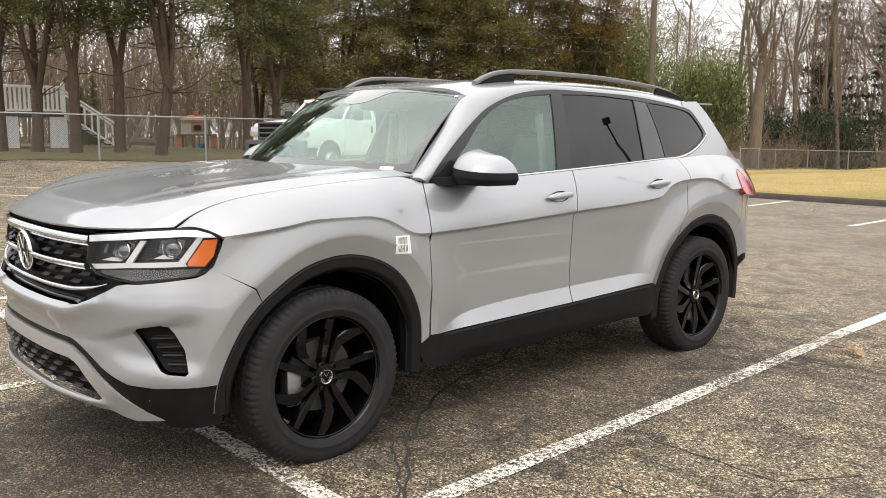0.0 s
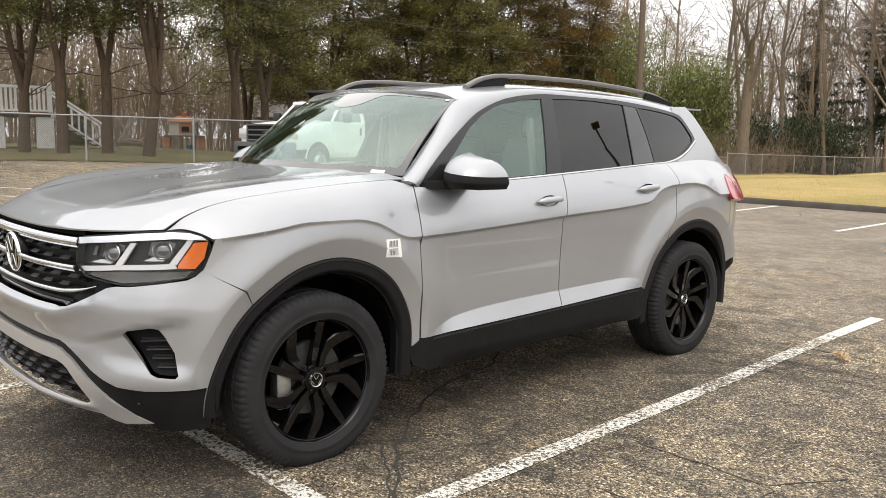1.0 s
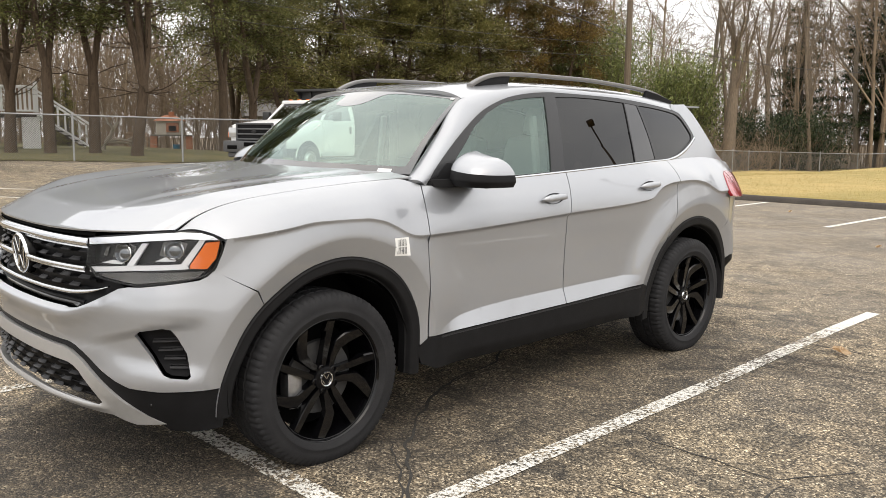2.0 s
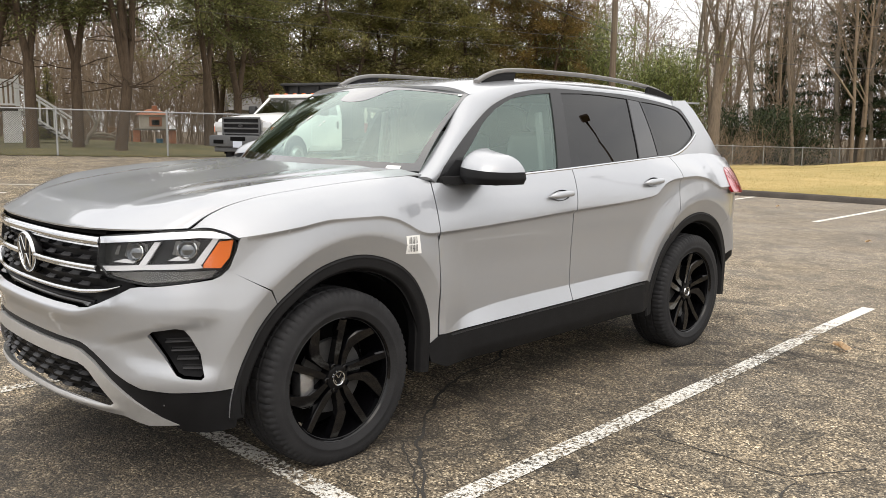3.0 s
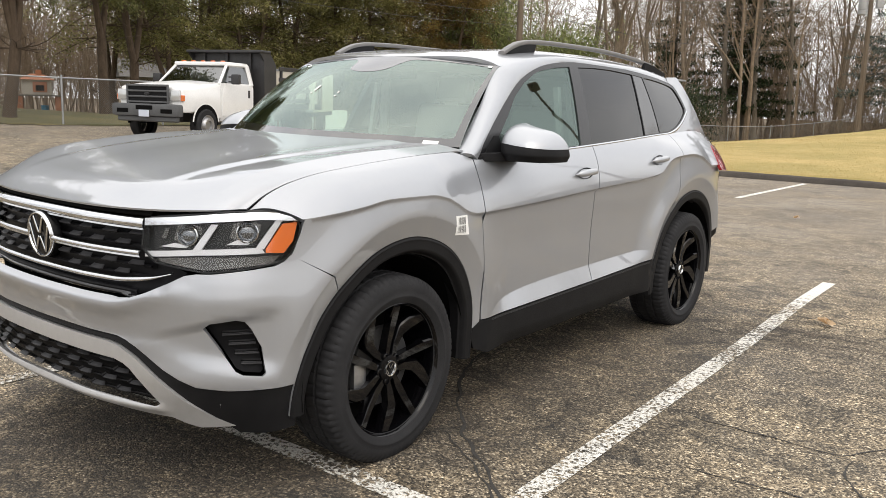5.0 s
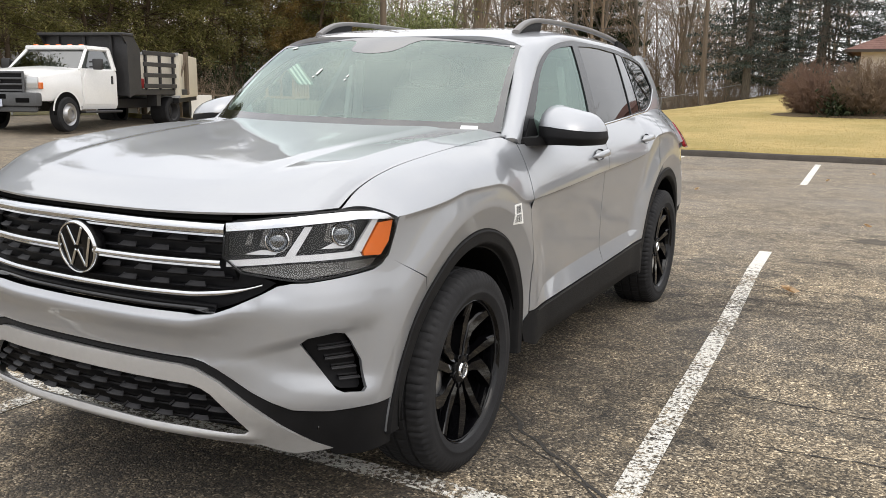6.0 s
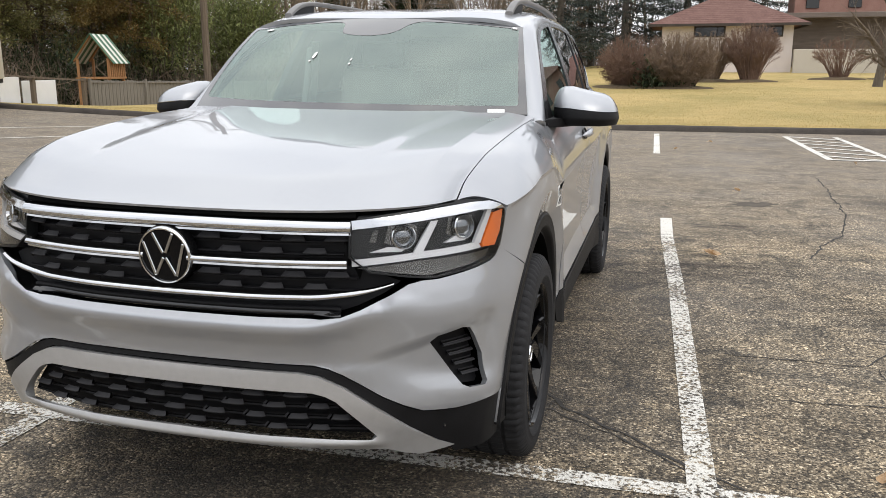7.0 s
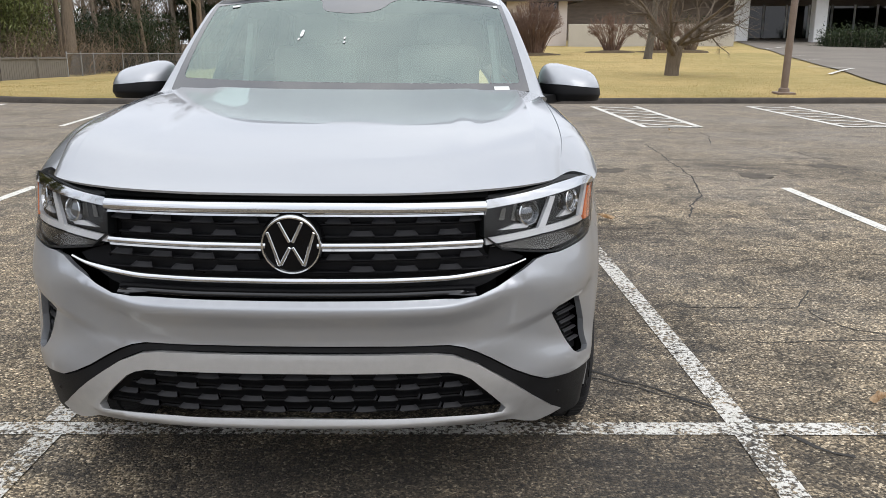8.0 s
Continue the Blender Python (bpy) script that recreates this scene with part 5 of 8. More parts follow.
def post_rail():
    """Brown posts with one rail before white boards, beside the truck."""
    thing = empty("post_and_rail_fence")
    pts = [(-19.3, 15.6), (-19.4, 17.3), (-19.45, 19.0), (-19.3, 20.9), (-18.8, 22.8)]
    for k, (x, y) in enumerate(pts):
        bm = bmesh.new()
        box(bm, x, y, gh(x, y) + .52, .14, .14, 1.1, .012)
        part("post", bm, POLEWOOD, thing)
        if k:
            x0, y0 = pts[k - 1]
            bm = bmesh.new()
            tube(bm, [(x0 + .08, y0, gh(x0, y0) + 1.0), (x + .08, y, gh(x, y) + 1.0)], .04, 4)
            part("rail", bm, POLEWOOD, thing)
    bm = bmesh.new()
    tube(bm, [(-19.25, 17.3, gh(-19.3, 17.3) + .1), (-19.25, 18.4, gh(-19.3, 18.4) + 1.1)], .045, 4)
    part("brace", bm, POLEWOOD, thing)
    for k in range(4):
        bm = bmesh.new()
        y = 16.4 + k * 1.72
        box(bm, -19.62, y, gh(-19.6, y) + .48, .04, 1.60, .92, .008)
        part("white_board", bm, WHITE, thing)
    return tagged(thing, "brown post and rail fence before white boards", "fence")


post_rail()


def utility_pole(x, y, tall, label, lean=0.0, gear=False):
    thing = empty("utility_pole")
    bm = bmesh.new()
    tube(bm, [(0, 0, -.3), (lean * .5, 0, tall * .5), (lean, 0, tall)], [.16, .135, .105], 10)
    part("pole", bm, POLEWOOD, thing)
    if gear:
        bm = bmesh.new()
        spin(bm, [(-.45, .01), (-.45, .24), (.40, .24), (.45, .18), (.47, .01)], "z", 16)
        bm.transform(Matrix.Translation((-.38, 0, tall * .80)))
        part("transformer", bm, GALV, thing)
        bm = bmesh.new()
        box(bm, .45, 0, tall * .82, .36, .3, .6, .02)
        part("switch_box", bm, GALV, thing)
        bm = bmesh.new()
        tube(bm, [(0, 0, tall * .66), (-.7, 0, tall * .69), (-1.3, 0, tall * .67)], .03, 6)
        box(bm, -1.45, 0, tall * .665, .42, .16, .10, .03)
        part("lamp_arm", bm, GALV, thing)
    bm = bmesh.new()
    box(bm, lean * .9, 0, tall * .93, 2.2, .10, .11, .01)
    part("crossarm", bm, POLEWOOD, thing)
    thing.matrix_basis = Matrix.Translation((x, y, gh(x, y))) @ Matrix.Rotation(.5, 4, "Z")
    return tagged(thing, label, "utility pole")


utility_pole(-17.8, 29.4, 11.0, "brown wooden utility pole before the evergreens")
utility_pole(-8.0, 48.6, 8.6, "wooden utility pole with grey transformer", 0, True)


def cable(a, b, sag, r=.011, label="black overhead cable between poles"):
    bm = bmesh.new()
    pts = [Vector(a).lerp(Vector(b), t) - Vector((0, 0, 4 * sag * t * (1 - t))) for t in np.linspace(0, 1, 25)]
    tube(bm, pts, r, 4)
    tagged(part("overhead_cable", bm, INK), label, "cable")


cable((-19.0, 2.0, 11.6), (-17.8, 29.4, 5.6), .55, .018)
cable((-17.8, 29.4, 5.55), (-8.0, 48.6, 5.0), .8, .016)
cable((-27.0, -6.0, 8.3), (-17.8, 29.4, 5.3), .9, .010)
cable((-27.0, -6.0, 7.4), (-17.8, 29.4, 4.8), .9, .010)
cable((-8.0, 48.6, 6.9), (-15, 70, 7.4), .5, .012)
cable((-17.8, 29.4, 7.0), (-8.0, 48.6, 7.0), .6, .010)
cable((-8.0, 48.6, 6.2), (-16.0, 62, 6.6), .4, .010)


def street_lamp(x, y):
    thing = empty("street_lamp")
    m = mottled("brown_painted_steel", (.15, .105, .075), (.22, .165, .125), 4, .55, .1, 60, .001, .2)
    bm = bmesh.new()
    tube(bm, [(0, 0, .04), (.03, 0, 4.0), (.05, 0, 7.6)], [.085, .075, .062], 12)
    part("pole", bm, m, thing)
    bm = bmesh.new()
    box(bm, 0, 0, .03, .42, .42, .06, .012)
    spin(bm, [(.06, .13), (.14, .12), (.16, .09)], "z", 14)
    part("base_plate", bm, m, thing)
    for sx, ang in ((1, -2.25),):
        d = Vector((math.cos(ang), math.sin(ang), 0))
        bm = bmesh.new()
        tube(bm, [Vector((.05, 0, 7.4)) + d * t + Vector((0, 0, .9 * math.sin(t * .75))) for t in np.linspace(0, 2.1, 9)], .045, 8)
        part("arm", bm, m, thing)
        bm = bmesh.new()
        e = Vector((.05, 0, 7.4)) + d * 2.45 + Vector((0, 0, .86))
        box(bm, 0, 0, 0, .80, .34, .13, .05, Matrix.Translation(e) @ Matrix.Rotation(ang, 4, "Z"), 2)
        part("lamp_head", bm, m, thing)
    thing.matrix_basis = Matrix.Translation((x, y, gh(x, y) + .11)) @ Matrix.Rotation(radians(1.2), 4, "Y")
    return tagged(thing, "brown steel street lamp on the lawn", "street lamp")


street_lamp(8.28, 16.95)


# ---- white dump truck and the trailer behind it ----
def build_truck():
    t = empty("dump_truck")
    white = mottled("white_truck_paint", (.70, .70, .69), (.80, .80, .79), 1.5, .35, .03, 30, .001)
    white.node_tree.nodes["Principled BSDF"].inputs["Coat Weight"].default_value = .6
    dark = mottled("black_bed_steel", (.014, .014, .016), (.035, .034, .034), 3, .5, .15, 50, .002)
    grey = mottled("grey_bumper_plastic", (.06, .062, .065), (.09, .092, .095), 4, .55, .1, 60, .001)

    def loft(rows):
        """Cross-sections of (half width, height) at places along the truck."""
        bm, rings = bmesh.new(), []
        for y, sec in rows:
            full = sec + [(-x, z) for x, z in reversed(sec)]
            rings.append([bm.verts.new((x, y, z)) for x, z in full])
        for r0, r1 in zip(rings, rings[1:]):
            n = len(r0)
            for k in range(n):
                bm.faces.new((r0[k], r1[k], r1[(k + 1) % n], r0[(k + 1) % n]))
        bm.faces.new(rings[0]), bm.faces.new(rings[-1][::-1])
        return bm
    # nose at the minus y end; front axle at y 0
    hoodsec = lambda w, z0, z1, c: [(w - .03, z0), (w, z0 + .10), (w, z1 - .16), (w - .06, z1 - .05), (w * .55, z1), (.02, z1 + c)]
    bm = loft([(-.83, hoodsec(.90, .72, 1.30, .01)), (-.74, hoodsec(.96, .70, 1.36, .02)), (0, hoodsec(1.0, .70, 1.44, .03)), (.62, hoodsec(1.0, .55, 1.48, .03))])
    bmesh.ops.bevel(bm, geom=[e for e in bm.edges if e.calc_length() > .25], offset=.02, segments=2, affect="EDGES")
    body = part("bonnet", bm, white, t)
    low = lambda: [(.95, .50), (1.0, .60), (1.0, 1.35), (.97, 1.46), (.5, 1.47), (.02, 1.47)]
    bm = loft([(.62, low()), (2.02, low())])
    cab = part("cab", bm, white, t)
    for sg in (1, -1):
        for path, r in (([(sg * .94, .62, 1.42), (sg * .79, 1.14, 1.93)], .04), ([(sg * .95, 1.98, 1.42), (sg * .84, 1.92, 1.93)], .075), ([(sg * .79, 1.12, 1.93), (sg * .84, 1.95, 1.94)], .05)):
            bm = bmesh.new()
            tube(bm, path, r, 6)
            part("pillar", bm, white, cab)
    bm = bmesh.new()
    box(bm, 0, 1.55, 1.955, 1.64, .96, .10, .04, None, 3)
    part("cab_roof", bm, white, cab)
    bm = bmesh.new()
    box(bm, 0, 1.99, 1.68, 1.74, .05, .55, .02)
    part("rear_panel", bm, white, cab)
    # a near-black sheet gives the cab its inner shade
    bm = bmesh.new()
    box(bm, 0, 1.3, 1.475, 1.8, 1.2, .008)
    part("cab_interior", bm, DARK, cab)
    g = pane("truck_glass", (.30, .33, .32), 2.5)
    obj("windscreen", raw_mesh("windscreen", np.array([(.77, 1.13, 1.92), (-.77, 1.13, 1.92), (-.91, .62, 1.45), (.91, .62, 1.45)]), np.array([[0, 1, 2, 3]])), g, cab)
    for sg in (1, -1):
        side = [(sg * .955, .86, 1.45), (sg * .955, 1.93, 1.45), (sg * .845, 1.90, 1.91), (sg * .81, 1.24, 1.91)]
        obj("side_window", raw_mesh("side_window", np.array(side[::sg]), np.array([[0, 1, 2, 3]])), g, cab)
        bm = bmesh.new()
        prism(bm, [(.66, .62), (1.92, .62), (1.92, 1.42), (.80, 1.42), (.66, 1.2)], 0, .012, Matrix.Translation((sg * 1.0 - (.012 if sg < 0 else 0), 0, 0)) @ Matrix(((0, 0, 1, 0), (1, 0, 0, 0), (0, 1, 0, 0), (0, 0, 0, 1))), .004)
        door = part("door", bm, white, cab)
        bm = bmesh.new()
        box(bm, sg * 1.02, 1.80, 1.20, .03, .07, .20, .01)
        part("handle", bm, dark, door)
        bm = bmesh.new()
        box(bm, sg * 1.24, .92, 1.56, .24, .12, .26, .04, None, 2)
        tube(bm, [(sg * .98, .98, 1.50), (sg * 1.2, .94, 1.50)], .02, 6), tube(bm, [(sg * .98, .98, 1.62), (sg * 1.2, .94, 1.62)], .02, 6)
        part("wing_mirror", bm, dark, door)
        bm = bmesh.new()
        box(bm, sg * .98, 1.35, .44, .22, 1.5, .06, .02)
        part("running_board", bm, dark, t)
        bm = bmesh.new()
        box(bm, sg * .79, -.855, 1.10, .30, .06, .26, .03, None, 2)
        lamp = part("headlight", bm, mat("truck_lamp", (.55, .56, .56), .12, .5, Coat_Weight=1.0), t)
        bm = bmesh.new()
        box(bm, sg * .955, -.80, 1.04, .07, .10, .14, .01)
        part("turn_signal", bm, AMBER, lamp)
    bm = bmesh.new()
    box(bm, 0, -.875, 1.12, 1.22, .05, .46, .02)
    grille = part("grille", bm, GRILLE, t)
    for z in (.93, 1.06, 1.19, 1.32):
        bm = bmesh.new()
        box(bm, 0, -.91, z, 1.24, .05, .045, .012)
        part("grille_bar", bm, grey, grille)
    for x in (-.61, .61):
        bm = bmesh.new()
        box(bm, x, -.91, 1.12, .05, .05, .46, .012)
        part("grille_side", bm, grey, grille)
    bm = bmesh.new()
    spin(bm, [(0, .001), (.012, .05), (.0, .085)], "y", 20)
    bm.transform(Matrix.Translation((0, -.935, 1.125)) @ Matrix.Diagonal((1, -1, .45, 1)))
    part("oval_badge", bm, GREYBAR, grille)
    bm = bmesh.new()
    box(bm, 0, -.93, .74, 2.0, .22, .30, .06, None, 2)
    box(bm, 0, -.90, .53, 1.8, .14, .14, .03)
    bumper = part("bumper", bm, grey, t)
    # dark plates in place of shaded slots
    for x, w in ((-.66, .34), (.66, .34), (0, .5)):
        bm = bmesh.new()
        box(bm, x, -1.04, .72 if x else .80, w, .03, .10, .01)
        part("bumper_slot", bm, DARK, bumper)
    bm = bmesh.new()
    box(bm, 0, -1.052, .66, .31, .012, .16, .004)
    part("number_plate", bm, mat("plate_blue_white", (.50, .54, .62), .5), bumper)
    for x in (-.62, -.31, 0, .31, .62):
        bm = bmesh.new()
        box(bm, x, 1.22, 2.015, .10, .10, .045, .015)
        part("roof_marker_lamp", bm, AMBER, cab)
    # bed
    bm = bmesh.new()
    box(bm, 0, 3.85, .92, 2.28, 3.1, .16, .015)
    box(bm, 0, 2.7, .62, .9, 5.8, .26, .02)
    bed = part("bed_floor", bm, dark, t)
    bm = bmesh.new()
    box(bm, 0, 2.32, 1.56, 2.34, .06, 1.50, .015)
    box(bm, 0, 2.30, 2.34, 2.42, .52, .07, .015)
    for x in (-.75, 0, .75):
        box(bm, x, 2.27, 1.95, .07, .10, .72, .01)
    for sg in (1, -1):
        prism(bm, [(2.06, 2.33), (2.56, 2.33), (2.86, 2.0), (2.86, .95), (2.30, .78), (2.28, 2.1)], 0, .05, Matrix.Translation((sg * 1.15 - .025, 0, 0)) @ Matrix(((0, 0, 1, 0), (1, 0, 0, 0), (0, 1, 0, 0), (0, 0, 0, 1))))
    part("cab_guard", bm, dark, bed)
    for sg in (1, -1):
        for y in (3.15, 3.85, 4.55):
            bm = bmesh.new()
            box(bm, sg * 1.14, y, 1.48, .07, .07, 1.02, .008)
            part("stake", bm, dark, bed)
        for z in (1.08, 1.36, 1.64, 1.93):
            bm = bmesh.new()
            box(bm, sg * 1.17, 3.85, z, .035, 1.7, .11, .008)
            part("stake_rail", bm, dark, bed)
        bm = bmesh.new()
        box(bm, sg * 1.1, 5.35, 1.45, .10, .12, 1.2, .01)
        tube(bm, [(sg * 1.1, 4.8, 1.02), (sg * 1.1, 5.3, 1.8)], .03, 5)
        part("lift_post", bm, POLEWOOD, bed)
    bm = bmesh.new()
    box(bm, .75, 3.1, 1.14, .5, .45, .28, .06, None, 2)
    tube(bm, [(.6, 3.0, 1.25), (.6, 3.0, 1.5), (.9, 3.2, 1.5), (.9, 3.2, 1.25)], .02, 6)
    part("red_engine", bm, mat("red_paint", (.42, .02, .025), .35), bed, "red petrol engine on the bed")
    for sg in (1, -1):
        bm = bmesh.new()
        prism(bm, [(3.7, .9), (3.7, .55), (3.9, .55), (3.9, .9)], 0, .3, Matrix.Translation((sg * .95 - .15, 0, 0)) @ Matrix(((0, 0, 1, 0), (1, 0, 0, 0), (0, 1, 0, 0), (0, 0, 0, 1))))
        part("mud_flap", bm, dark, t)
        for y, w in ((0, .25), (4.6, .50)):
            bm = bmesh.new()
            spin(bm, [(-w / 2, .25), (-w / 2, .37), (-w / 2 + .03, .40), (w / 2 - .03, .40), (w / 2, .37), (w / 2 + .004, .30), (w / 2, .25)], "x", 48, lambda i, k: -.012 if i in (2, 3) and k % 2 else 0)
            bm.transform(Matrix.Translation((sg * (.93 if w < .4 else .82), y, .40)))
            wheel = part("wheel", bm, RUBBER, t)
            bm = bmesh.new()
            prof = [(.02, .001), (.02, .10), (.06, .11), (.06, .16), (-.02, .20), (.01, .255)] if w < .4 else [(-.12, .001), (-.12, .12), (-.16, .20), (0, .24), (.01, .255)]
            spin(bm, prof, "x", 28)
            bm.transform(Matrix.Translation((sg * (.93 if w < .4 else .82) + sg * w / 2, y, .40)) @ (Matrix.Rotation(math.pi, 4, "Z") if sg < 0 else Matrix()))
            part("hub", bm, STEEL if w < .4 else dark, wheel)
    for sg in (1, -1):
        f = Skin()
        bm = bmesh.new()
        rings = [[bm.verts.new((x * sg, .52 * math.cos(a), .44 + .52 * math.sin(a))) for a in np.linspace(.1, math.pi - .1, 17)] for x in (1.012, 1.012)]
        inner = [bm.verts.new((1.014 * sg, .46 * math.cos(a), .44 + .46 * math.sin(a))) for a in np.linspace(.1, math.pi - .1, 17)]
        for k in range(16):
            bm.faces.new((rings[0][k], rings[0][k + 1], inner[k + 1], inner[k]))
        bm.verts.ensure_lookup_table()
        part("wheel_arch_lip", bm, white, body)
        # flat plate, coloured as the shade of the wheel opening
        bm = bmesh.new()
        prism(bm, [(.47 * math.cos(a), .44 + .47 * math.sin(a)) for a in np.linspace(-.1, math.pi + .1, 22)], 0, .02, Matrix.Translation((sg * 1.006 - .01, 0, 0)) @ Matrix(((0, 0, 1, 0), (1, 0, 0, 0), (0, 1, 0, 0), (0, 0, 0, 1))))
        part("wheel_well", bm, DARK, body)
    t.matrix_basis = Matrix.Translation((-15.5, 10.25, gh(-15.5, 10.25))) @ Matrix.Rotation(radians(16), 4, "Z") @ Matrix.Rotation(radians(-.5), 4, "X")
    return tagged(t, "white pickup-based dump truck with black stake bed", "truck")


build_truck()


def trailer(x, y, turn):
    t = empty("box_trailer")
    skin_ = mottled("beige_trailer_skin", (.50, .46, .38), (.60, .56, .47), 1.2, .5, .05, 30, .002)
    bm = bmesh.new()
    box(bm, 0, 0, 1.30, 2.3, 4.6, 1.25, .05, None, 2)
    part("body", bm, skin_, t)
    bm = bmesh.new()
    box(bm, 0, 0, .62, 2.2, 4.6, .14, .01)
    part("frame", bm, TRIM, t)
    for z in (.72, 1.89):
        bm = bmesh.new()
        box(bm, 0, -2.31, z, 2.3, .03, .07, .005)
        part("edge_trim", bm, GALV, t)
    for sg in (1, -1):
        bm = bmesh.new()
        spin(bm, [(-.1, .2), (-.1, .33), (.1, .33), (.1, .2), (.06, .01)], "x", 28)
        bm.transform(Matrix.Translation((sg * 1.0, .4, .33)))
        part("wheel", bm, RUBBER, t)
    t.matrix_basis = Matrix.Translation((x, y, gh(x, y))) @ Matrix.Rotation(turn, 4, "Z")
    return tagged(t, "plain beige box trailer parked behind the truck", "trailer")


trailer(-17.9, 16.2, radians(38))


# ---- buildings ----
def shingles(name, c0, c1):
    m = mottled(name, c0, c1, 1.5, .95, .5, 12, .02)
    return m


ROSE = mottled("pale_rose_stucco", (.60, .535, .50), (.70, .64, .60), 1.2, .9, .3, 30, .01)
ROOF_RED = shingles("red_brown_shingles", (.105, .050, .040), (.19, .105, .085))
STUCCO = mottled("beige_stucco", (.42, .385, .325), (.50, .465, .40), 1.2, .9, .3, 30, .01)
BRICKPINK = mottled("pink_brick", (.24, .125, .095), (.34, .20, .16), 2, .9, .4, 24, .01)
DARKWOOD = mottled("dark_brown_boards", (.030, .022, .017), (.06, .047, .037), 2, .7, .3, 30, .01)
WINDOWDARK = pane("dark_window", (.03, .035, .035), 1.6)
ROOF_GREY = shingles("grey_shingles", (.16, .15, .14), (.24, .23, .215))


def hip_roof(bm, x0, y0, x1, y1, z, rise, over=.55):
    a, b, c, d = [bm.verts.new(p) for p in ((x0 - over, y0 - over, z), (x1 + over, y0 - over, z), (x1 + over, y1 + over, z), (x0 - over, y1 + over, z))]
    w = min(x1 - x0, y1 - y0) / 2 + over
    if x1 - x0 > y1 - y0:
        e, f = bm.verts.new((x0 - over + w, (y0 + y1) / 2, z + rise)), bm.verts.new((x1 + over - w, (y0 + y1) / 2, z + rise))
        bm.faces.new((a, b, f, e)), bm.faces.new((c, d, e, f)), bm.faces.new((b, c, f)), bm.faces.new((d, a, e))
    else:
        e, f = bm.verts.new(((x0 + x1) / 2, y0 - over + w, z + rise)), bm.verts.new(((x0 + x1) / 2, y1 + over - w, z + rise))
        bm.faces.new((a, b, e)), bm.faces.new((b, c, f, e)), bm.faces.new((c, d, f)), bm.faces.new((d, a, e, f))
    return bm


def courses(parent, x0, x1, y0, z, rise, over, half, material):
    """Shingle courses stepping up the front slope."""
    n = 16
    for k in range(n):
        u = k / n
        ins = half * u
        bm = bmesh.new()
        zz, yy = z + rise * u, y0 - over + (half) * u
        dz = rise / n
        dy = half / n
        vs = [bm.verts.new(p) for p in ((x0 - over + ins, yy - .004, zz + .026), (x1 + over - ins, yy - .004, zz + .026), (x1 + over - ins - dy, yy + dy, zz + dz + .02), (x0 - over + ins + dy, yy + dy, zz + dz + .02), (x0 - over + ins, yy - .004, zz + .012), (x1 + over - ins, yy - .004, zz + .012))]
        bm.faces.new(vs[:4]), bm.faces.new((vs[4], vs[5], vs[1], vs[0]))
        part("shingle_course", bm, material, parent)


def pavilion():
    h = empty("low_house")
    z0 = gh(4, 47) + .05
    x0, x1, y0, y1 = .32, 6.9, 45.2, 52.5
    bm = bmesh.new()
    box(bm, (x0 + x1) / 2, (y0 + y1) / 2, z0 + 1.1, x1 - x0, y1 - y0, 2.8)
    wall = part("wall", bm, ROSE, h)
    bm = bmesh.new()
    hip_roof(bm, x0, y0, x1, y1, z0 + 2.5, 1.75, .7)
    r = part("roof", bm, ROOF_RED, h)
    courses(r, x0, x1, y0, z0 + 2.5, 1.75, .7, 3.87, ROOF_RED)
    bm = bmesh.new()
    for cx, cy, sx, sy in (((x0 + x1) / 2, y0 - .72, x1 - x0 + 1.46, .05), (x0 - .72, (y0 + y1) / 2, .05, y1 - y0 + 1.4), (x1 + .72, (y0 + y1) / 2, .05, y1 - y0 + 1.4)):
        box(bm, cx, cy, z0 + 2.45, sx, sy, .13)
    part("fascia", bm, DARKWOOD, r)
    bm = bmesh.new()
    box(bm, (x0 + x1) / 2, (y0 + y1) / 2, z0 + 4.28, .9, .9, .18, .02)
    part("roof_vent", bm, WHITE, r)
    for x, w in ((2.75, 1.6), (5.6, 1.6)):
        bm = bmesh.new()
        box(bm, x, y0 - .03, z0 + 2.12, w, .06, .56, .01)
        win = part("window", bm, DARKWOOD, wall)
        bm = bmesh.new()
        box(bm, x, y0 - .066, z0 + 2.12, w - .14, .012, .44)
        part("pane", bm, WINDOWDARK, win)
    return tagged(h, "low pale rose house with red-brown hip roof", "house")


pavilion()


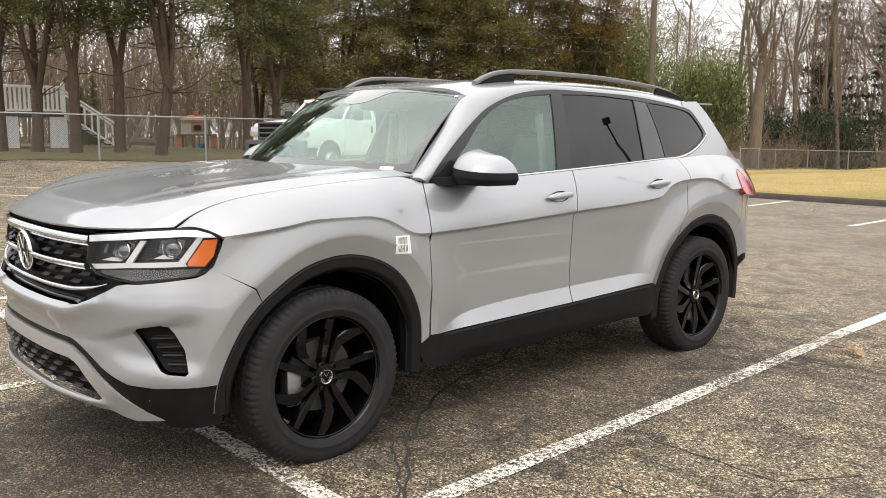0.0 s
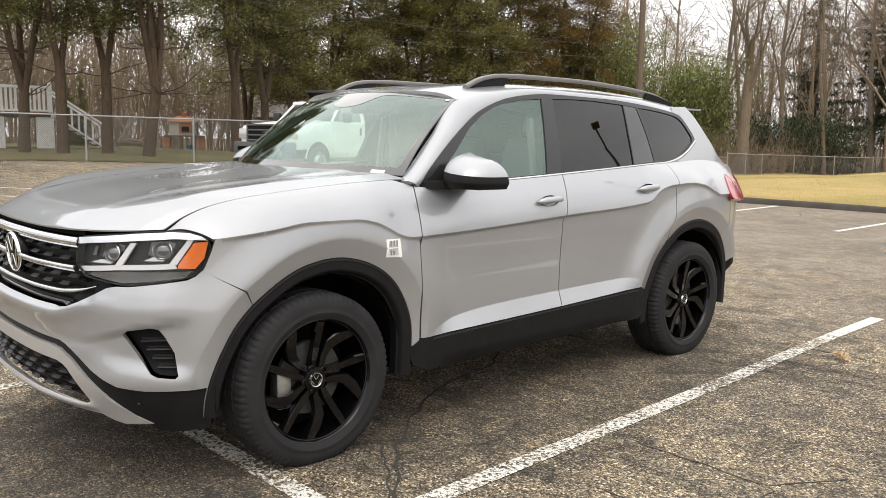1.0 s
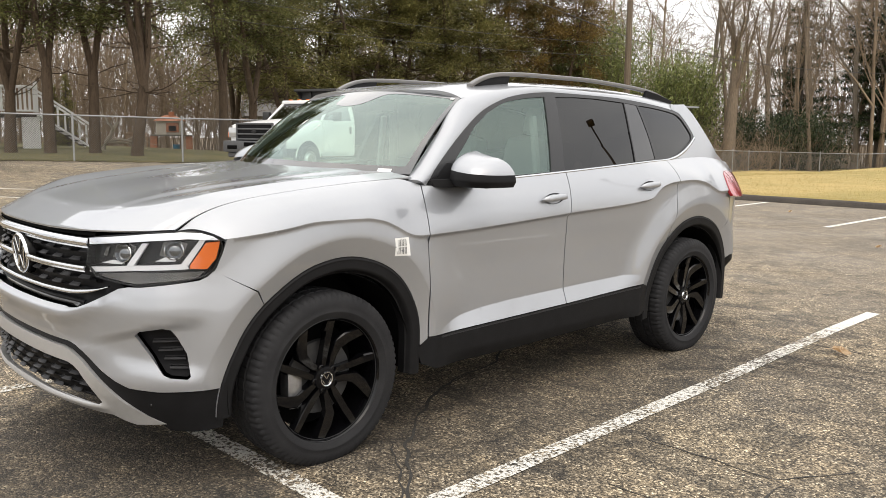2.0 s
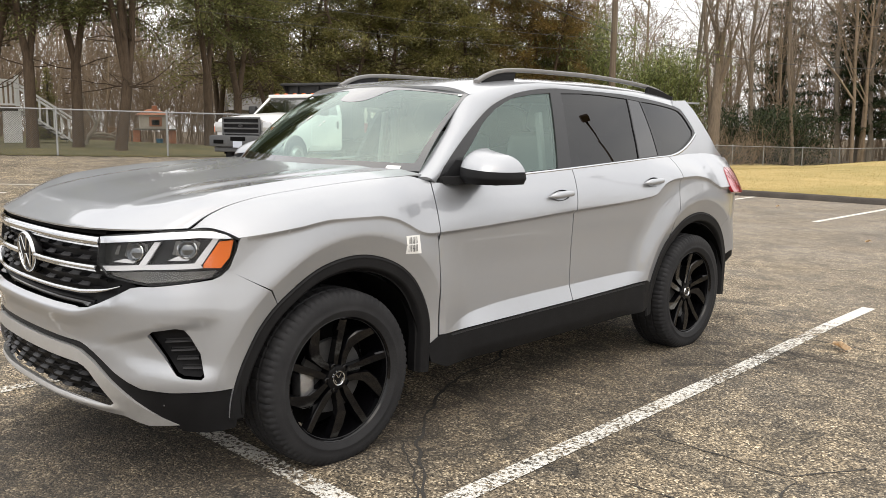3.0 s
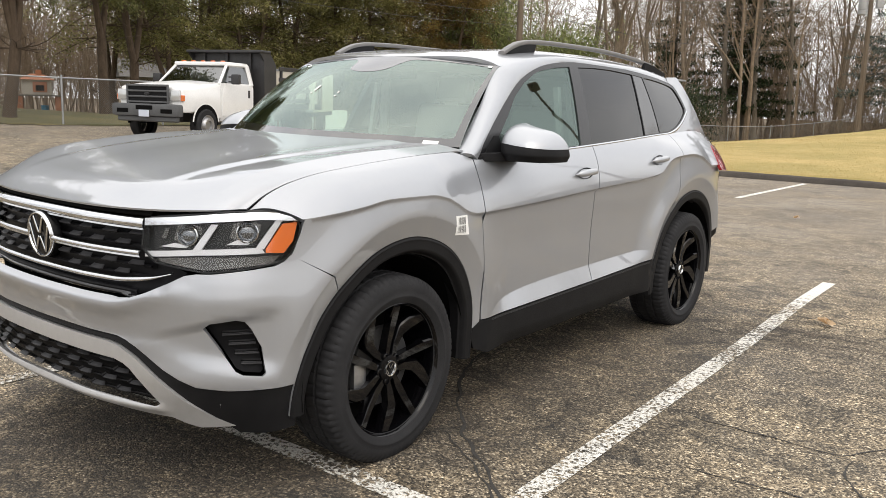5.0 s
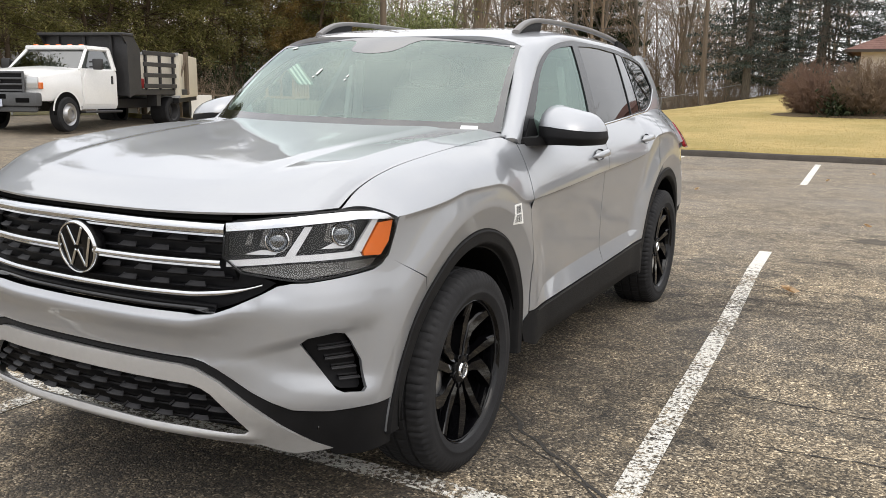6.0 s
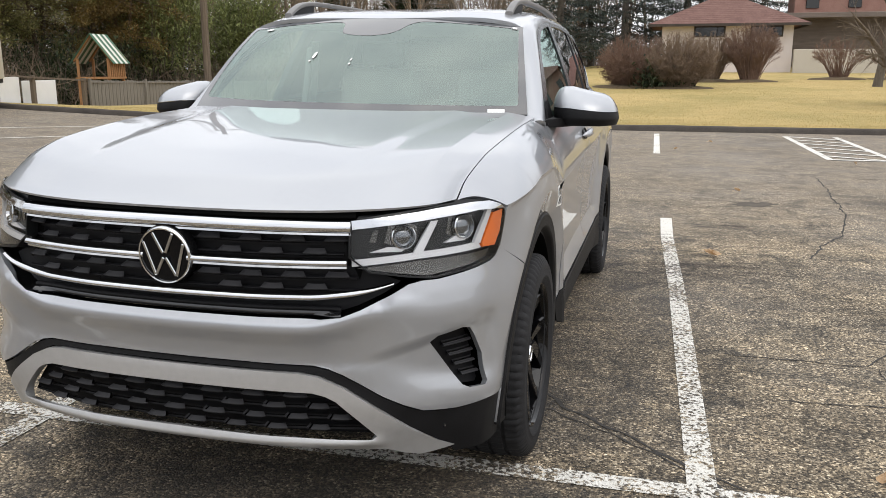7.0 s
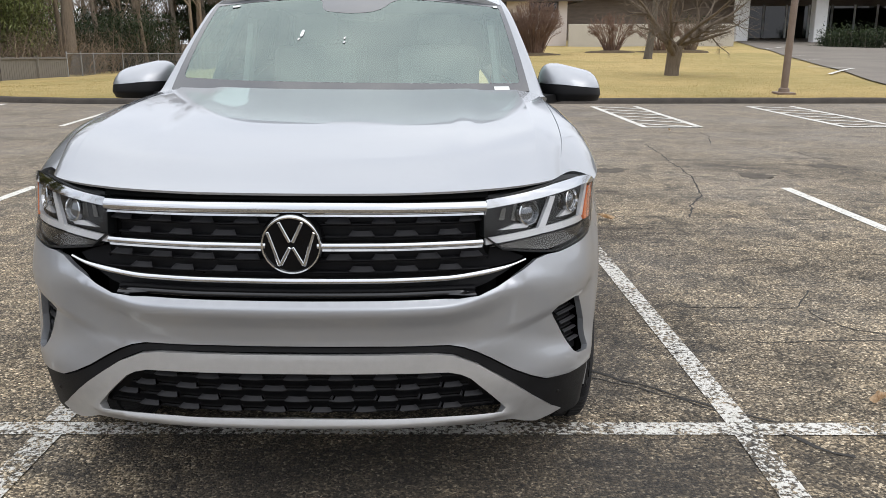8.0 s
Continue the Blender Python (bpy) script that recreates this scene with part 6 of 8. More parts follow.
def hall():
    """The long building with the porch at the top of the driveway."""
    h = empty("long_hall")
    z0 = gh(20, 56) - .1
    bm = bmesh.new()
    box(bm, 13.4, 57.0, z0 + 1.3, 12.5, 6, 3.4)
    box(bm, 32.5, 60.0, z0 + 1.3, 26.0, 6, 3.4)
    boards = mottled("grey_brown_cladding", (.115, .092, .076), (.20, .165, .14), 1.2, .85, .3, 30, .01, stretch=(1, 1, 5))
    wall = part("wall", bm, boards, h)
    bm = bmesh.new()
    box(bm, 11.4, 44.5, z0 + .35, 9.0, .3, 1.5, .02)
    part("garden_wall", bm, STUCCO, h, "pale beige garden wall")
    bm = bmesh.new()
    box(bm, 13.4, 56.4, z0 + 3.15, 13.8, 8.0, .30, .02)
    box(bm, 30.5, 55.0, z0 + 3.45, 26.0, 15.0, .55, .03)
    part("flat_roof", bm, boards, h, "dark flat roof slab")
    bm = bmesh.new()
    box(bm, 13.0, 62.0, z0 + 4.6, 9.0, 4, 3.6)
    up = part("upper_wall", bm, BRICKPINK, h, "pink brick upper storey")
    for x in (9.6, 12.2, 15.2):
        bm = bmesh.new()
        box(bm, x, 59.96, z0 + 4.7, .8, .1, 1.5, .02)
        part("window", bm, WINDOWDARK, up)
    bm = bmesh.new()
    hip_roof(bm, 8.5, 60, 17.5, 64, z0 + 6.3, 1.5, .6)
    part("upper_roof", bm, ROOF_RED, h)
    for x, y in ((18.6, 51.6), (22.7, 49.9), (27.5, 48.5), (33.5, 48.5)):
        bm = bmesh.new()
        box(bm, x, y, z0 + 1.55, .75, .75, 3.3, .03)
        part("column", bm, WHITE, h, "white square porch column")
    for k, x in enumerate(np.arange(17.2, 30, 1.55)):
        bm = bmesh.new()
        box(bm, x, 56.96, z0 + 1.15, .14, .10, 2.7, .01)
        part("mullion", bm, WHITE if k % 3 else GALV, wall)
        bm = bmesh.new()
        box(bm, x + .78, 56.94, z0 + 1.15, 1.35, .04, 2.5)
        part("glass_door", bm, WINDOWDARK, wall)
    bm = bmesh.new()
    box(bm, 23.4, 58.5, z0 + 1.4, 13.0, 2.9, 3.0)
    part("lobby", bm, STUCCO, h)
    bm = bmesh.new()
    box(bm, 33.5, 52.0, z0 + 1.1, 10.0, .3, 2.6)
    side = part("side_wall", bm, STUCCO, h)
    for x in (30.2, 32.6, 35.2):
        bm = bmesh.new()
        box(bm, x, 51.80, z0 + 1.5, 1.2, .12, 1.5, .02)
        w = part("window", bm, WHITE, side)
        for dx in (-.29, .29):
            for dz in (-.36, .36):
                bm = bmesh.new()
                box(bm, x + dx, 51.735, z0 + 1.5 + dz, .5, .02, .64)
                part("pane", bm, WINDOWDARK, w)
    return tagged(h, "long dark building with white porch columns", "building")


hall()
thicket("clipped_hedge", 79, 12.6, 15.6, 47.6, 49.2, 1.3, 70, DARK_LEAF, .15, "clipped dark evergreen hedge by the driveway", .18, .0)
thicket("clipped_hedge", 80, 27.0, 31.5, 46.5, 47.8, 1.1, 70, DARK_LEAF, .15, "clipped evergreen bushes by the porch", .18, .0)


def deck():
    """The white raised deck of the neighbours' house, with its stairs."""
    d = empty("raised_deck")
    gx, gy = -30.6, 7.45
    z = gh(gx, gy)
    dirv = Vector((.18, .98, 0)).normalized()
    m = Matrix.Translation((gx, gy, z)) @ Matrix.Rotation(math.atan2(dirv.y, dirv.x), 4, "Z")
    bm = bmesh.new()
    box(bm, -2.4, 1.6, 1.28, 8.0, 3.2, .16, .01, m)
    part("platform", bm, DARKWOOD, d)
    for x in (-6.2, -4.2, -2.2, -.3, 1.4):
        bm = bmesh.new()
        box(bm, x, .15, .55, .62 if x > -3 else .25, .22, 1.5, .01, m)
        part("pier", bm, WHITE, d)
    n = 0
    for x in np.arange(-6.3, 1.61, .16):
        bm = bmesh.new()
        box(bm, x, .02, 1.86, .09, .03, .86, .004, m)
        part("baluster", bm, WHITE, d)
    for z1, w in ((1.44, .07), (2.32, .10)):
        bm = bmesh.new()
        box(bm, -2.4, .02, z1, 8.0, .07, w, .008, m)
        part("rail", bm, WHITE, d)
    for x in (-6.3, -3.6, -1.0, 1.6):
        bm = bmesh.new()
        box(bm, x, .02, 1.95, .14, .14, 1.15, .012, m)
        part("newel", bm, WHITE, d)
    for k in range(7):
        bm = bmesh.new()
        box(bm, 1.85 + k * .25, .6, 1.22 - k * .18, .28, 1.1, .05, .006, m)
        part("tread", bm, DARKWOOD, d)
        for yy in (.05,):
            bm = bmesh.new()
            box(bm, 1.85 + k * .25, yy, 1.62 - k * .18, .07, .05, .78, .006, m)
            part("baluster", bm, WHITE, d)
    bm = bmesh.new()
    for yy in (.05, 1.15):
        for dz in (0.06, .95):
            tube(bm, [m @ Vector((1.65, yy, 1.30 + dz - .06)), m @ Vector((3.5, yy, .0 + dz))], .05, 4)
    part("stair_rail", bm, WHITE, d)
    return tagged(d, "white railed raised deck with stairs", "deck")


deck()


def oven():
    o = empty("brick_oven")
    x, y = -35.7, 16.95
    z = gh(x, y)
    m = Matrix.Translation((x, y, z)) @ Matrix.Rotation(radians(62), 4, "Z") @ Matrix.Scale(.84, 4)
    brick = mottled("orange_brick", (.30, .115, .06), (.46, .22, .13), 3, .9, .5, 30, .01)
    bm = bmesh.new()
    box(bm, 0, 0, 1.32, 1.5, 1.0, .85, .03, m)
    body = part("body", bm, STUCCO, o)
    bm = bmesh.new()
    v = [bm.verts.new(m @ Vector(p)) for p in ((-.9, -.65, 1.70), (.9, -.65, 1.70), (.9, .65, 1.70), (-.9, .65, 1.70), (-.3, 0, 2.02), (.3, 0, 2.02))]
    for q in ((0, 1, 5, 4), (1, 2, 5), (2, 3, 4, 5), (3, 0, 4), (3, 2, 1, 0)):
        bm.faces.new([v[i] for i in q])
    part("tile_roof", bm, brick, o)
    bm = bmesh.new()
    box(bm, .1, 0, 2.08, .3, .3, .3, .02, m)
    part("chimney", bm, brick, o)
    bm = bmesh.new()
    box(bm, .15, -.52, 1.32, .70, .08, .55, .02, m)
    mouth = part("arch_front", bm, brick, body)
    # flat dark plate painted as the shaded mouth
    bm = bmesh.new()
    box(bm, .15, -.565, 1.27, .42, .03, .30, .02, m)
    part("opening", bm, DARK, mouth)
    bm = bmesh.new()
    box(bm, .1, -.1, .87, 2.3, 1.3, .08, .015, m)
    part("worktop", bm, GREYWOOD, o)
    for px in (-.9, 1.05):
        bm = bmesh.new()
        box(bm, px, -.1, .42, .38, 1.1, .86, .02, m)
        part("pier", bm, brick, o)
    bm = bmesh.new()
    spin(bm, [(.0, .01), (.0, .17), (.36, .2), (.36, .01)], "z", 18)
    bm.transform(m @ Matrix.Translation((.35, -.75, 0)))
    tagged(part("blue_barrel", bm, mat("blue_plastic", (.02, .13, .22), .45)), "small blue plastic tub by the oven", "tub")
    bm = bmesh.new()
    for k in range(4):
        box(bm, -1.8, -.05 - .2 * k, .75 + .08 * k, 1.3, .16, .05, .006, m)
    for px in (-2.35, -1.25):
        box(bm, px, -.3, .36, .07, .6, .72, .006, m)
    tagged(part("garden_bench", bm, mottled("tan_wood", (.25, .15, .08), (.36, .24, .15), 3, .8, .3, 40)), "tan wooden slatted garden bench", "bench")
    return tagged(o, "outdoor brick pizza oven with tiled roof", "oven")


oven()


def far_house(x, y, turn, w, dpt, hgt, wall_m, roof_m, label):
    h = empty("neighbour_house")
    m = Matrix.Translation((x, y, gh(x, y))) @ Matrix.Rotation(turn, 4, "Z")
    bm = bmesh.new()
    box(bm, 0, 0, hgt / 2, w, dpt, hgt, 0, m)
    wl = part("wall", bm, wall_m, h)
    bm = bmesh.new()
    v = [bm.verts.new(m @ Vector(p)) for p in ((-w / 2 - .4, -dpt / 2 - .4, hgt), (w / 2 + .4, -dpt / 2 - .4, hgt), (w / 2 + .4, dpt / 2 + .4, hgt), (-w / 2 - .4, dpt / 2 + .4, hgt), (-w / 2 - .4, 0, hgt + 1.0), (w / 2 + .4, 0, hgt + 1.0))]
    for q in ((0, 1, 5, 4), (2, 3, 4, 5), (1, 2, 5), (3, 0, 4), (3, 2, 1, 0)):
        bm.faces.new([v[i] for i in q])
    part("roof", bm, roof_m, h)
    for k in (-.25, .25):
        bm = bmesh.new()
        box(bm, k * w, -dpt / 2 - .03, hgt * .55, 1.1, .06, 1.3, .01, m)
        part("window", bm, WINDOWDARK, wl)
    return tagged(h, label, "house")


far_house(-37.7, 27.8, radians(62), 9, 6, 2.5, STUCCO, ROOF_GREY, "low pale house with grey shingle roof")


def playset():
    p = empty("play_set")
    x, y = -20.9, 26.6
    m = Matrix.Translation((x, y, gh(x, y))) @ Matrix.Rotation(radians(104), 4, "Z")
    cedar_wood = mottled("orange_cedar_wood", (.30, .14, .05), (.42, .22, .09), 2, .7, .3, 40)
    for sx in (-.7, .7):
        for sy in (-.6, .6):
            bm = bmesh.new()
            box(bm, sx, sy, .9, .09, .09, 1.9, .008, m)
            part("post", bm, cedar_wood, p)
        bm = bmesh.new()
        tube(bm, [m @ Vector((sx, -.75, 1.75)), m @ Vector((sx, 0, 2.75)), m @ Vector((sx, .75, 1.75))], .06, 4)
        part("rafter", bm, cedar_wood, p)
    bm = bmesh.new()
    box(bm, 0, 0, 1.1, 1.6, 1.4, .08, .008, m)
    part("platform", bm, cedar_wood, p)
    for k in range(9):
        bm = bmesh.new()
        box(bm, -.72 + k * .18, -.66, 1.45, .10, .03, .62, .004, m)
        part("slat", bm, cedar_wood, p)
    green, white = mat("green_canvas", (.06, .14, .085), .8), mat("white_canvas", (.66, .66, .60), .8)
    for k in range(7):
        for sg in (1, -1):
            bm = bmesh.new()
            x0, x1 = -.84 + k * .24, -.60 + k * .24
            v = [bm.verts.new(m @ Vector(q)) for q in ((x0, 0, 2.80), (x1, 0, 2.80), (x1, sg * .86, 1.68), (x0, sg * .86, 1.68), (x0, 0, 2.77), (x1, 0, 2.77), (x1, sg * .86, 1.65), (x0, sg * .86, 1.65))]
            for q in ((0, 1, 2, 3), (7, 6, 5, 4), (3, 2, 6, 7), (0, 3, 7, 4), (1, 5, 6, 2)):
                bm.faces.new([v[i] for i in q])
            part("canopy_stripe", bm, (green, white)[k % 2], p)
    return tagged(p, "wooden play set with striped canopy", "play set")


playset()


# ---- leaves on the asphalt ----
def dead_leaf(x, y, turn, size, label):
    bm = bmesh.new()
    edge = []
    for k in range(28):
        a = 2 * math.pi * k / 28
        r = size * (.75 + .25 * math.cos(5 * a) * (1 if k % 2 else .7)) * (1.0 if abs(math.cos(a)) > .4 else .62)
        edge.append(bm.verts.new((r * math.cos(a), r * .62 * math.sin(a), .010 + .035 * (math.sin(a) ** 2) + .03 * (math.cos(a) > .6) * math.cos(a))))
    c = bm.verts.new((0, 0, .012))
    for k in range(28):
        bm.faces.new((c, edge[k], edge[(k + 1) % 28]))
    r = bmesh.ops.solidify(bm, geom=list(bm.faces), thickness=.0015)
    tube(bm, [(size * .7, 0, .014), (size * 1.1, .01, .02), (size * 1.45, .03, .008)], .0022, 5)
    ob = part("dead_leaf", bm, mottled("dry_oak_leaf", (.56, .40, .24), (.74, .58, .40), 25, .8, .4, 200, .002))
    ob.matrix_basis = Matrix.Translation((x, y, .006)) @ Matrix.Rotation(turn, 4, "Z")
    return tagged(ob, label, "leaf")


dead_leaf(1.755, 3.62, 2.6, .085, "curled pale brown oak leaf on asphalt")
dead_leaf(2.24, -.02, .6, .05, "small dry brown leaf on asphalt")
rl = random.Random(9)
for _ in range(12):
    dead_leaf(rl.uniform(-8, 9), rl.uniform(6, 15.6), rl.uniform(0, 6), rl.uniform(.03, .05), "small dry brown leaf on asphalt")


# ---- the grey sport utility car ----
def build_suv():
    car = empty("suv_car")
    tagged(car, "silver three-row SUV with black wheels parked across stall lines", "car")
    Sy, Sx = s_y, s_x

    def arch(yw, a0, a1, k=1.0, n=40):
        a = np.radians(np.linspace(a0, a1, n))
        r = ARCH(a) * k
        return np.stack([Sy(yw + r * np.cos(a)), .365 - r * np.sin(a)], 1)

    def crease(y0, y1, dz=0.0, n=50):
        y = np.linspace(y0, y1, n)
        return np.stack([Sy(y), CREASE(y) + dz], 1)

    def rows(y0, y1, wheel=None):
        """Extra points that follow the crease, the ledge and the brow of an arch."""
        y = np.linspace(y0, y1, max(12, int((y1 - y0) / .02)))
        out = [np.stack([Sy(y), CREASE(y) - d], 1) for d in (.006, .012, .018, .026, .036)]
        ye = y[(y > .63) & (y < 2.42)]
        if len(ye):
            out += [np.stack([Sy(ye), STRIP(ye) + d], 1) for d in (-.004, .003)]
        if wheel is not None:
            out += [arch(wheel, 5, -195, BROW + d, 110) for d in (-.03, -.010, .002, .016, .04)]
        return np.concatenate(out)

    def line(*pts):
        return np.array(pts, float)

    # bonnet
    body = Skin()
    side_u = np.concatenate([np.linspace(0, RIDGE - .012, 36), [RIDGE - .005, RIDGE + .005], np.linspace(RIDGE + .014, 1, 8)])
    grid(body, hood, np.concatenate([-side_u[::-1], side_u[1:]]), np.concatenate([np.linspace(.0, .1, 9), np.linspace(.12, 1, 45)]), .007)
    part("bonnet", body, PAINT, car)

    # front wings
    w = Skin()
    a = arch(0, -8, -129.4, 1.0)
    trim(w, skin, np.concatenate([crease(-.452, .578), line((Sy(.578), .47), (Sy(.578), .42)), a, line((Sy(-.354) + .003, .812), (1.150, .905), (1.160, .92), (1.188, .98), (1.205, 1.03))]), extra=rows(-.44, .57, 0))
    grid(w, shoulder, np.linspace(0, 1, 60), np.linspace(0, 1, 24), .02, lambda u, v: (-.480 - .148 * v + u * (.578 + .028 * v * v + .480 + .148 * v), v * .985))
    fenders = pair("front_wing", w, PAINT, car)

    # doors
    d = Skin()
    trim(d, skin, np.concatenate([crease(.583, 1.652), line((Sy(1.646), .498), (Sy(.586), .474))]), extra=rows(.59, 1.64, 0))
    grid(d, shoulder, np.linspace(0, 1, 50), np.linspace(0, 1, 18), .015, lambda u, v: (.583 + .03 * v * v + u * (1.652 + .05 * v - .583 - .03 * v * v), v))
    front_doors = pair("front_door", d, PAINT, car)
    d = Skin()
    a = arch(2.98, -168, -125, 1.0, 20)
    trim(d, skin, np.concatenate([crease(1.658, 2.795), line((Sy(2.775), .95), (Sy(2.715), .865)), a[::-1], line((Sy(2.42), .522), (Sy(1.652), .498))]), extra=rows(1.66, 2.79, 2.98))
    grid(d, shoulder, np.linspace(0, 1, 50), np.linspace(0, 1, 18), .015, lambda u, v: (1.658 + .05 * v + u * (2.795 + .03 * v - 1.658 - .05 * v), v))
    rear_doors = pair("rear_door", d, PAINT, car)

    # rear quarters, with the pillar behind the last window
    d = Skin()
    a = arch(2.98, -122, -46, 1.0)
    seam = line((Sy(3.53), .965), (5.151, .869), (5.116, .818), (5.069, .783))
    trim(d, skin, np.concatenate([crease(2.80, 3.53), seam, a[::-1], line((Sy(2.722), .87), (Sy(2.78), .95))]), extra=rows(2.81, 3.53, 2.98))
    grid(d, shoulder, np.linspace(2.80, 3.90, 44), np.linspace(0, 1, 18), .015, lambda u, v: (u + .03 * v * (u < 2.9), v))
    trim(d, glasshouse, line((2.86, 1.292), (2.96, 1.305), (3.08, 1.334), (3.22, 1.385), (3.324, 1.436), (3.28, 1.51), (3.20, 1.602), (3.10, 1.628), (3.12, 1.66), (3.325, 1.668), (3.404, 1.603), (3.514, 1.478), (3.669, 1.325), (3.88, 1.232), (3.3, 1.302)), step=.03)
    pair("rear_quarter", d, PAINT, car)
    b = Skin()
    trim(b, skin, np.concatenate([line((Sy(3.538), 1.062), (S_END, 1.04), (S_END, .63), (Sy(3.85), .625), (5.235, .600)), arch(2.98, -22, -45, 1.0, 10), seam[::-1] + (.006, .003)]), step=.05)
    pair("rear_bumper", b, PAINT, car)
    b = Skin()
    trim(b, lambda s, z: skin(s, z, -.006 - .76 * np.clip(.56 - z, 0, 1)), np.concatenate([line((5.235, .594), (Sy(3.85), .619), (S_END, .622), (S_END, .30), (Sy(3.46), .28)), arch(2.98, 6, -21, 1.0, 10)]), step=.05)
    pair("rear_valance", b, TRIM, car)
    b = Skin()
    gate_y = pchip([.98, 1.2, 1.232, 1.325, 1.478, 1.603, 1.70], [4.00, 3.93, 3.88, 3.669, 3.514, 3.404, 3.30])

    def gate(u, z, out=0.0):
        y = gate_y(z)
        half = np.where(z > 1.232, glasshouse(y, np.maximum(z, 1.232))[..., 0], glasshouse(3.88, 1.232)[0]) - .003
        return np.stack([u * half, y + (.05 + out) * (1 - u ** 4), z + 0 * u], -1)
    grid(b, gate, np.linspace(-1, 1, 24), np.linspace(.98, 1.66, 24), .02)
    part("tailgate", b, PAINT, car)

    # roof, rails along its edge, and the dark roof glass
    r = Skin()
    trim(r, roof, line((-1, .995), (1, .995), (1, 3.36), (-1, 3.36)), [line((-.72, 1.52), (.72, 1.52), (.72, 2.75), (-.72, 2.75))], .05, .02)
    part("roof", r, PAINT, car)
    r = Skin()
    trim(r, lambda u, y: roof(u, y, -.004), rounded(line((-.71, 1.528), (.71, 1.528), (.71, 2.742), (-.71, 2.742)), 2), step=.06)
    part("roof_glass", r, GLOSS, car, "black panoramic roof glass")

    # pillars beside the windscreen and the strip above the doors
    outer = [(.848, .560, 1.226), (.810, .602, 1.247), (.754, .826, 1.444), (.704, 1.035, 1.626), (.700, 1.3, 1.684), (.692, 1.74, 1.718), (.678, 2.6, 1.704), (.648, 3.1, 1.668), (.615, 3.5, 1.622)]
    t0 = [0, .05, .15, .26, .37, .53, .76, .9, 1]
    oc = [pchip(t0, [p[k] for p in outer]) for k in range(3)]
    iy = pchip(t0, [.635, .665, .934, 1.192, 1.42, 1.77, 2.6, 3.0, 3.24])
    iz = pchip(t0, [1.198, 1.225, 1.436, 1.586, 1.653, 1.688, 1.667, 1.631, 1.575])

    def pillar(t, v, out=0.0):
        t, v = np.asarray(t, float), np.asarray(v, float)
        o = np.stack([c(t) for c in oc], -1)
        i = glasshouse(iy(t), iz(t))
        q = o + (i - o) * v[..., None]
        bow = (.016 * (1 - sm(t, .2, .4)) + .006) * 4 * v * (1 - v)
        return q + np.stack([bow * .8, -bow * .3, bow * .6], -1)
    r = Skin()
    grid(r, pillar, np.linspace(0, 1, 90), np.linspace(0, 1, 10), .02)
    pair("roof_pillar", r, PAINT, car)

    # side windows: a gloss black frame, three panes, a chrome strip along the belt
    dlo = rounded(line((.660, 1.205), (.682, 1.247), (.798, 1.342), (.934, 1.441), (1.079, 1.534), (1.192, 1.590), (1.355, 1.643), (1.49, 1.669), (1.66, 1.687), (1.9, 1.697), (2.2, 1.694), (2.507, 1.678), (2.858, 1.651), (3.10, 1.624), (3.20, 1.600), (3.28, 1.507), (3.322, 1.437), (3.218, 1.386), (3.082, 1.335), (2.964, 1.306), (2.849, 1.292), (2.688, 1.287), (2.2, 1.266), (1.69, 1.243), (1.22, 1.223)), 1)
    g1 = line((.835, 1.215), (.83, 1.290), (.948, 1.388), (1.06, 1.487), (1.177, 1.556), (1.289, 1.602), (1.371, 1.626), (1.53, 1.650), (1.70, 1.662), (1.635, 1.45), (1.577, 1.243), (1.25, 1.230))
    g2 = line((1.700, 1.250), (1.745, 1.45), (1.80, 1.664), (2.0, 1.670), (2.2, 1.668), (2.495, 1.653), (2.458, 1.47), (2.440, 1.281))
    g3 = rounded(line((2.72, 1.300), (2.705, 1.302), (2.68, 1.48), (2.652, 1.630), (2.665, 1.640), (2.858, 1.628), (3.085, 1.604), (3.175, 1.580), (3.245, 1.500), (3.285, 1.436), (3.19, 1.388), (3.06, 1.338), (2.95, 1.314), (2.85, 1.303)), 1)
    g4 = line((2.452, 1.284), (2.470, 1.47), (2.507, 1.652), (2.638, 1.641), (2.668, 1.47), (2.693, 1.297))
    f = Skin()
    trim(f, lambda y, z: glasshouse(y, z, .002), dlo, [g1, g2, g3, g4], .03, .03)
    frames = pair("window_frame", f, FRAME, car, "black window surround")
    for g, m, nm, k in ((g1, GLASS_FRONT, front_doors, .03), (g2, GLASS_REAR, rear_doors, .03), (g3, GLASS_REAR, frames, .03)):  # g4 is the gloss cover on the pillar between
        f = Skin()
        trim(f, lambda y, z: glasshouse(y, z, -.004), g, step=k, depth=0)
        for o, q in zip(nm, (f, f.mirrored())):
            part("window_pane", q, m, o)
    f = Skin()
    trim(f, lambda y, z: glasshouse(y, z, -.001), g4, (), .03, .006)
    for o, q in zip(frames, (f, f.mirrored())):
        part("pillar_cover", q, GLOSS, o, "gloss black pillar cover")

    def bead(path, half, height, surf, out=0.0, n=60, prof=7):
        """A raised strip on a surface: path(t) gives the two parameters, half the half width in the second one."""
        def at(t, w):
            a, b = path(t)
            k = half(t) if callable(half) else half
            return surf(a, b + k * w, out + height * np.sqrt(np.clip(1 - w * w * .96, 0, 1)))
        sk = Skin()
        return grid(sk, at, np.linspace(0, 1, n), np.linspace(-1, 1, prof), .006)
    bx = pchip([0, .3, .55, .80, .92, 1], [.80, 1.4, 2.1, 2.75, 3.08, 3.318])
    low = pchip([.66, 1.22, 1.69, 2.2, 2.688, 2.849, 2.964, 3.082, 3.218, 3.322], [1.204, 1.223, 1.243, 1.266, 1.287, 1.292, 1.306, 1.335, 1.386, 1.437])
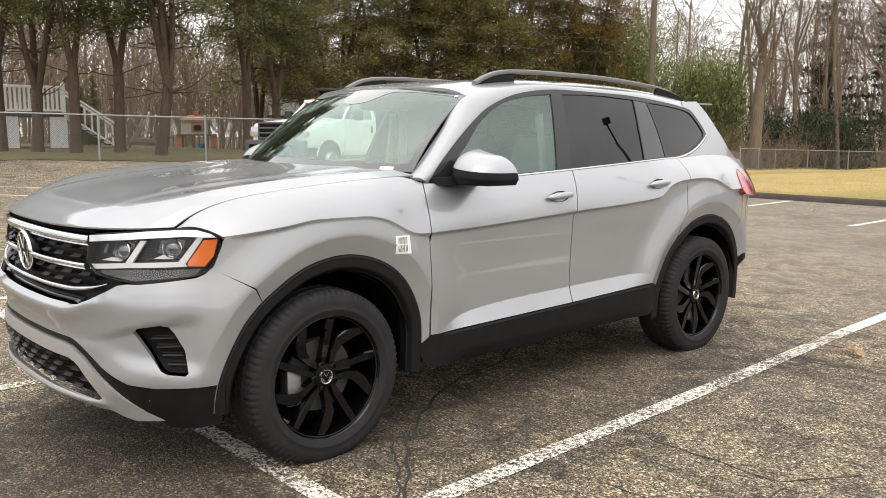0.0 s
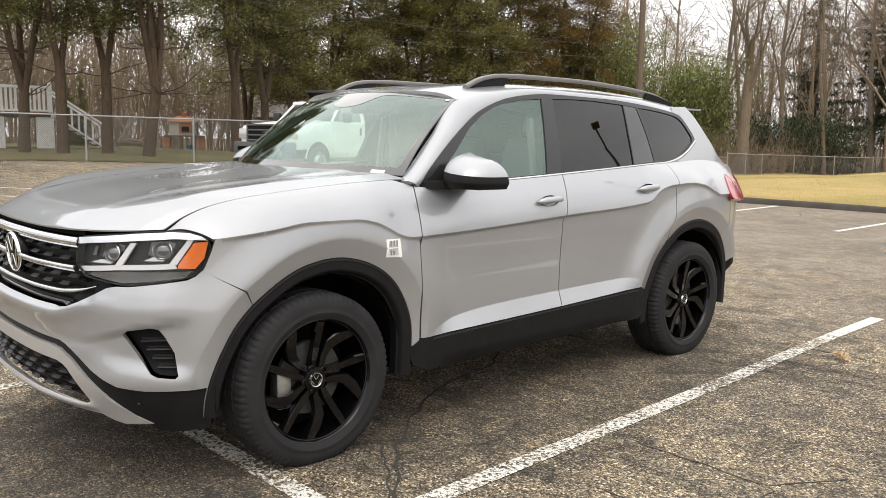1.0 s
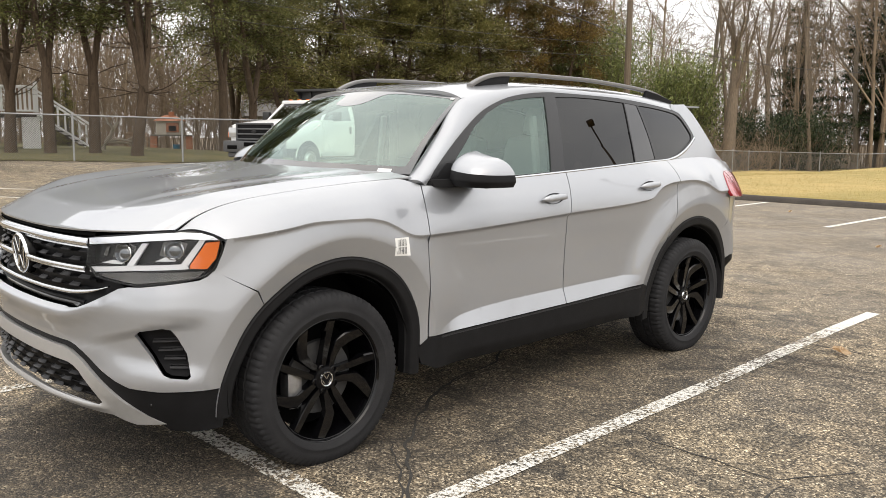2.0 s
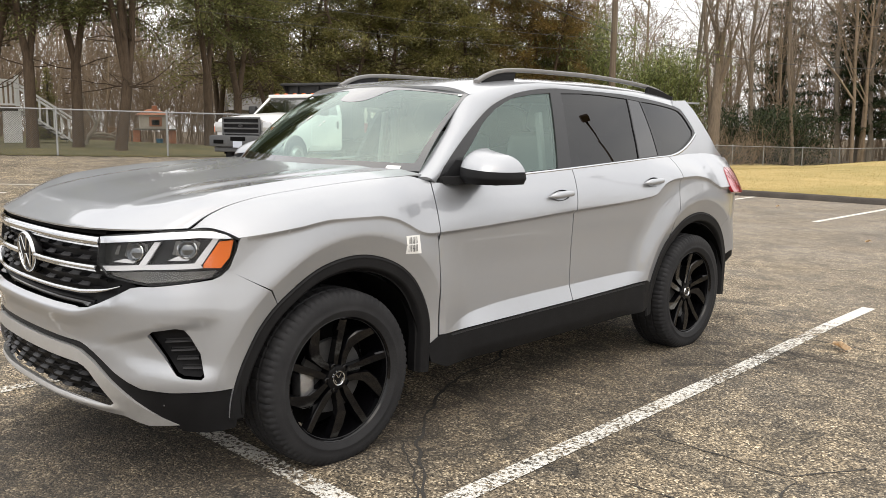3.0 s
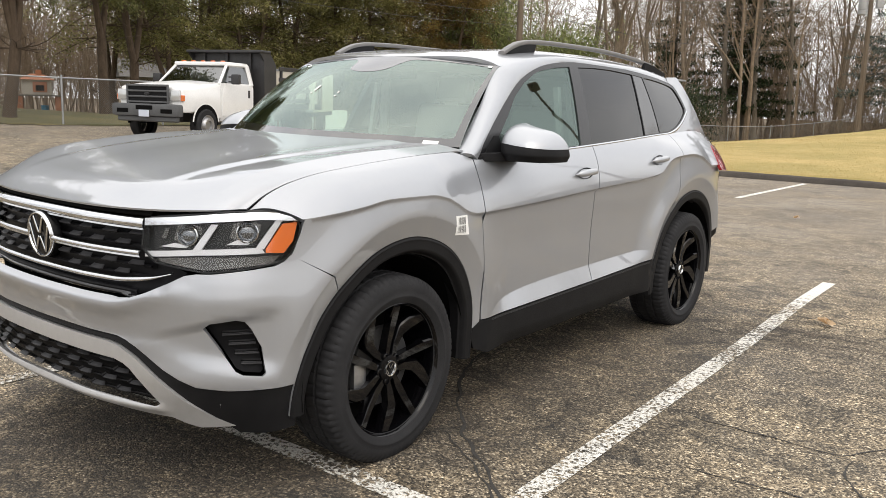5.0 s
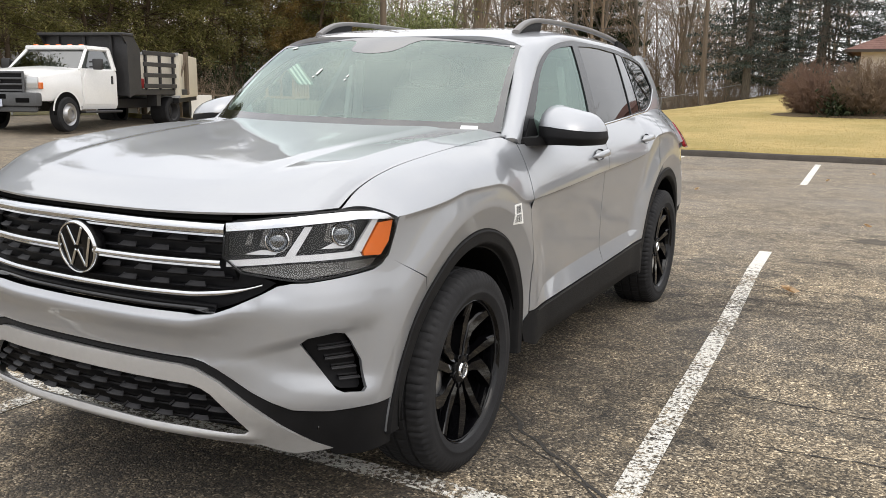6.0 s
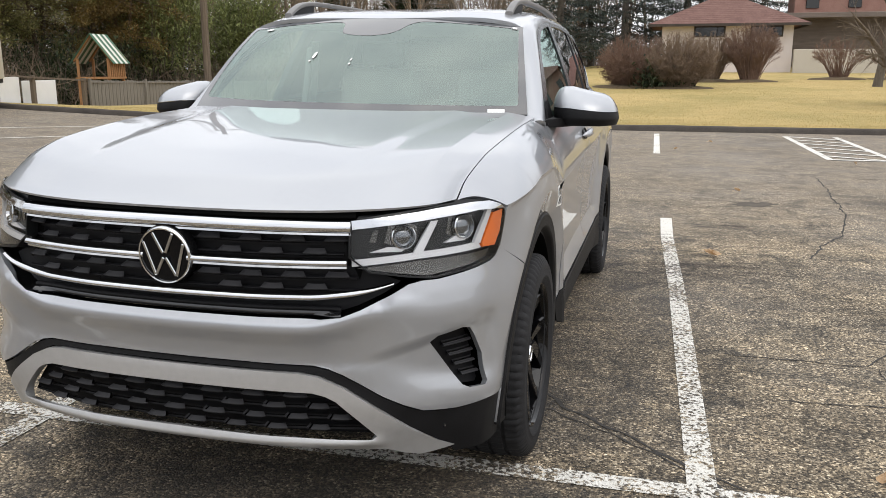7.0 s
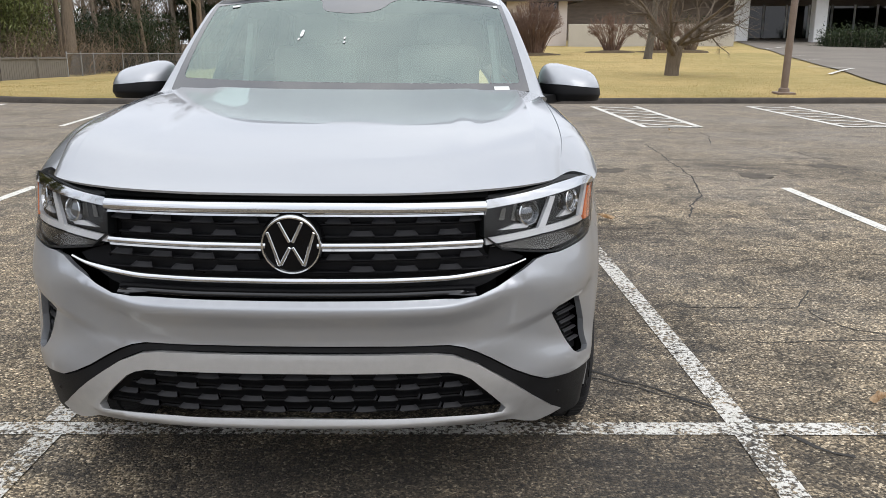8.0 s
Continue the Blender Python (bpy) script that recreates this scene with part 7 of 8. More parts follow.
    pair("chrome_belt_strip", bead(lambda t: (bx(t), low(bx(t)) - .004), lambda t: .0065 + .003 * sm(t, .8, .9), .005, glasshouse), CHROME, car)

    # windscreen with its dark border, and the cowl
    f = Skin()
    edge = [(-.998, .004), (.998, .004), (.998, .996), (-.998, .996)]
    inner = rounded(line((-.955, .17), (-.945, .112), (-.89, .108), (-.5, .085), (.5, .078), (.90, .078), (.952, .080), (.956, .13), (.968, .91), (.970, .955), (.91, .957), (.42, .962), (.26, .955), (.16, .79), (.0, .755), (-.13, .77), (-.22, .80), (-.23, .955), (-.42, .962), (-.91, .957), (-.970, .955), (-.968, .91)), 2)
    trim(f, lambda u, v: ws(u, v, .0032), line(*edge), [inner], .04, .008)
    part("windscreen_border", f, CERAMIC, car, "black ceramic border")
    f = Skin()
    trim(f, lambda u, v: ws(u, v, .002), line(*edge), (), .05, 0)
    part("windscreen", f, GLASS_WS, car)
    f = Skin()
    grid(f, lambda u, v: np.stack([.84 * u, .31 + .235 * u * u + .12 * v, 1.205 + .045 * v - .004 * u * u], -1), np.linspace(-1, 1, 30), np.linspace(0, 1, 5), .02)
    part("cowl", f, TRIM, car)

    # front bumper: painted skin, black lower part, silver skid plate
    vent = line((.822, .657), (.846, .676), (.935, .689), (.968, .682), (.990, .655), (1.030, .585), (1.042, .495), (1.030, .484), (.960, .492), (.935, .505))
    up = line((0, .742), (.49, .742), (.55, .750), (.61, .772), (.70, .812), (.755, .840), (.80, .848), (.85, .848), (1.085, .872), (1.122, .886), (1.148, .907), (Sy(-.354) - .004, .810))
    a = arch(0, -129.8, -186, 1.0, 20)
    down = line((1.206, .432), (1.06, .435), (.91, .436), (.797, .448), (.735, .472), (.671, .503), (.60, .545), (.554, .570), (.51, .588), (.464, .597), (.25, .602), (0, .603))
    half = np.concatenate([up, a, down])
    whole = np.concatenate([half, (half * (-1, 1))[::-1][1:-1]])
    vents = [vent, vent * (-1, 1)]
    f = Skin()
    ex = rows(-.9, -.3, 0)
    fx = np.linspace(-.62, .62, 80)
    fz = .717 + .075 * sm(np.abs(fx), .43, .80)
    ex = np.concatenate([ex, ex * (-1, 1)] + [np.stack([fx, fz + q], 1) for q in (-.014, -.005, .004, .012, .022)])
    sx_ = Sx(np.linspace(.56, .80, 26))
    sz_ = .617 + (np.linspace(.56, .80, 26) - .55) * .30
    sc = np.concatenate([np.stack([sx_, sz_ - q], 1) for q in (-.004, .008, .018, .03, .045)])
    ex = np.concatenate([ex, sc, sc * (-1, 1)])
    trim(f, skin, whole, vents, .022, .02, ex)
    bumper = part("front_bumper", f, PAINT, car)
    f = Skin()
    trim(f, lambda s, z: skin(s, z, -.045), vent * (1, 1), (), .03, 0)
    for q in (f, f.mirrored()):
        part("vent_backing", q, GRILLE, bumper, "black side vent")
    for k in range(4):
        u = k / 3
        s0, s1, z0, z1 = .885 + .07 * u, 1.0 + .035 * u, .628 - .103 * u, .632 - .110 * u
        q = bead(lambda t, s0=s0, s1=s1, z0=z0, z1=z1: (s0 + (s1 - s0) * t, z0 + (z1 - z0) * t), .006, .024, skin, -.045, 10, 5)
        pair("vent_slat", q, GREYBAR, bumper)
    low_a = down[::-1] * (1, 1) + (0, -.006)
    skid_top = line((0, .579), (.30, .577), (.42, .573), (.478, .564), (.554, .531), (.62, .488), (.68, .447), (.76, .388), (.85, .332), (.933, .292))
    lower = np.concatenate([low_a[:-1], line((1.19, .428), (1.172, .262), (1.05, .255), (.95, .262))])
    lh = np.concatenate([lower, skid_top[::-1][1:] + (0, .004)])
    f = Skin()
    trim(f, lambda s, z: skin(s, z, -.007), np.concatenate([lh, (lh * (-1, 1))[::-1][1:-1]]), (), .025, .02)
    clad = part("bumper_cladding", f, TRIM, car)
    f = Skin()
    outer = np.concatenate([skid_top, line((.80, .285), (.745, .298), (.69, .318), (.476, .326), (.25, .333), (0, .336))])
    inner = line((0, .521), (.30, .519), (.46, .514), (.50, .504), (.531, .488), (.60, .425), (.655, .372), (.64, .362), (.36, .368), (0, .372))
    mo = np.concatenate([outer, (outer * (-1, 1))[::-1][1:-1]])
    mi = np.concatenate([inner, (inner * (-1, 1))[::-1][1:-1]])

    def skid_surf(s, z):
        return skin(s, z, .006 + .018 * np.exp(-((z - .35) / .018) ** 2) * sm(.72 - np.abs(s), 0, .1) - .010 * sm(np.abs(s), .5, .75) * sm(.42 - z, 0, .1))
    trim(f, skid_surf, mo, [mi], .02, .03)
    part("skid_plate", f, SATIN, car, "satin silver skid plate trim")
    f = Skin()
    trim(f, lambda s, z: skin(s, z, -.05), mi * 1.04 - (0, .018), (), .04, 0)
    lowgrille = part("lower_grille", f, GRILLE, car)
    for sgn in (1, -1):
        bm = bmesh.new()
        spin(bm, [(0, .009), (.004, .011), (.006, .008), (.007, .002)], "y", 16)
        p = skin(.881 * sgn, .377, -.014)
        bm.transform(Matrix.Translation(p) @ Matrix.Rotation(radians(-45 * sgn), 4, "Z") @ Matrix.Rotation(radians(180), 4, "X"))
        part("parking_sensor", bm, GLOSS, clad)

    # rows of small bars in the grilles
    def grille_bar(parent, s, z, wide=.072, tall=.017, back=-.016):
        def at(u, w):
            k = wide * .5 * (1 - .16 * w)
            return skin(s + u * k, z + w * tall * .5, back + .006 * (1 - abs(u) ** 4) - .008 * w)
        sk = Skin()
        grid(sk, at, np.linspace(-1, 1, 7), np.linspace(-1, 1, 4), .004)
        part("grille_bar", sk, GREYBAR, parent)

    def rail(parent, z, s1, back=-.035, half=.005):
        part("grille_rail", bead(lambda t: (-s1 + 2 * s1 * t, z + 0 * t), half, .012, skin, back, 60, 5), GRILLE, parent)
    for k, z in enumerate((.503, .468, .432, .396)):
        lim = .46 + .045 * k
        for i in range(-5, 6):
            s = i * .135 + (.0675 if k % 2 else 0)
            if abs(s) < lim:
                grille_bar(lowgrille, s, z, .066, .010, -.016)
        rail(lowgrille, z - .012, lim + .03)

    # upper grille
    g_in = line((0, 1.0), (.565, 1.0), (.573, .886), (.70, .853), (.745, .838), (.69, .806), (.60, .770), (.54, .752), (.48, .745), (0, .745))
    gm = np.concatenate([g_in, (g_in * (-1, 1))[::-1][1:-1]])
    f = Skin()
    trim(f, lambda s, z: skin(s, z, -.055), gm, (), .04, 0)
    grille = part("upper_grille", f, GRILLE, car)
    for k, z in enumerate((.974, .937, .868, .832)):
        for i in range(-5, 6):
            s = i * .135 + (.0675 if k % 2 else 0)
            if abs(s) < (.55 if k < 2 else .60) and abs(s) > .085:
                grille_bar(grille, s, z, .066, .012, -.022)
        rail(grille, z - .014, .56 if k < 2 else .60, -.04, .005)
    rail(grille, .765, .55, -.03, .008)
    strip1 = bead(lambda t: (-.583 + 1.166 * t, 1.013 - .004 * np.abs(2 * t - 1) ** 2), .0185, .018, skin, -.003, 90, 9)
    part("chrome_bar", strip1, CHROME, grille)
    for sgn in (1, -1):
        part("chrome_bar", bead(lambda t: (sgn * (.075 + .495 * t), .905 + 0 * t), .0105, .014, skin, -.004, 40, 7), CHROME, grille)
    c3 = pchip([0, .45, .56, .64, .715], [.800, .802, .812, .826, .846])
    part("chrome_bar", bead(lambda t: (-.71 + 1.42 * t, c3(np.abs(-.71 + 1.42 * t))), lambda t: .0105 - .006 * sm(np.abs(2 * t - 1), .8, 1), .014, skin, -.006, 110, 7), CHROME, grille)
    # dark strip coloured as the shade in the gap below the bonnet's edge
    hoodgap = bead(lambda t: (-.60 + 1.2 * t, 1.043 + 0 * t), .012, .004, skin, -.012, 60, 5)
    part("bonnet_gap", hoodgap, DARK, grille)
    part("grille_sill", bead(lambda t: (-.55 + 1.1 * t, .752 + 0 * t), .010, .006, skin, -.03, 60, 5), GLOSS, grille)

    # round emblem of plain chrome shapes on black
    bm = bmesh.new()
    spin(bm, [(.0, .001), (.008, .04), (.006, .086), (0, .090), (-.03, .094)], "y", 64)
    p = skin(0, .908, -.002)
    toface = Matrix.Translation(p) @ Matrix.Rotation(radians(180), 4, "Z") @ Matrix.Rotation(radians(-4), 4, "X")
    bm.transform(toface)
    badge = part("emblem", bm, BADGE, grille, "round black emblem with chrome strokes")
    bm = bmesh.new()
    spin(bm, [(.004, .078), (.012, .081), (.013, .085), (.008, .089), (.0, .090)], "y", 64)
    bm.transform(toface)
    part("emblem_ring", bm, CHROME, badge)
    for x0, z0, x1, z1 in ((-.034, .070, -.004, .008), (.034, .070, .004, .008), (-.067, .040, -.035, -.062), (.067, .040, .035, -.062), (-.033, -.060, -.004, -.006), (.033, -.060, .004, -.006)):
        bm = bmesh.new()
        v = Vector((x1 - x0, 0, z1 - z0))
        box(bm, 0, 0, 0, v.length, .006, .0100, .002)
        bm.transform(toface @ Matrix.Translation(((x0 + x1) / 2, .0095, (z0 + z1) / 2)) @ Matrix.Rotation(-math.atan2(v.z, v.x), 4, "Y"))
        part("emblem_stroke", bm, CHROME, badge)

    # headlights
    lamp = rounded(line((.578, 1.030), (.70, 1.043), (.868, 1.059), (.97, 1.063), (1.10, 1.059), (1.155, 1.044), (1.186, 1.022), (1.190, .99), (1.157, .918), (1.125, .890), (1.085, .877), (.86, .853), (.82, .852), (.575, .884)), 1)
    mid = np.array([.86, .965])
    hole = (lamp - mid) * (.984, .955) + mid
    for side in (1, -1):
        def put(name, sk, material, parent, label=""):
            return part(name, sk if side == 1 else sk.mirrored(), material, parent, label)
        f = Skin()
        trim(f, lambda s, z: skin(s, z, -.034), lamp, (), .025, 0)
        trim(f, lambda s, z: skin(s, z, .001), lamp, [hole], .02, .04)
        light = put("headlight", f, LAMPBODY, car, "LED headlight with clear cover")
        f = Skin()
        trim(f, lambda s, z: skin(s, z, .005), line((.588, 1.002), (.70, 1.012), (.865, 1.025), (1.04, 1.035), (1.148, 1.029), (1.174, 1.027), (1.148, 1.044), (1.10, 1.057), (1.02, 1.059), (.868, 1.052), (.70, 1.037), (.586, 1.027)), (), .02, .012)
        put("chrome_brow", f, CHROME, light)
        for nm, q, m, o in (("light_guide", [(.585, .892), (.795, .909), (1.05, .917), (1.036, .937), (.80, .929), (.585, .912)], DRL, -.010), ("light_guide", [(.775, .922), (.812, .929), (.872, 1.016), (.846, 1.016)], DRL, -.008),
                            ("light_guide", [(1.016, .937), (1.046, .931), (1.122, 1.030), (1.096, 1.030)], DRL, -.008), ("amber_reflector", [(1.052, .919), (1.122, .915), (1.160, .955), (1.178, 1.022), (1.120, 1.018), (1.052, .932)], AMBER, -.004),
                            ("lower_reflector", [(.60, .886), (.82, .858), (1.08, .880), (1.11, .905), (.80, .902)], SMOKED, -.016), ("inner_reflector", [(.64, .930), (.70, .945), (.76, .940), (.745, .930)], DRL, -.022), ("inner_reflector", [(.90, .945), (.945, .962), (1.0, .955), (.985, .945)], DRL, -.022),
                            ("reflector_bowl", [(.690, .955), (.705, 1.004), (.755, 1.014), (.806, 1.000), (.800, .955), (.755, .936)], SMOKED, -.032), ("reflector_bowl", [(.915, .968), (.930, 1.017), (.985, 1.028), (1.045, 1.014), (1.030, .965), (.985, .948)], SMOKED, -.032),
                            ("side_facet", [(.640, .958), (.655, .992), (.672, .994), (.662, .958)], SMOKED, -.028)):
            f = Skin()
            trim(f, lambda s, z, o=o: skin(s, z, o), line(*q), (), .015, .012)
            put(nm, f, m, light)
        for s, z, r in ((.752, .976, .034), (.982, .990, .035)):
            p, n = normals(skin, np.array([s]), np.array([z]))
            base = Matrix.Translation(p[0] - n[0] * .030) @ Vector(n[0]).to_track_quat("Y", "Z").to_matrix().to_4x4()
            for nm, prof, m in (("lamp_ring", [(0, r + .004), (.014, r + .003), (.016, r), (.004, r - .004)], CHROME), ("projector_lens", [(.014, .0005), (.013, .012), (.009, .022), (.002, r - .004)], LENS)):
                bm = bmesh.new()
                spin(bm, prof, "y", 28)
                bm.transform(base)
                if side == -1:
                    bm.transform(Matrix.Diagonal((-1, 1, 1, 1)))
                part(nm, bm, m, light)
        f = Skin()
        trim(f, lambda s, z: skin(s, z, .004), hole, (), .03, 0)
        put("lamp_cover", f, CLEAR, light)

    # black arches and sills
    for yw, a0, a1, nm in ((0, 7, -187, "front"), (2.98, 9, -189, "rear")):
        def trim_arch(q, k, yw=yw):
            r = ARCH(np.radians(q)) * (.862 + .135 * k)
            out = .011 - .034 * (1 - sm(k, 0, .38)) ** 2 - .010 * sm(k, .86, 1)
            return skin(Sy(yw + r * np.cos(np.radians(q))), .365 - r * np.sin(np.radians(q)), out)
        f = Skin()
        grid(f, trim_arch, np.linspace(a0, a1, 90), np.linspace(0, 1, 12), .045)
        pair("wheel_arch_trim", f, TRIM, car)
        # liner of the arch, its near-black doing for the shade within
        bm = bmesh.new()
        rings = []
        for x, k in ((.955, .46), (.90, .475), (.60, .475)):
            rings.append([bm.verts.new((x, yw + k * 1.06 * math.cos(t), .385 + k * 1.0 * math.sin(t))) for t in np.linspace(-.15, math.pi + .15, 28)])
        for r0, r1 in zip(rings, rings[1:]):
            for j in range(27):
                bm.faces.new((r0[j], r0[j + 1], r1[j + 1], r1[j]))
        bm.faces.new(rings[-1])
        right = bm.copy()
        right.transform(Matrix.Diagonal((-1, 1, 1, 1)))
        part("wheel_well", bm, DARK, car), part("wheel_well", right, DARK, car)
    f = Skin()

    def sill(s, z):
        return skin(s, z, .004 + .006 * sm(.435 - z, 0, .01))
    trim(f, sill, line((Sy(.515), .42), (Sy(.582), .470), (Sy(1.65), .494), (Sy(2.42), .517), (Sy(2.475), .50), (Sy(2.47), .345), (Sy(2.40), .328), (Sy(1.2), .306), (Sy(.62), .314), (Sy(.54), .345)), (), .03, .03)
    skirts = pair("side_sill", f, TRIM, car, "black plastic sill")
    f = bead(lambda t: (Sy(.66 + 1.72 * t), .462 + .042 * t), .003, .004, lambda s, z, o: skin(s, z, o + .004), 0, 60, 5)
    for o, q in zip(skirts, (f, f.mirrored())):
        part("sill_strip", q, GREYBAR, o)

    # tail lights
    f = Skin()
    trim(f, lambda y, v: shoulder(y, v, .006), rounded(line((3.545, .585), (3.64, .62), (3.88, .60), (3.88, -.20), (3.50, -.21), (3.466, -.06), (3.487, .27)), 1), (), .04, .02)
    pair("tail_light", f, REDLENS, car, "red tail light lens")

    # door handles
    for nm, y, z, doors in (("f", 1.520, .40, front_doors), ("r", 2.471, .35, rear_doors)):
        for side, door in zip((1, -1), doors):
            p, n = normals(shoulder, np.array([y]), np.array([z]))
            p, n = p[0], n[0]
            m = Matrix.Translation(p) @ Matrix.Rotation(radians(-16), 4, "Y") @ Matrix.Rotation(radians(2.5), 4, "X")
            bm = bmesh.new()
            rings = []
            for t in np.linspace(-1, 1, 15):
                w, h, off = .022 * (1 - abs(t) ** 5) ** .5 + .002, .0, .036 * (1 - t ** 4) + .004
                rings.append([bm.verts.new((off + .010 * math.cos(q), t * .108, w * .72 * math.sin(q))) for q in np.linspace(0, 2 * math.pi, 13)[:-1]])
            for r0, r1 in zip(rings, rings[1:]):
                for k in range(12):
                    bm.faces.new((r0[k], r0[(k + 1) % 12], r1[(k + 1) % 12], r1[k]))
            bm.faces.new(rings[0]), bm.faces.new(rings[-1])
            bm.transform(m)
            if side == -1:
                bm.transform(Matrix.Diagonal((-1, 1, 1, 1)))
            h = part("door_handle", bm, PAINT, door, "silver pull handle", 60)
            bm = bmesh.new()
            rings = []
            for r, dpt in ((1.0, .002), (.8, -.008), (.4, -.016), (.02, -.018)):
                rings.append([bm.verts.new((dpt + .005, .078 * r * math.cos(q), .030 * r * math.sin(q))) for q in np.linspace(0, 2 * math.pi, 25)[:-1]])
            for r0, r1 in zip(rings, rings[1:]):
                for k in range(24):
                    bm.faces.new((r0[k], r0[(k + 1) % 24], r1[(k + 1) % 24], r1[k]))
            bm.transform(m)
            if side == -1:
                bm.transform(Matrix.Diagonal((-1, 1, 1, 1)))
            part("handle_cup", bm, TRIM, h)

    # door mirrors
    def egg(z0, z1, grow=1.0):
        bm = bmesh.new()
        rings = []
        for k, z in enumerate(np.linspace(z0, z1, 12)):
            t = (z - 1.205) / .16
            w = math.sqrt(max(0.0, 1 - max(0, t - .15) ** 2.4 / .85 ** 2.4)) if t > .15 else 1 - .42 * (.15 - t) / .5
            ring = []
            for q in np.linspace(0, 2 * math.pi, 33)[:-1]:
                c, s = math.cos(q), math.sin(q)
                e = .62
                x = math.copysign(abs(c) ** e, c) * .150 * (.60 + .40 * w) * grow - .012 * t
                y = math.copysign(abs(s) ** e, s) * (.180 if s < 0 else .055) * max(.05, w) * grow
                ring.append(bm.verts.new((1.036 + x, .888 + y + .045 * (x / .128) ** 2, z - .22 * max(0.0, x + .06) * max(0.0, t))))
            rings.append(ring)
        for r0, r1 in zip(rings, rings[1:]):
            for k in range(32):
                bm.faces.new((r0[k], r0[(k + 1) % 32], r1[(k + 1) % 32], r1[k]))
        bm.faces.new(rings[0][::-1]), bm.faces.new(rings[-1])
        return bm
    for side, door in zip((1, -1), front_doors):
        flipx = Matrix.Diagonal((side, 1, 1, 1))
        bm = egg(1.196, 1.272, .99)
        bm.transform(flipx)
        mirror = part("door_mirror", bm, TRIM, door, "door mirror with silver cap", 50)
        bm = egg(1.275, 1.366)
        bm.transform(flipx)
        part("mirror_cap", bm, PAINT, mirror, "silver mirror cap", 50)
        bm = bmesh.new()
        box(bm, 1.041, .943, 1.262, .16, .008, .08, .003, flipx)
        part("mirror_glass", bm, CHROME, mirror)
        bm = bmesh.new()
        prism(bm, [(.875, .66), (.935, .72), (.99, .82), (1.10, .84), (1.10, .93), (.96, .93), (.86, .88)], 1.190, 1.228, flipx, .008)
        part("mirror_foot", bm, TRIM, mirror)
        f = Skin()
        trim(f, lambda y, z: glasshouse(y, z, .006), line((.665, 1.20), (.80, 1.302), (.835, 1.30), (.835, 1.208)), (), .03, .02)
        part("mirror_sail", f if side == 1 else f.mirrored(), TRIM, mirror)

    # roof rails
    ry = pchip([0, .06, .12, .2, .35, .55, .8, .92, 1], [1.21, 1.29, 1.37, 1.48, 1.75, 2.15, 2.72, 3.02, 3.24])
    rz = pchip([0, .06, .12, .2, .35, .55, .8, .92, 1], [1.707, 1.744, 1.768, 1.782, 1.790, 1.789, 1.766, 1.740, 1.692])
    rx = pchip([0, .3, .7, 1], [.600, .602, .592, .560])
    bm = bmesh.new()
    rings = []
    for t in np.linspace(0, 1, 60):
        w, h = .020, .013
        ring = []
        for q in np.linspace(0, 2 * math.pi, 13)[:-1]:
            c, s = math.cos(q), math.sin(q)
            ring.append(bm.verts.new((float(rx(t)) + math.copysign(abs(c) ** .6, c) * w, float(ry(t)), float(rz(t)) + math.copysign(abs(s) ** .6, s) * h)))
        rings.append(ring)
    for r0, r1 in zip(rings, rings[1:]):
        for k in range(12):
            bm.faces.new((r0[k], r0[(k + 1) % 12], r1[(k + 1) % 12], r1[k]))
    bm.faces.new(rings[0]), bm.faces.new(rings[-1])
    right = bm.copy()
    right.transform(Matrix.Diagonal((-1, 1, 1, 1)))
    feet = [[(1.22, 1.69), (1.30, 1.742), (1.38, 1.764), (1.50, 1.778), (1.53, 1.775), (1.50, 1.70)], [(2.90, 1.70), (2.92, 1.748), (3.05, 1.73), (3.24, 1.688), (3.22, 1.66)]]
    for b, sgn in ((bm, 1), (right, -1)):
        rl = part("roof_rail", b, RAILGREY, car, "grey satin roof rail", 40)
        for poly in feet:
            q = bmesh.new()
            prism(q, poly, -.012, .012, Matrix.Translation((sgn * .600, 0, 0)) @ Matrix(((0, 0, 1, 0), (1, 0, 0, 0), (0, 1, 0, 0), (0, 0, 0, 1))), .002)
            part("rail_foot", q, TRIM, rl)

    # labels stuck on the car
    f = Skin()
    trim(f, lambda s, z: skin(s, z, .0012), line((Sy(.363), .890), (Sy(.452), .886), (Sy(.446), .972), (Sy(.358), .974)), (), .03, .0008)
    label = part("barcode_label", f, PAPER, car, "white paper label with black bars")
    for k in range(9):
        for z0, z1 in ((.935, .966), (.898, .930)):
            wdt = .0009 + .0011 * ((k * 7) % 3)
            f = Skin()
            y = .374 + .0062 * k
            trim(f, lambda s, z: skin(s, z, .0030), line((Sy(y), z0), (Sy(y + wdt), z0), (Sy(y + wdt), z1), (Sy(y), z1)), (), .05, .0005)
            part("printed_bar", f, INK, label)
    f = Skin()
    trim(f, lambda u, v: ws(u, v, .006), line((.80, .008), (.885, .008), (.885, .046), (.80, .046)), (), .03, .001)
    part("windscreen_tag", f, PAPER, car, "small white paper tag")
    f = Skin()
    trim(f, lambda u, v: ws(u, v, .006), line((.93, .945), (.96, .945), (.96, .97), (.93, .97)), (), .03, .001)
    part("windscreen_mark", f, PAPER, car)
    for u0, u1, v0, v1 in ((-.312, -.288, .495, .565), (-.322, -.306, .462, .480), (-.044, -.030, .470, .492), (-.044, -.028, .430, .446), (-.86, -.80, .900, .925)):
        f = Skin()
        trim(f, lambda u, v: ws(u, v, .006), rounded(line((u0, v0), (u1 - .004, v0), (u1, v1), (u0 + .006, v1)), 1), (), .03, .001)
        part("windscreen_mark", f, PAPER, car)

    # under the skin: added filler boxes, near-black for the shade inside the hollow body
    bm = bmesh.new()
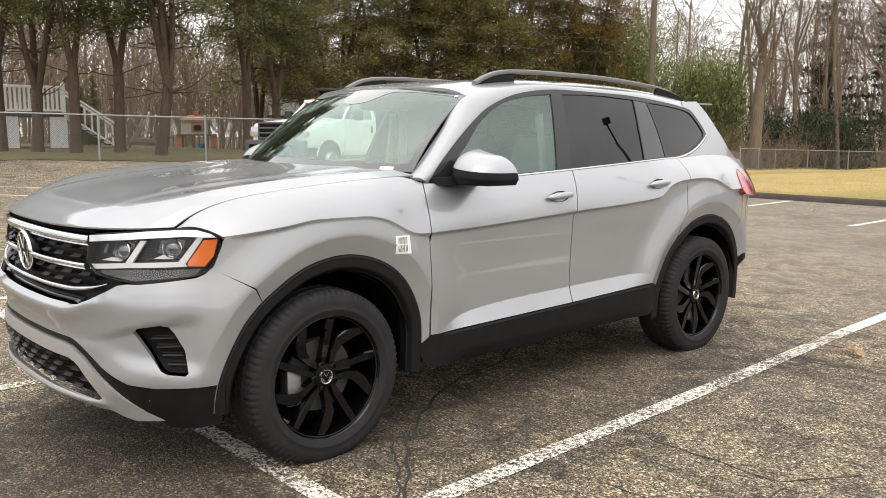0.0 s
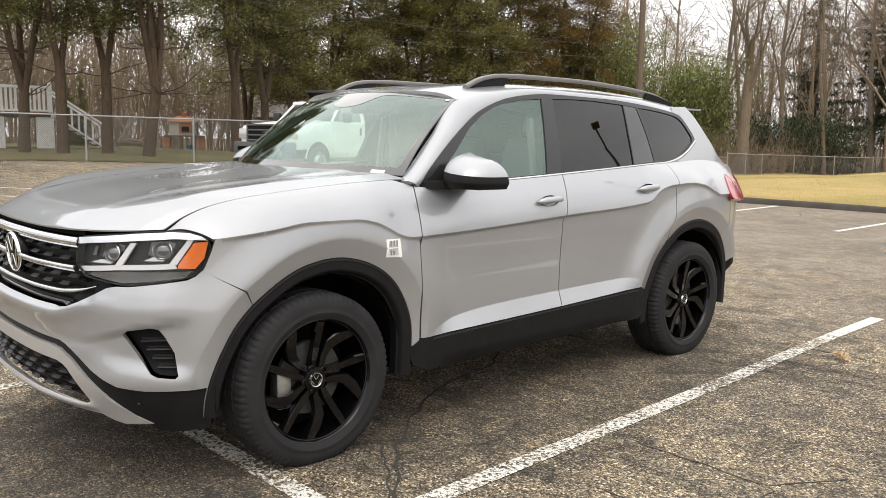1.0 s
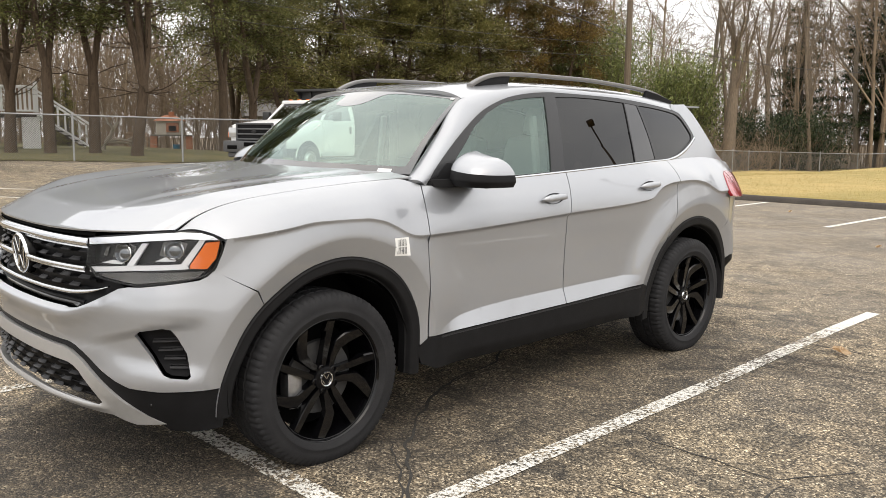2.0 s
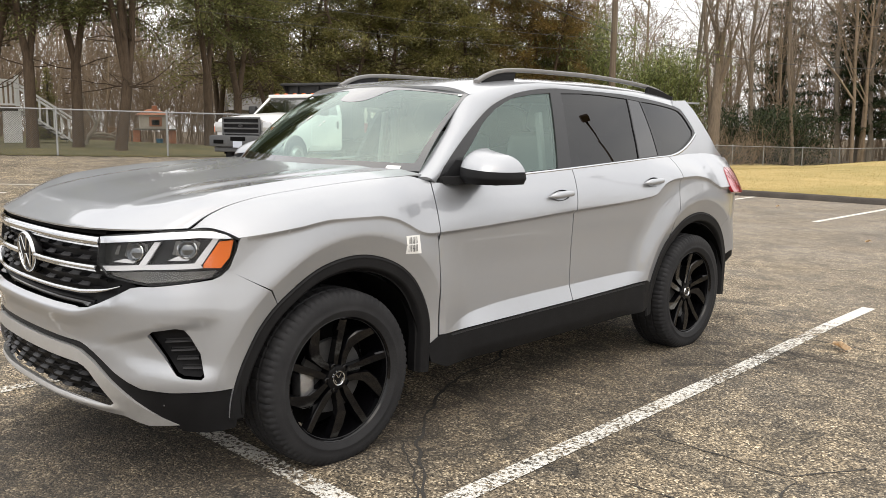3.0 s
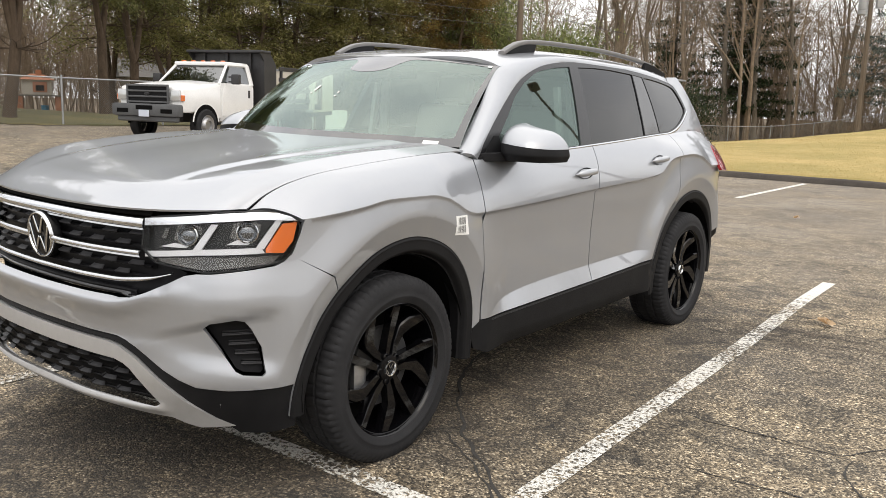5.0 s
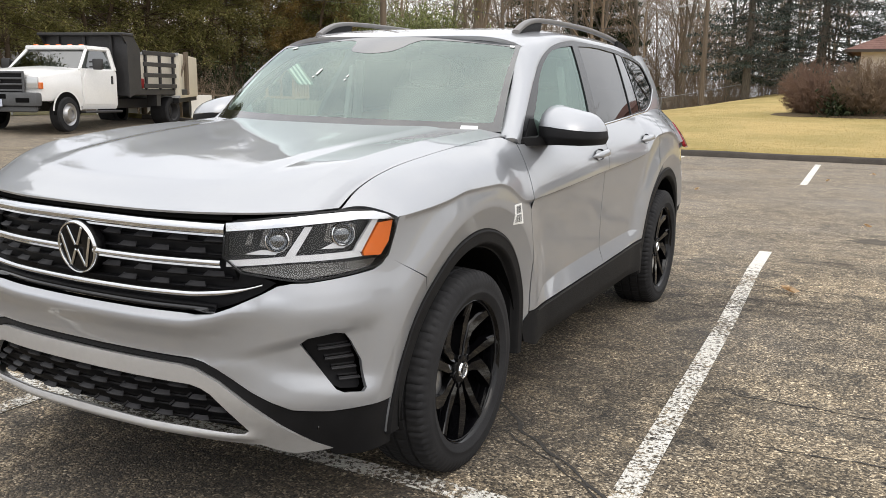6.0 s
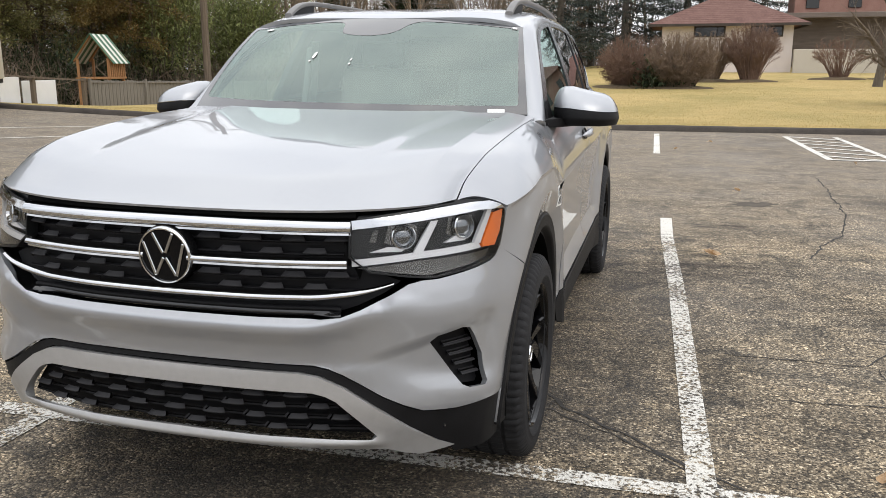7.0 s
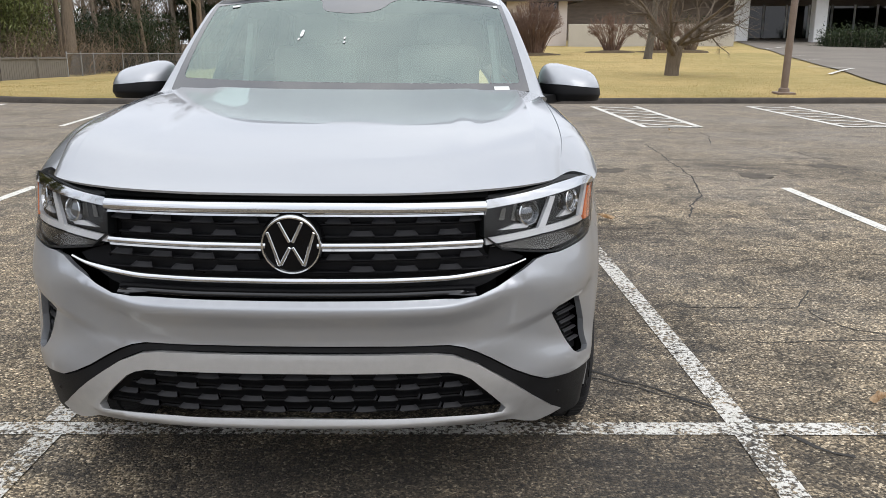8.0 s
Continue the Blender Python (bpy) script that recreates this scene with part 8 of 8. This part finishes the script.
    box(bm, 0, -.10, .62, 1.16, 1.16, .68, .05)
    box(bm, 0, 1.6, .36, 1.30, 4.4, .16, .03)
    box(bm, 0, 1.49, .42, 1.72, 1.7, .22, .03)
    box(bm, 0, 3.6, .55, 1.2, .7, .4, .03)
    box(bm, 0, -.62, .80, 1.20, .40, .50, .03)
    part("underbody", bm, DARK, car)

    # cabin
    bm = bmesh.new()
    box(bm, 0, .74, 1.06, 1.56, .62, .30, .07, None, 3)
    box(bm, .38, .98, 1.17, .42, .14, .10, .04, None, 2)
    dash = part("dashboard", bm, DASH, car)
    bm = bmesh.new()
    ring = [(.38 + .19 * math.cos(q), 1.20 - .07 * math.sin(q), 1.10 + .18 * math.sin(q)) for q in np.linspace(0, 2 * math.pi, 29)]
    tube(bm, ring, .015, 8, False)
    tube(bm, [(.20, 1.20, 1.10), (.38, 1.16, 1.08), (.56, 1.20, 1.10)], .02, 8)
    part("steering_wheel", bm, DASH, dash)
    for x, y in ((.38, 1.62), (-.38, 1.62), (.40, 2.55), (-.40, 2.55)):
        bm = bmesh.new()
        box(bm, x, y, .78, .52, .54, .20, .07, None, 3)
        tilt = Matrix.Translation((x, y + .26, .80)) @ Matrix.Rotation(radians(-14), 4, "X")
        box(bm, 0, .06, .32, .50, .16, .66, .06, tilt, 3)
        box(bm, 0, .05, .76, .27, .10, .18, .045, tilt, 3)
        box(bm, 0, .05, .66, .12, .03, .10, .01, tilt)
        part("seat", bm, CLOTH, car)
    bm = bmesh.new()
    box(bm, 0, 1.10, 1.60, .24, .03, .075, .02, Matrix(), 2)
    tube(bm, [(0, 1.01, 1.60), (0, .985, 1.655)], .016, 8)
    box(bm, 0, .985, 1.585, .16, .10, .05, .02, Matrix(), 2)
    part("rear_view_mirror", bm, DASH, car)
    bm = bmesh.new()
    box(bm, 0, 2.35, 1.655, 1.24, 2.5, .012)
    part("headliner", bm, CLOTH, car)
    for sgn in (1, -1):
        bm = bmesh.new()
        tube(bm, [(sgn * .69, 1.76, 1.58), (sgn * .74, 1.80, 1.2), (sgn * .76, 1.80, .6)], .03, 6)
        tube(bm, [(sgn * .675, 1.66, 1.55), (sgn * .72, 1.66, 1.25), (sgn * .74, 1.66, .7)], .022, 4)
        part("belt_pillar", bm, CLOTH, car)
    return car


def build_wheel(car, x, y, side, steer=0.0):
    """A wheel that faces +x before it is placed."""
    hub = empty("wheel")
    hub.parent = car
    R = .381
    bm = bmesh.new()
    prof = [(-.118, .262), (-.128, .30), (-.127, .345), (-.112, .370), (-.098, .377), (-.062, .380), (-.060, .372), (-.050, .372), (-.048, .381), (-.006, .382), (-.004, .374), (.006, .374), (.008, .382), (.048, .381),
            (.050, .372), (.060, .372), (.062, .380), (.098, .377), (.110, .371), (.118, .360), (.126, .345), (.1285, .322), (.1275, .305), (.1295, .302), (.1295, .297), (.126, .292), (.120, .275), (.112, .264), (.100, .258)]
    shoulder_rows = {3, 4, 17, 18, 19}
    spin(bm, prof, "x", 312, lambda i, k: (-.007 if i in shoulder_rows and k % 4 == 0 else (-.005 if i in (5, 8, 9, 12, 13, 16) and (k + (2 if i > 8 else 0)) % 6 == 0 else 0)))
    tyre = part("tyre", bm, RUBBER, hub, "", 50)
    bm = bmesh.new()
    spin(bm, [(.106, .266), (.114, .272), (.117, .268), (.111, .262), (.095, .258), (.06, .252), (-.10, .238), (-.112, .25), (-.115, .262)], "x", 72)
    part("rim", bm, RIM, hub)
    bm = bmesh.new()
    spin(bm, [(.036, .0005), (.036, .16), (.022, .165), (.022, .155), (.010, .15), (.010, .0005)], "x", 48)
    part("brake_disc", bm, DISC, hub)
    bm = bmesh.new()
    box(bm, .02, -.135, -.03, .07, .075, .17, .02, None, 2)
    part("brake_caliper", bm, STEEL, hub)
    # added disc, coloured as the shade behind the spokes
    bm = bmesh.new()
    spin(bm, [(-.06, .235), (-.058, .02)], "x", 40)
    part("wheel_back", bm, DARK, hub)
    bm = bmesh.new()
    spin(bm, [(.086, .0005), (.086, .034), (.081, .052), (.066, .058), (.02, .060)], "x", 40)
    part("hub", bm, BADGE, hub)
    # five twin spokes of two unlike blades
    def blade(poly, x_in, x_out, bevel=.004):
        bm = bmesh.new()
        top, low = [], []
        for r, q in poly:
            t = (r - .05) / .2
            f = x_in + (x_out - x_in) * t - .012 * math.sin(math.pi * min(1, max(0, t)))
            top.append(bm.verts.new((f, r * math.cos(q), r * math.sin(q))))
            low.append(bm.verts.new((f - .038, r * math.cos(q) * .985, r * math.sin(q) * .985)))
        ft = bm.faces.new(top)
        bm.faces.new(low[::-1])
        for i in range(len(top)):
            j = (i + 1) % len(top)
            bm.faces.new((top[i], low[i], low[j], top[j]))
        bmesh.ops.bevel(bm, geom=list(ft.edges), offset=bevel, segments=1, affect="EDGES")
        return bm
    dg = math.radians
    straight = [(.040, .003), (.10, .008), (.18, .016), (.262, .018), (.254, .058), (.205, .056), (.18, .040), (.10, .033), (.045, .036)]
    elbow = [(.040, -.036), (.10, -.041), (.142, -.050), (.172, -.085), (.206, -.160), (.234, -.117), (.210, -.060), (.172, -.016), (.10, -.010), (.045, -.003)]
    for k in range(5):
        a = dg(77 + 72 * k)
        for shape, deep in ((straight, .104), (elbow, .100)):
            part("spoke", blade([(math.hypot(u, v), a + math.atan2(v, u)) for u, v in shape], .078, deep, .0065), RIM, hub)
        c = a + dg(36)
        bm = bmesh.new()
        spin(bm, [(.062, .0145), (.082, .0145), (.084, .012), (.072, .009), (.078, .007), (.079, .0005)], "x", 14)
        bm.transform(Matrix.Translation((0, .054 * math.cos(c), .054 * math.sin(c))))
        part("wheel_bolt", bm, RIM, hub)
    bm = bmesh.new()
    spin(bm, [(.084, .024), (.092, .027), (.093, .031), (.086, .034)], "x", 36)
    cap = part("cap_ring", bm, CHROME, hub)
    for sg in (1, -1):
        for z0, z1, w0, w1 in ((.018, .001, .012, .001), (-.002, -.019, .022, .010)):
            bm = bmesh.new()
            L = math.hypot(w0 - w1, z0 - z1)
            box(bm, 0, 0, 0, .003, .0032, L)
            bm.transform(Matrix.Translation((.0885, sg * (w0 + w1) / 2, (z0 + z1) / 2)) @ Matrix.Rotation(-sg * math.atan2(w0 - w1, z0 - z1), 4, "X"))
            part("cap_stroke", bm, CHROME, cap)
    hub.matrix_basis = Matrix.Translation((x, y, R - .010)) @ Matrix.Scale(1.03, 4) @ Matrix.Rotation(radians(steer), 4, "Z") @ (Matrix.Rotation(math.pi, 4, "Z") if side < 0 else Matrix())
    return hub


SUV = build_suv()
wheel_one = build_wheel(SUV, .861, 0, 1)
for wx, wy, wside in ((.861, 2.98, 1), (-.861, 0, -1), (-.861, 2.98, -1)):
    copy_thing(wheel_one, Matrix.Translation((wx, wy, .371 - (.0148 if wside < 0 else 0))) @ Matrix.Rotation(radians(25 * wy), 4, "X") @ (Matrix.Rotation(math.pi, 4, "Z") if wside < 0 else Matrix()))
# it leans a little on its springs, its right side high
SUV.matrix_basis = Matrix.Translation((-.0075, 0, .0074)) @ Matrix.Rotation(radians(.47), 4, "Y")
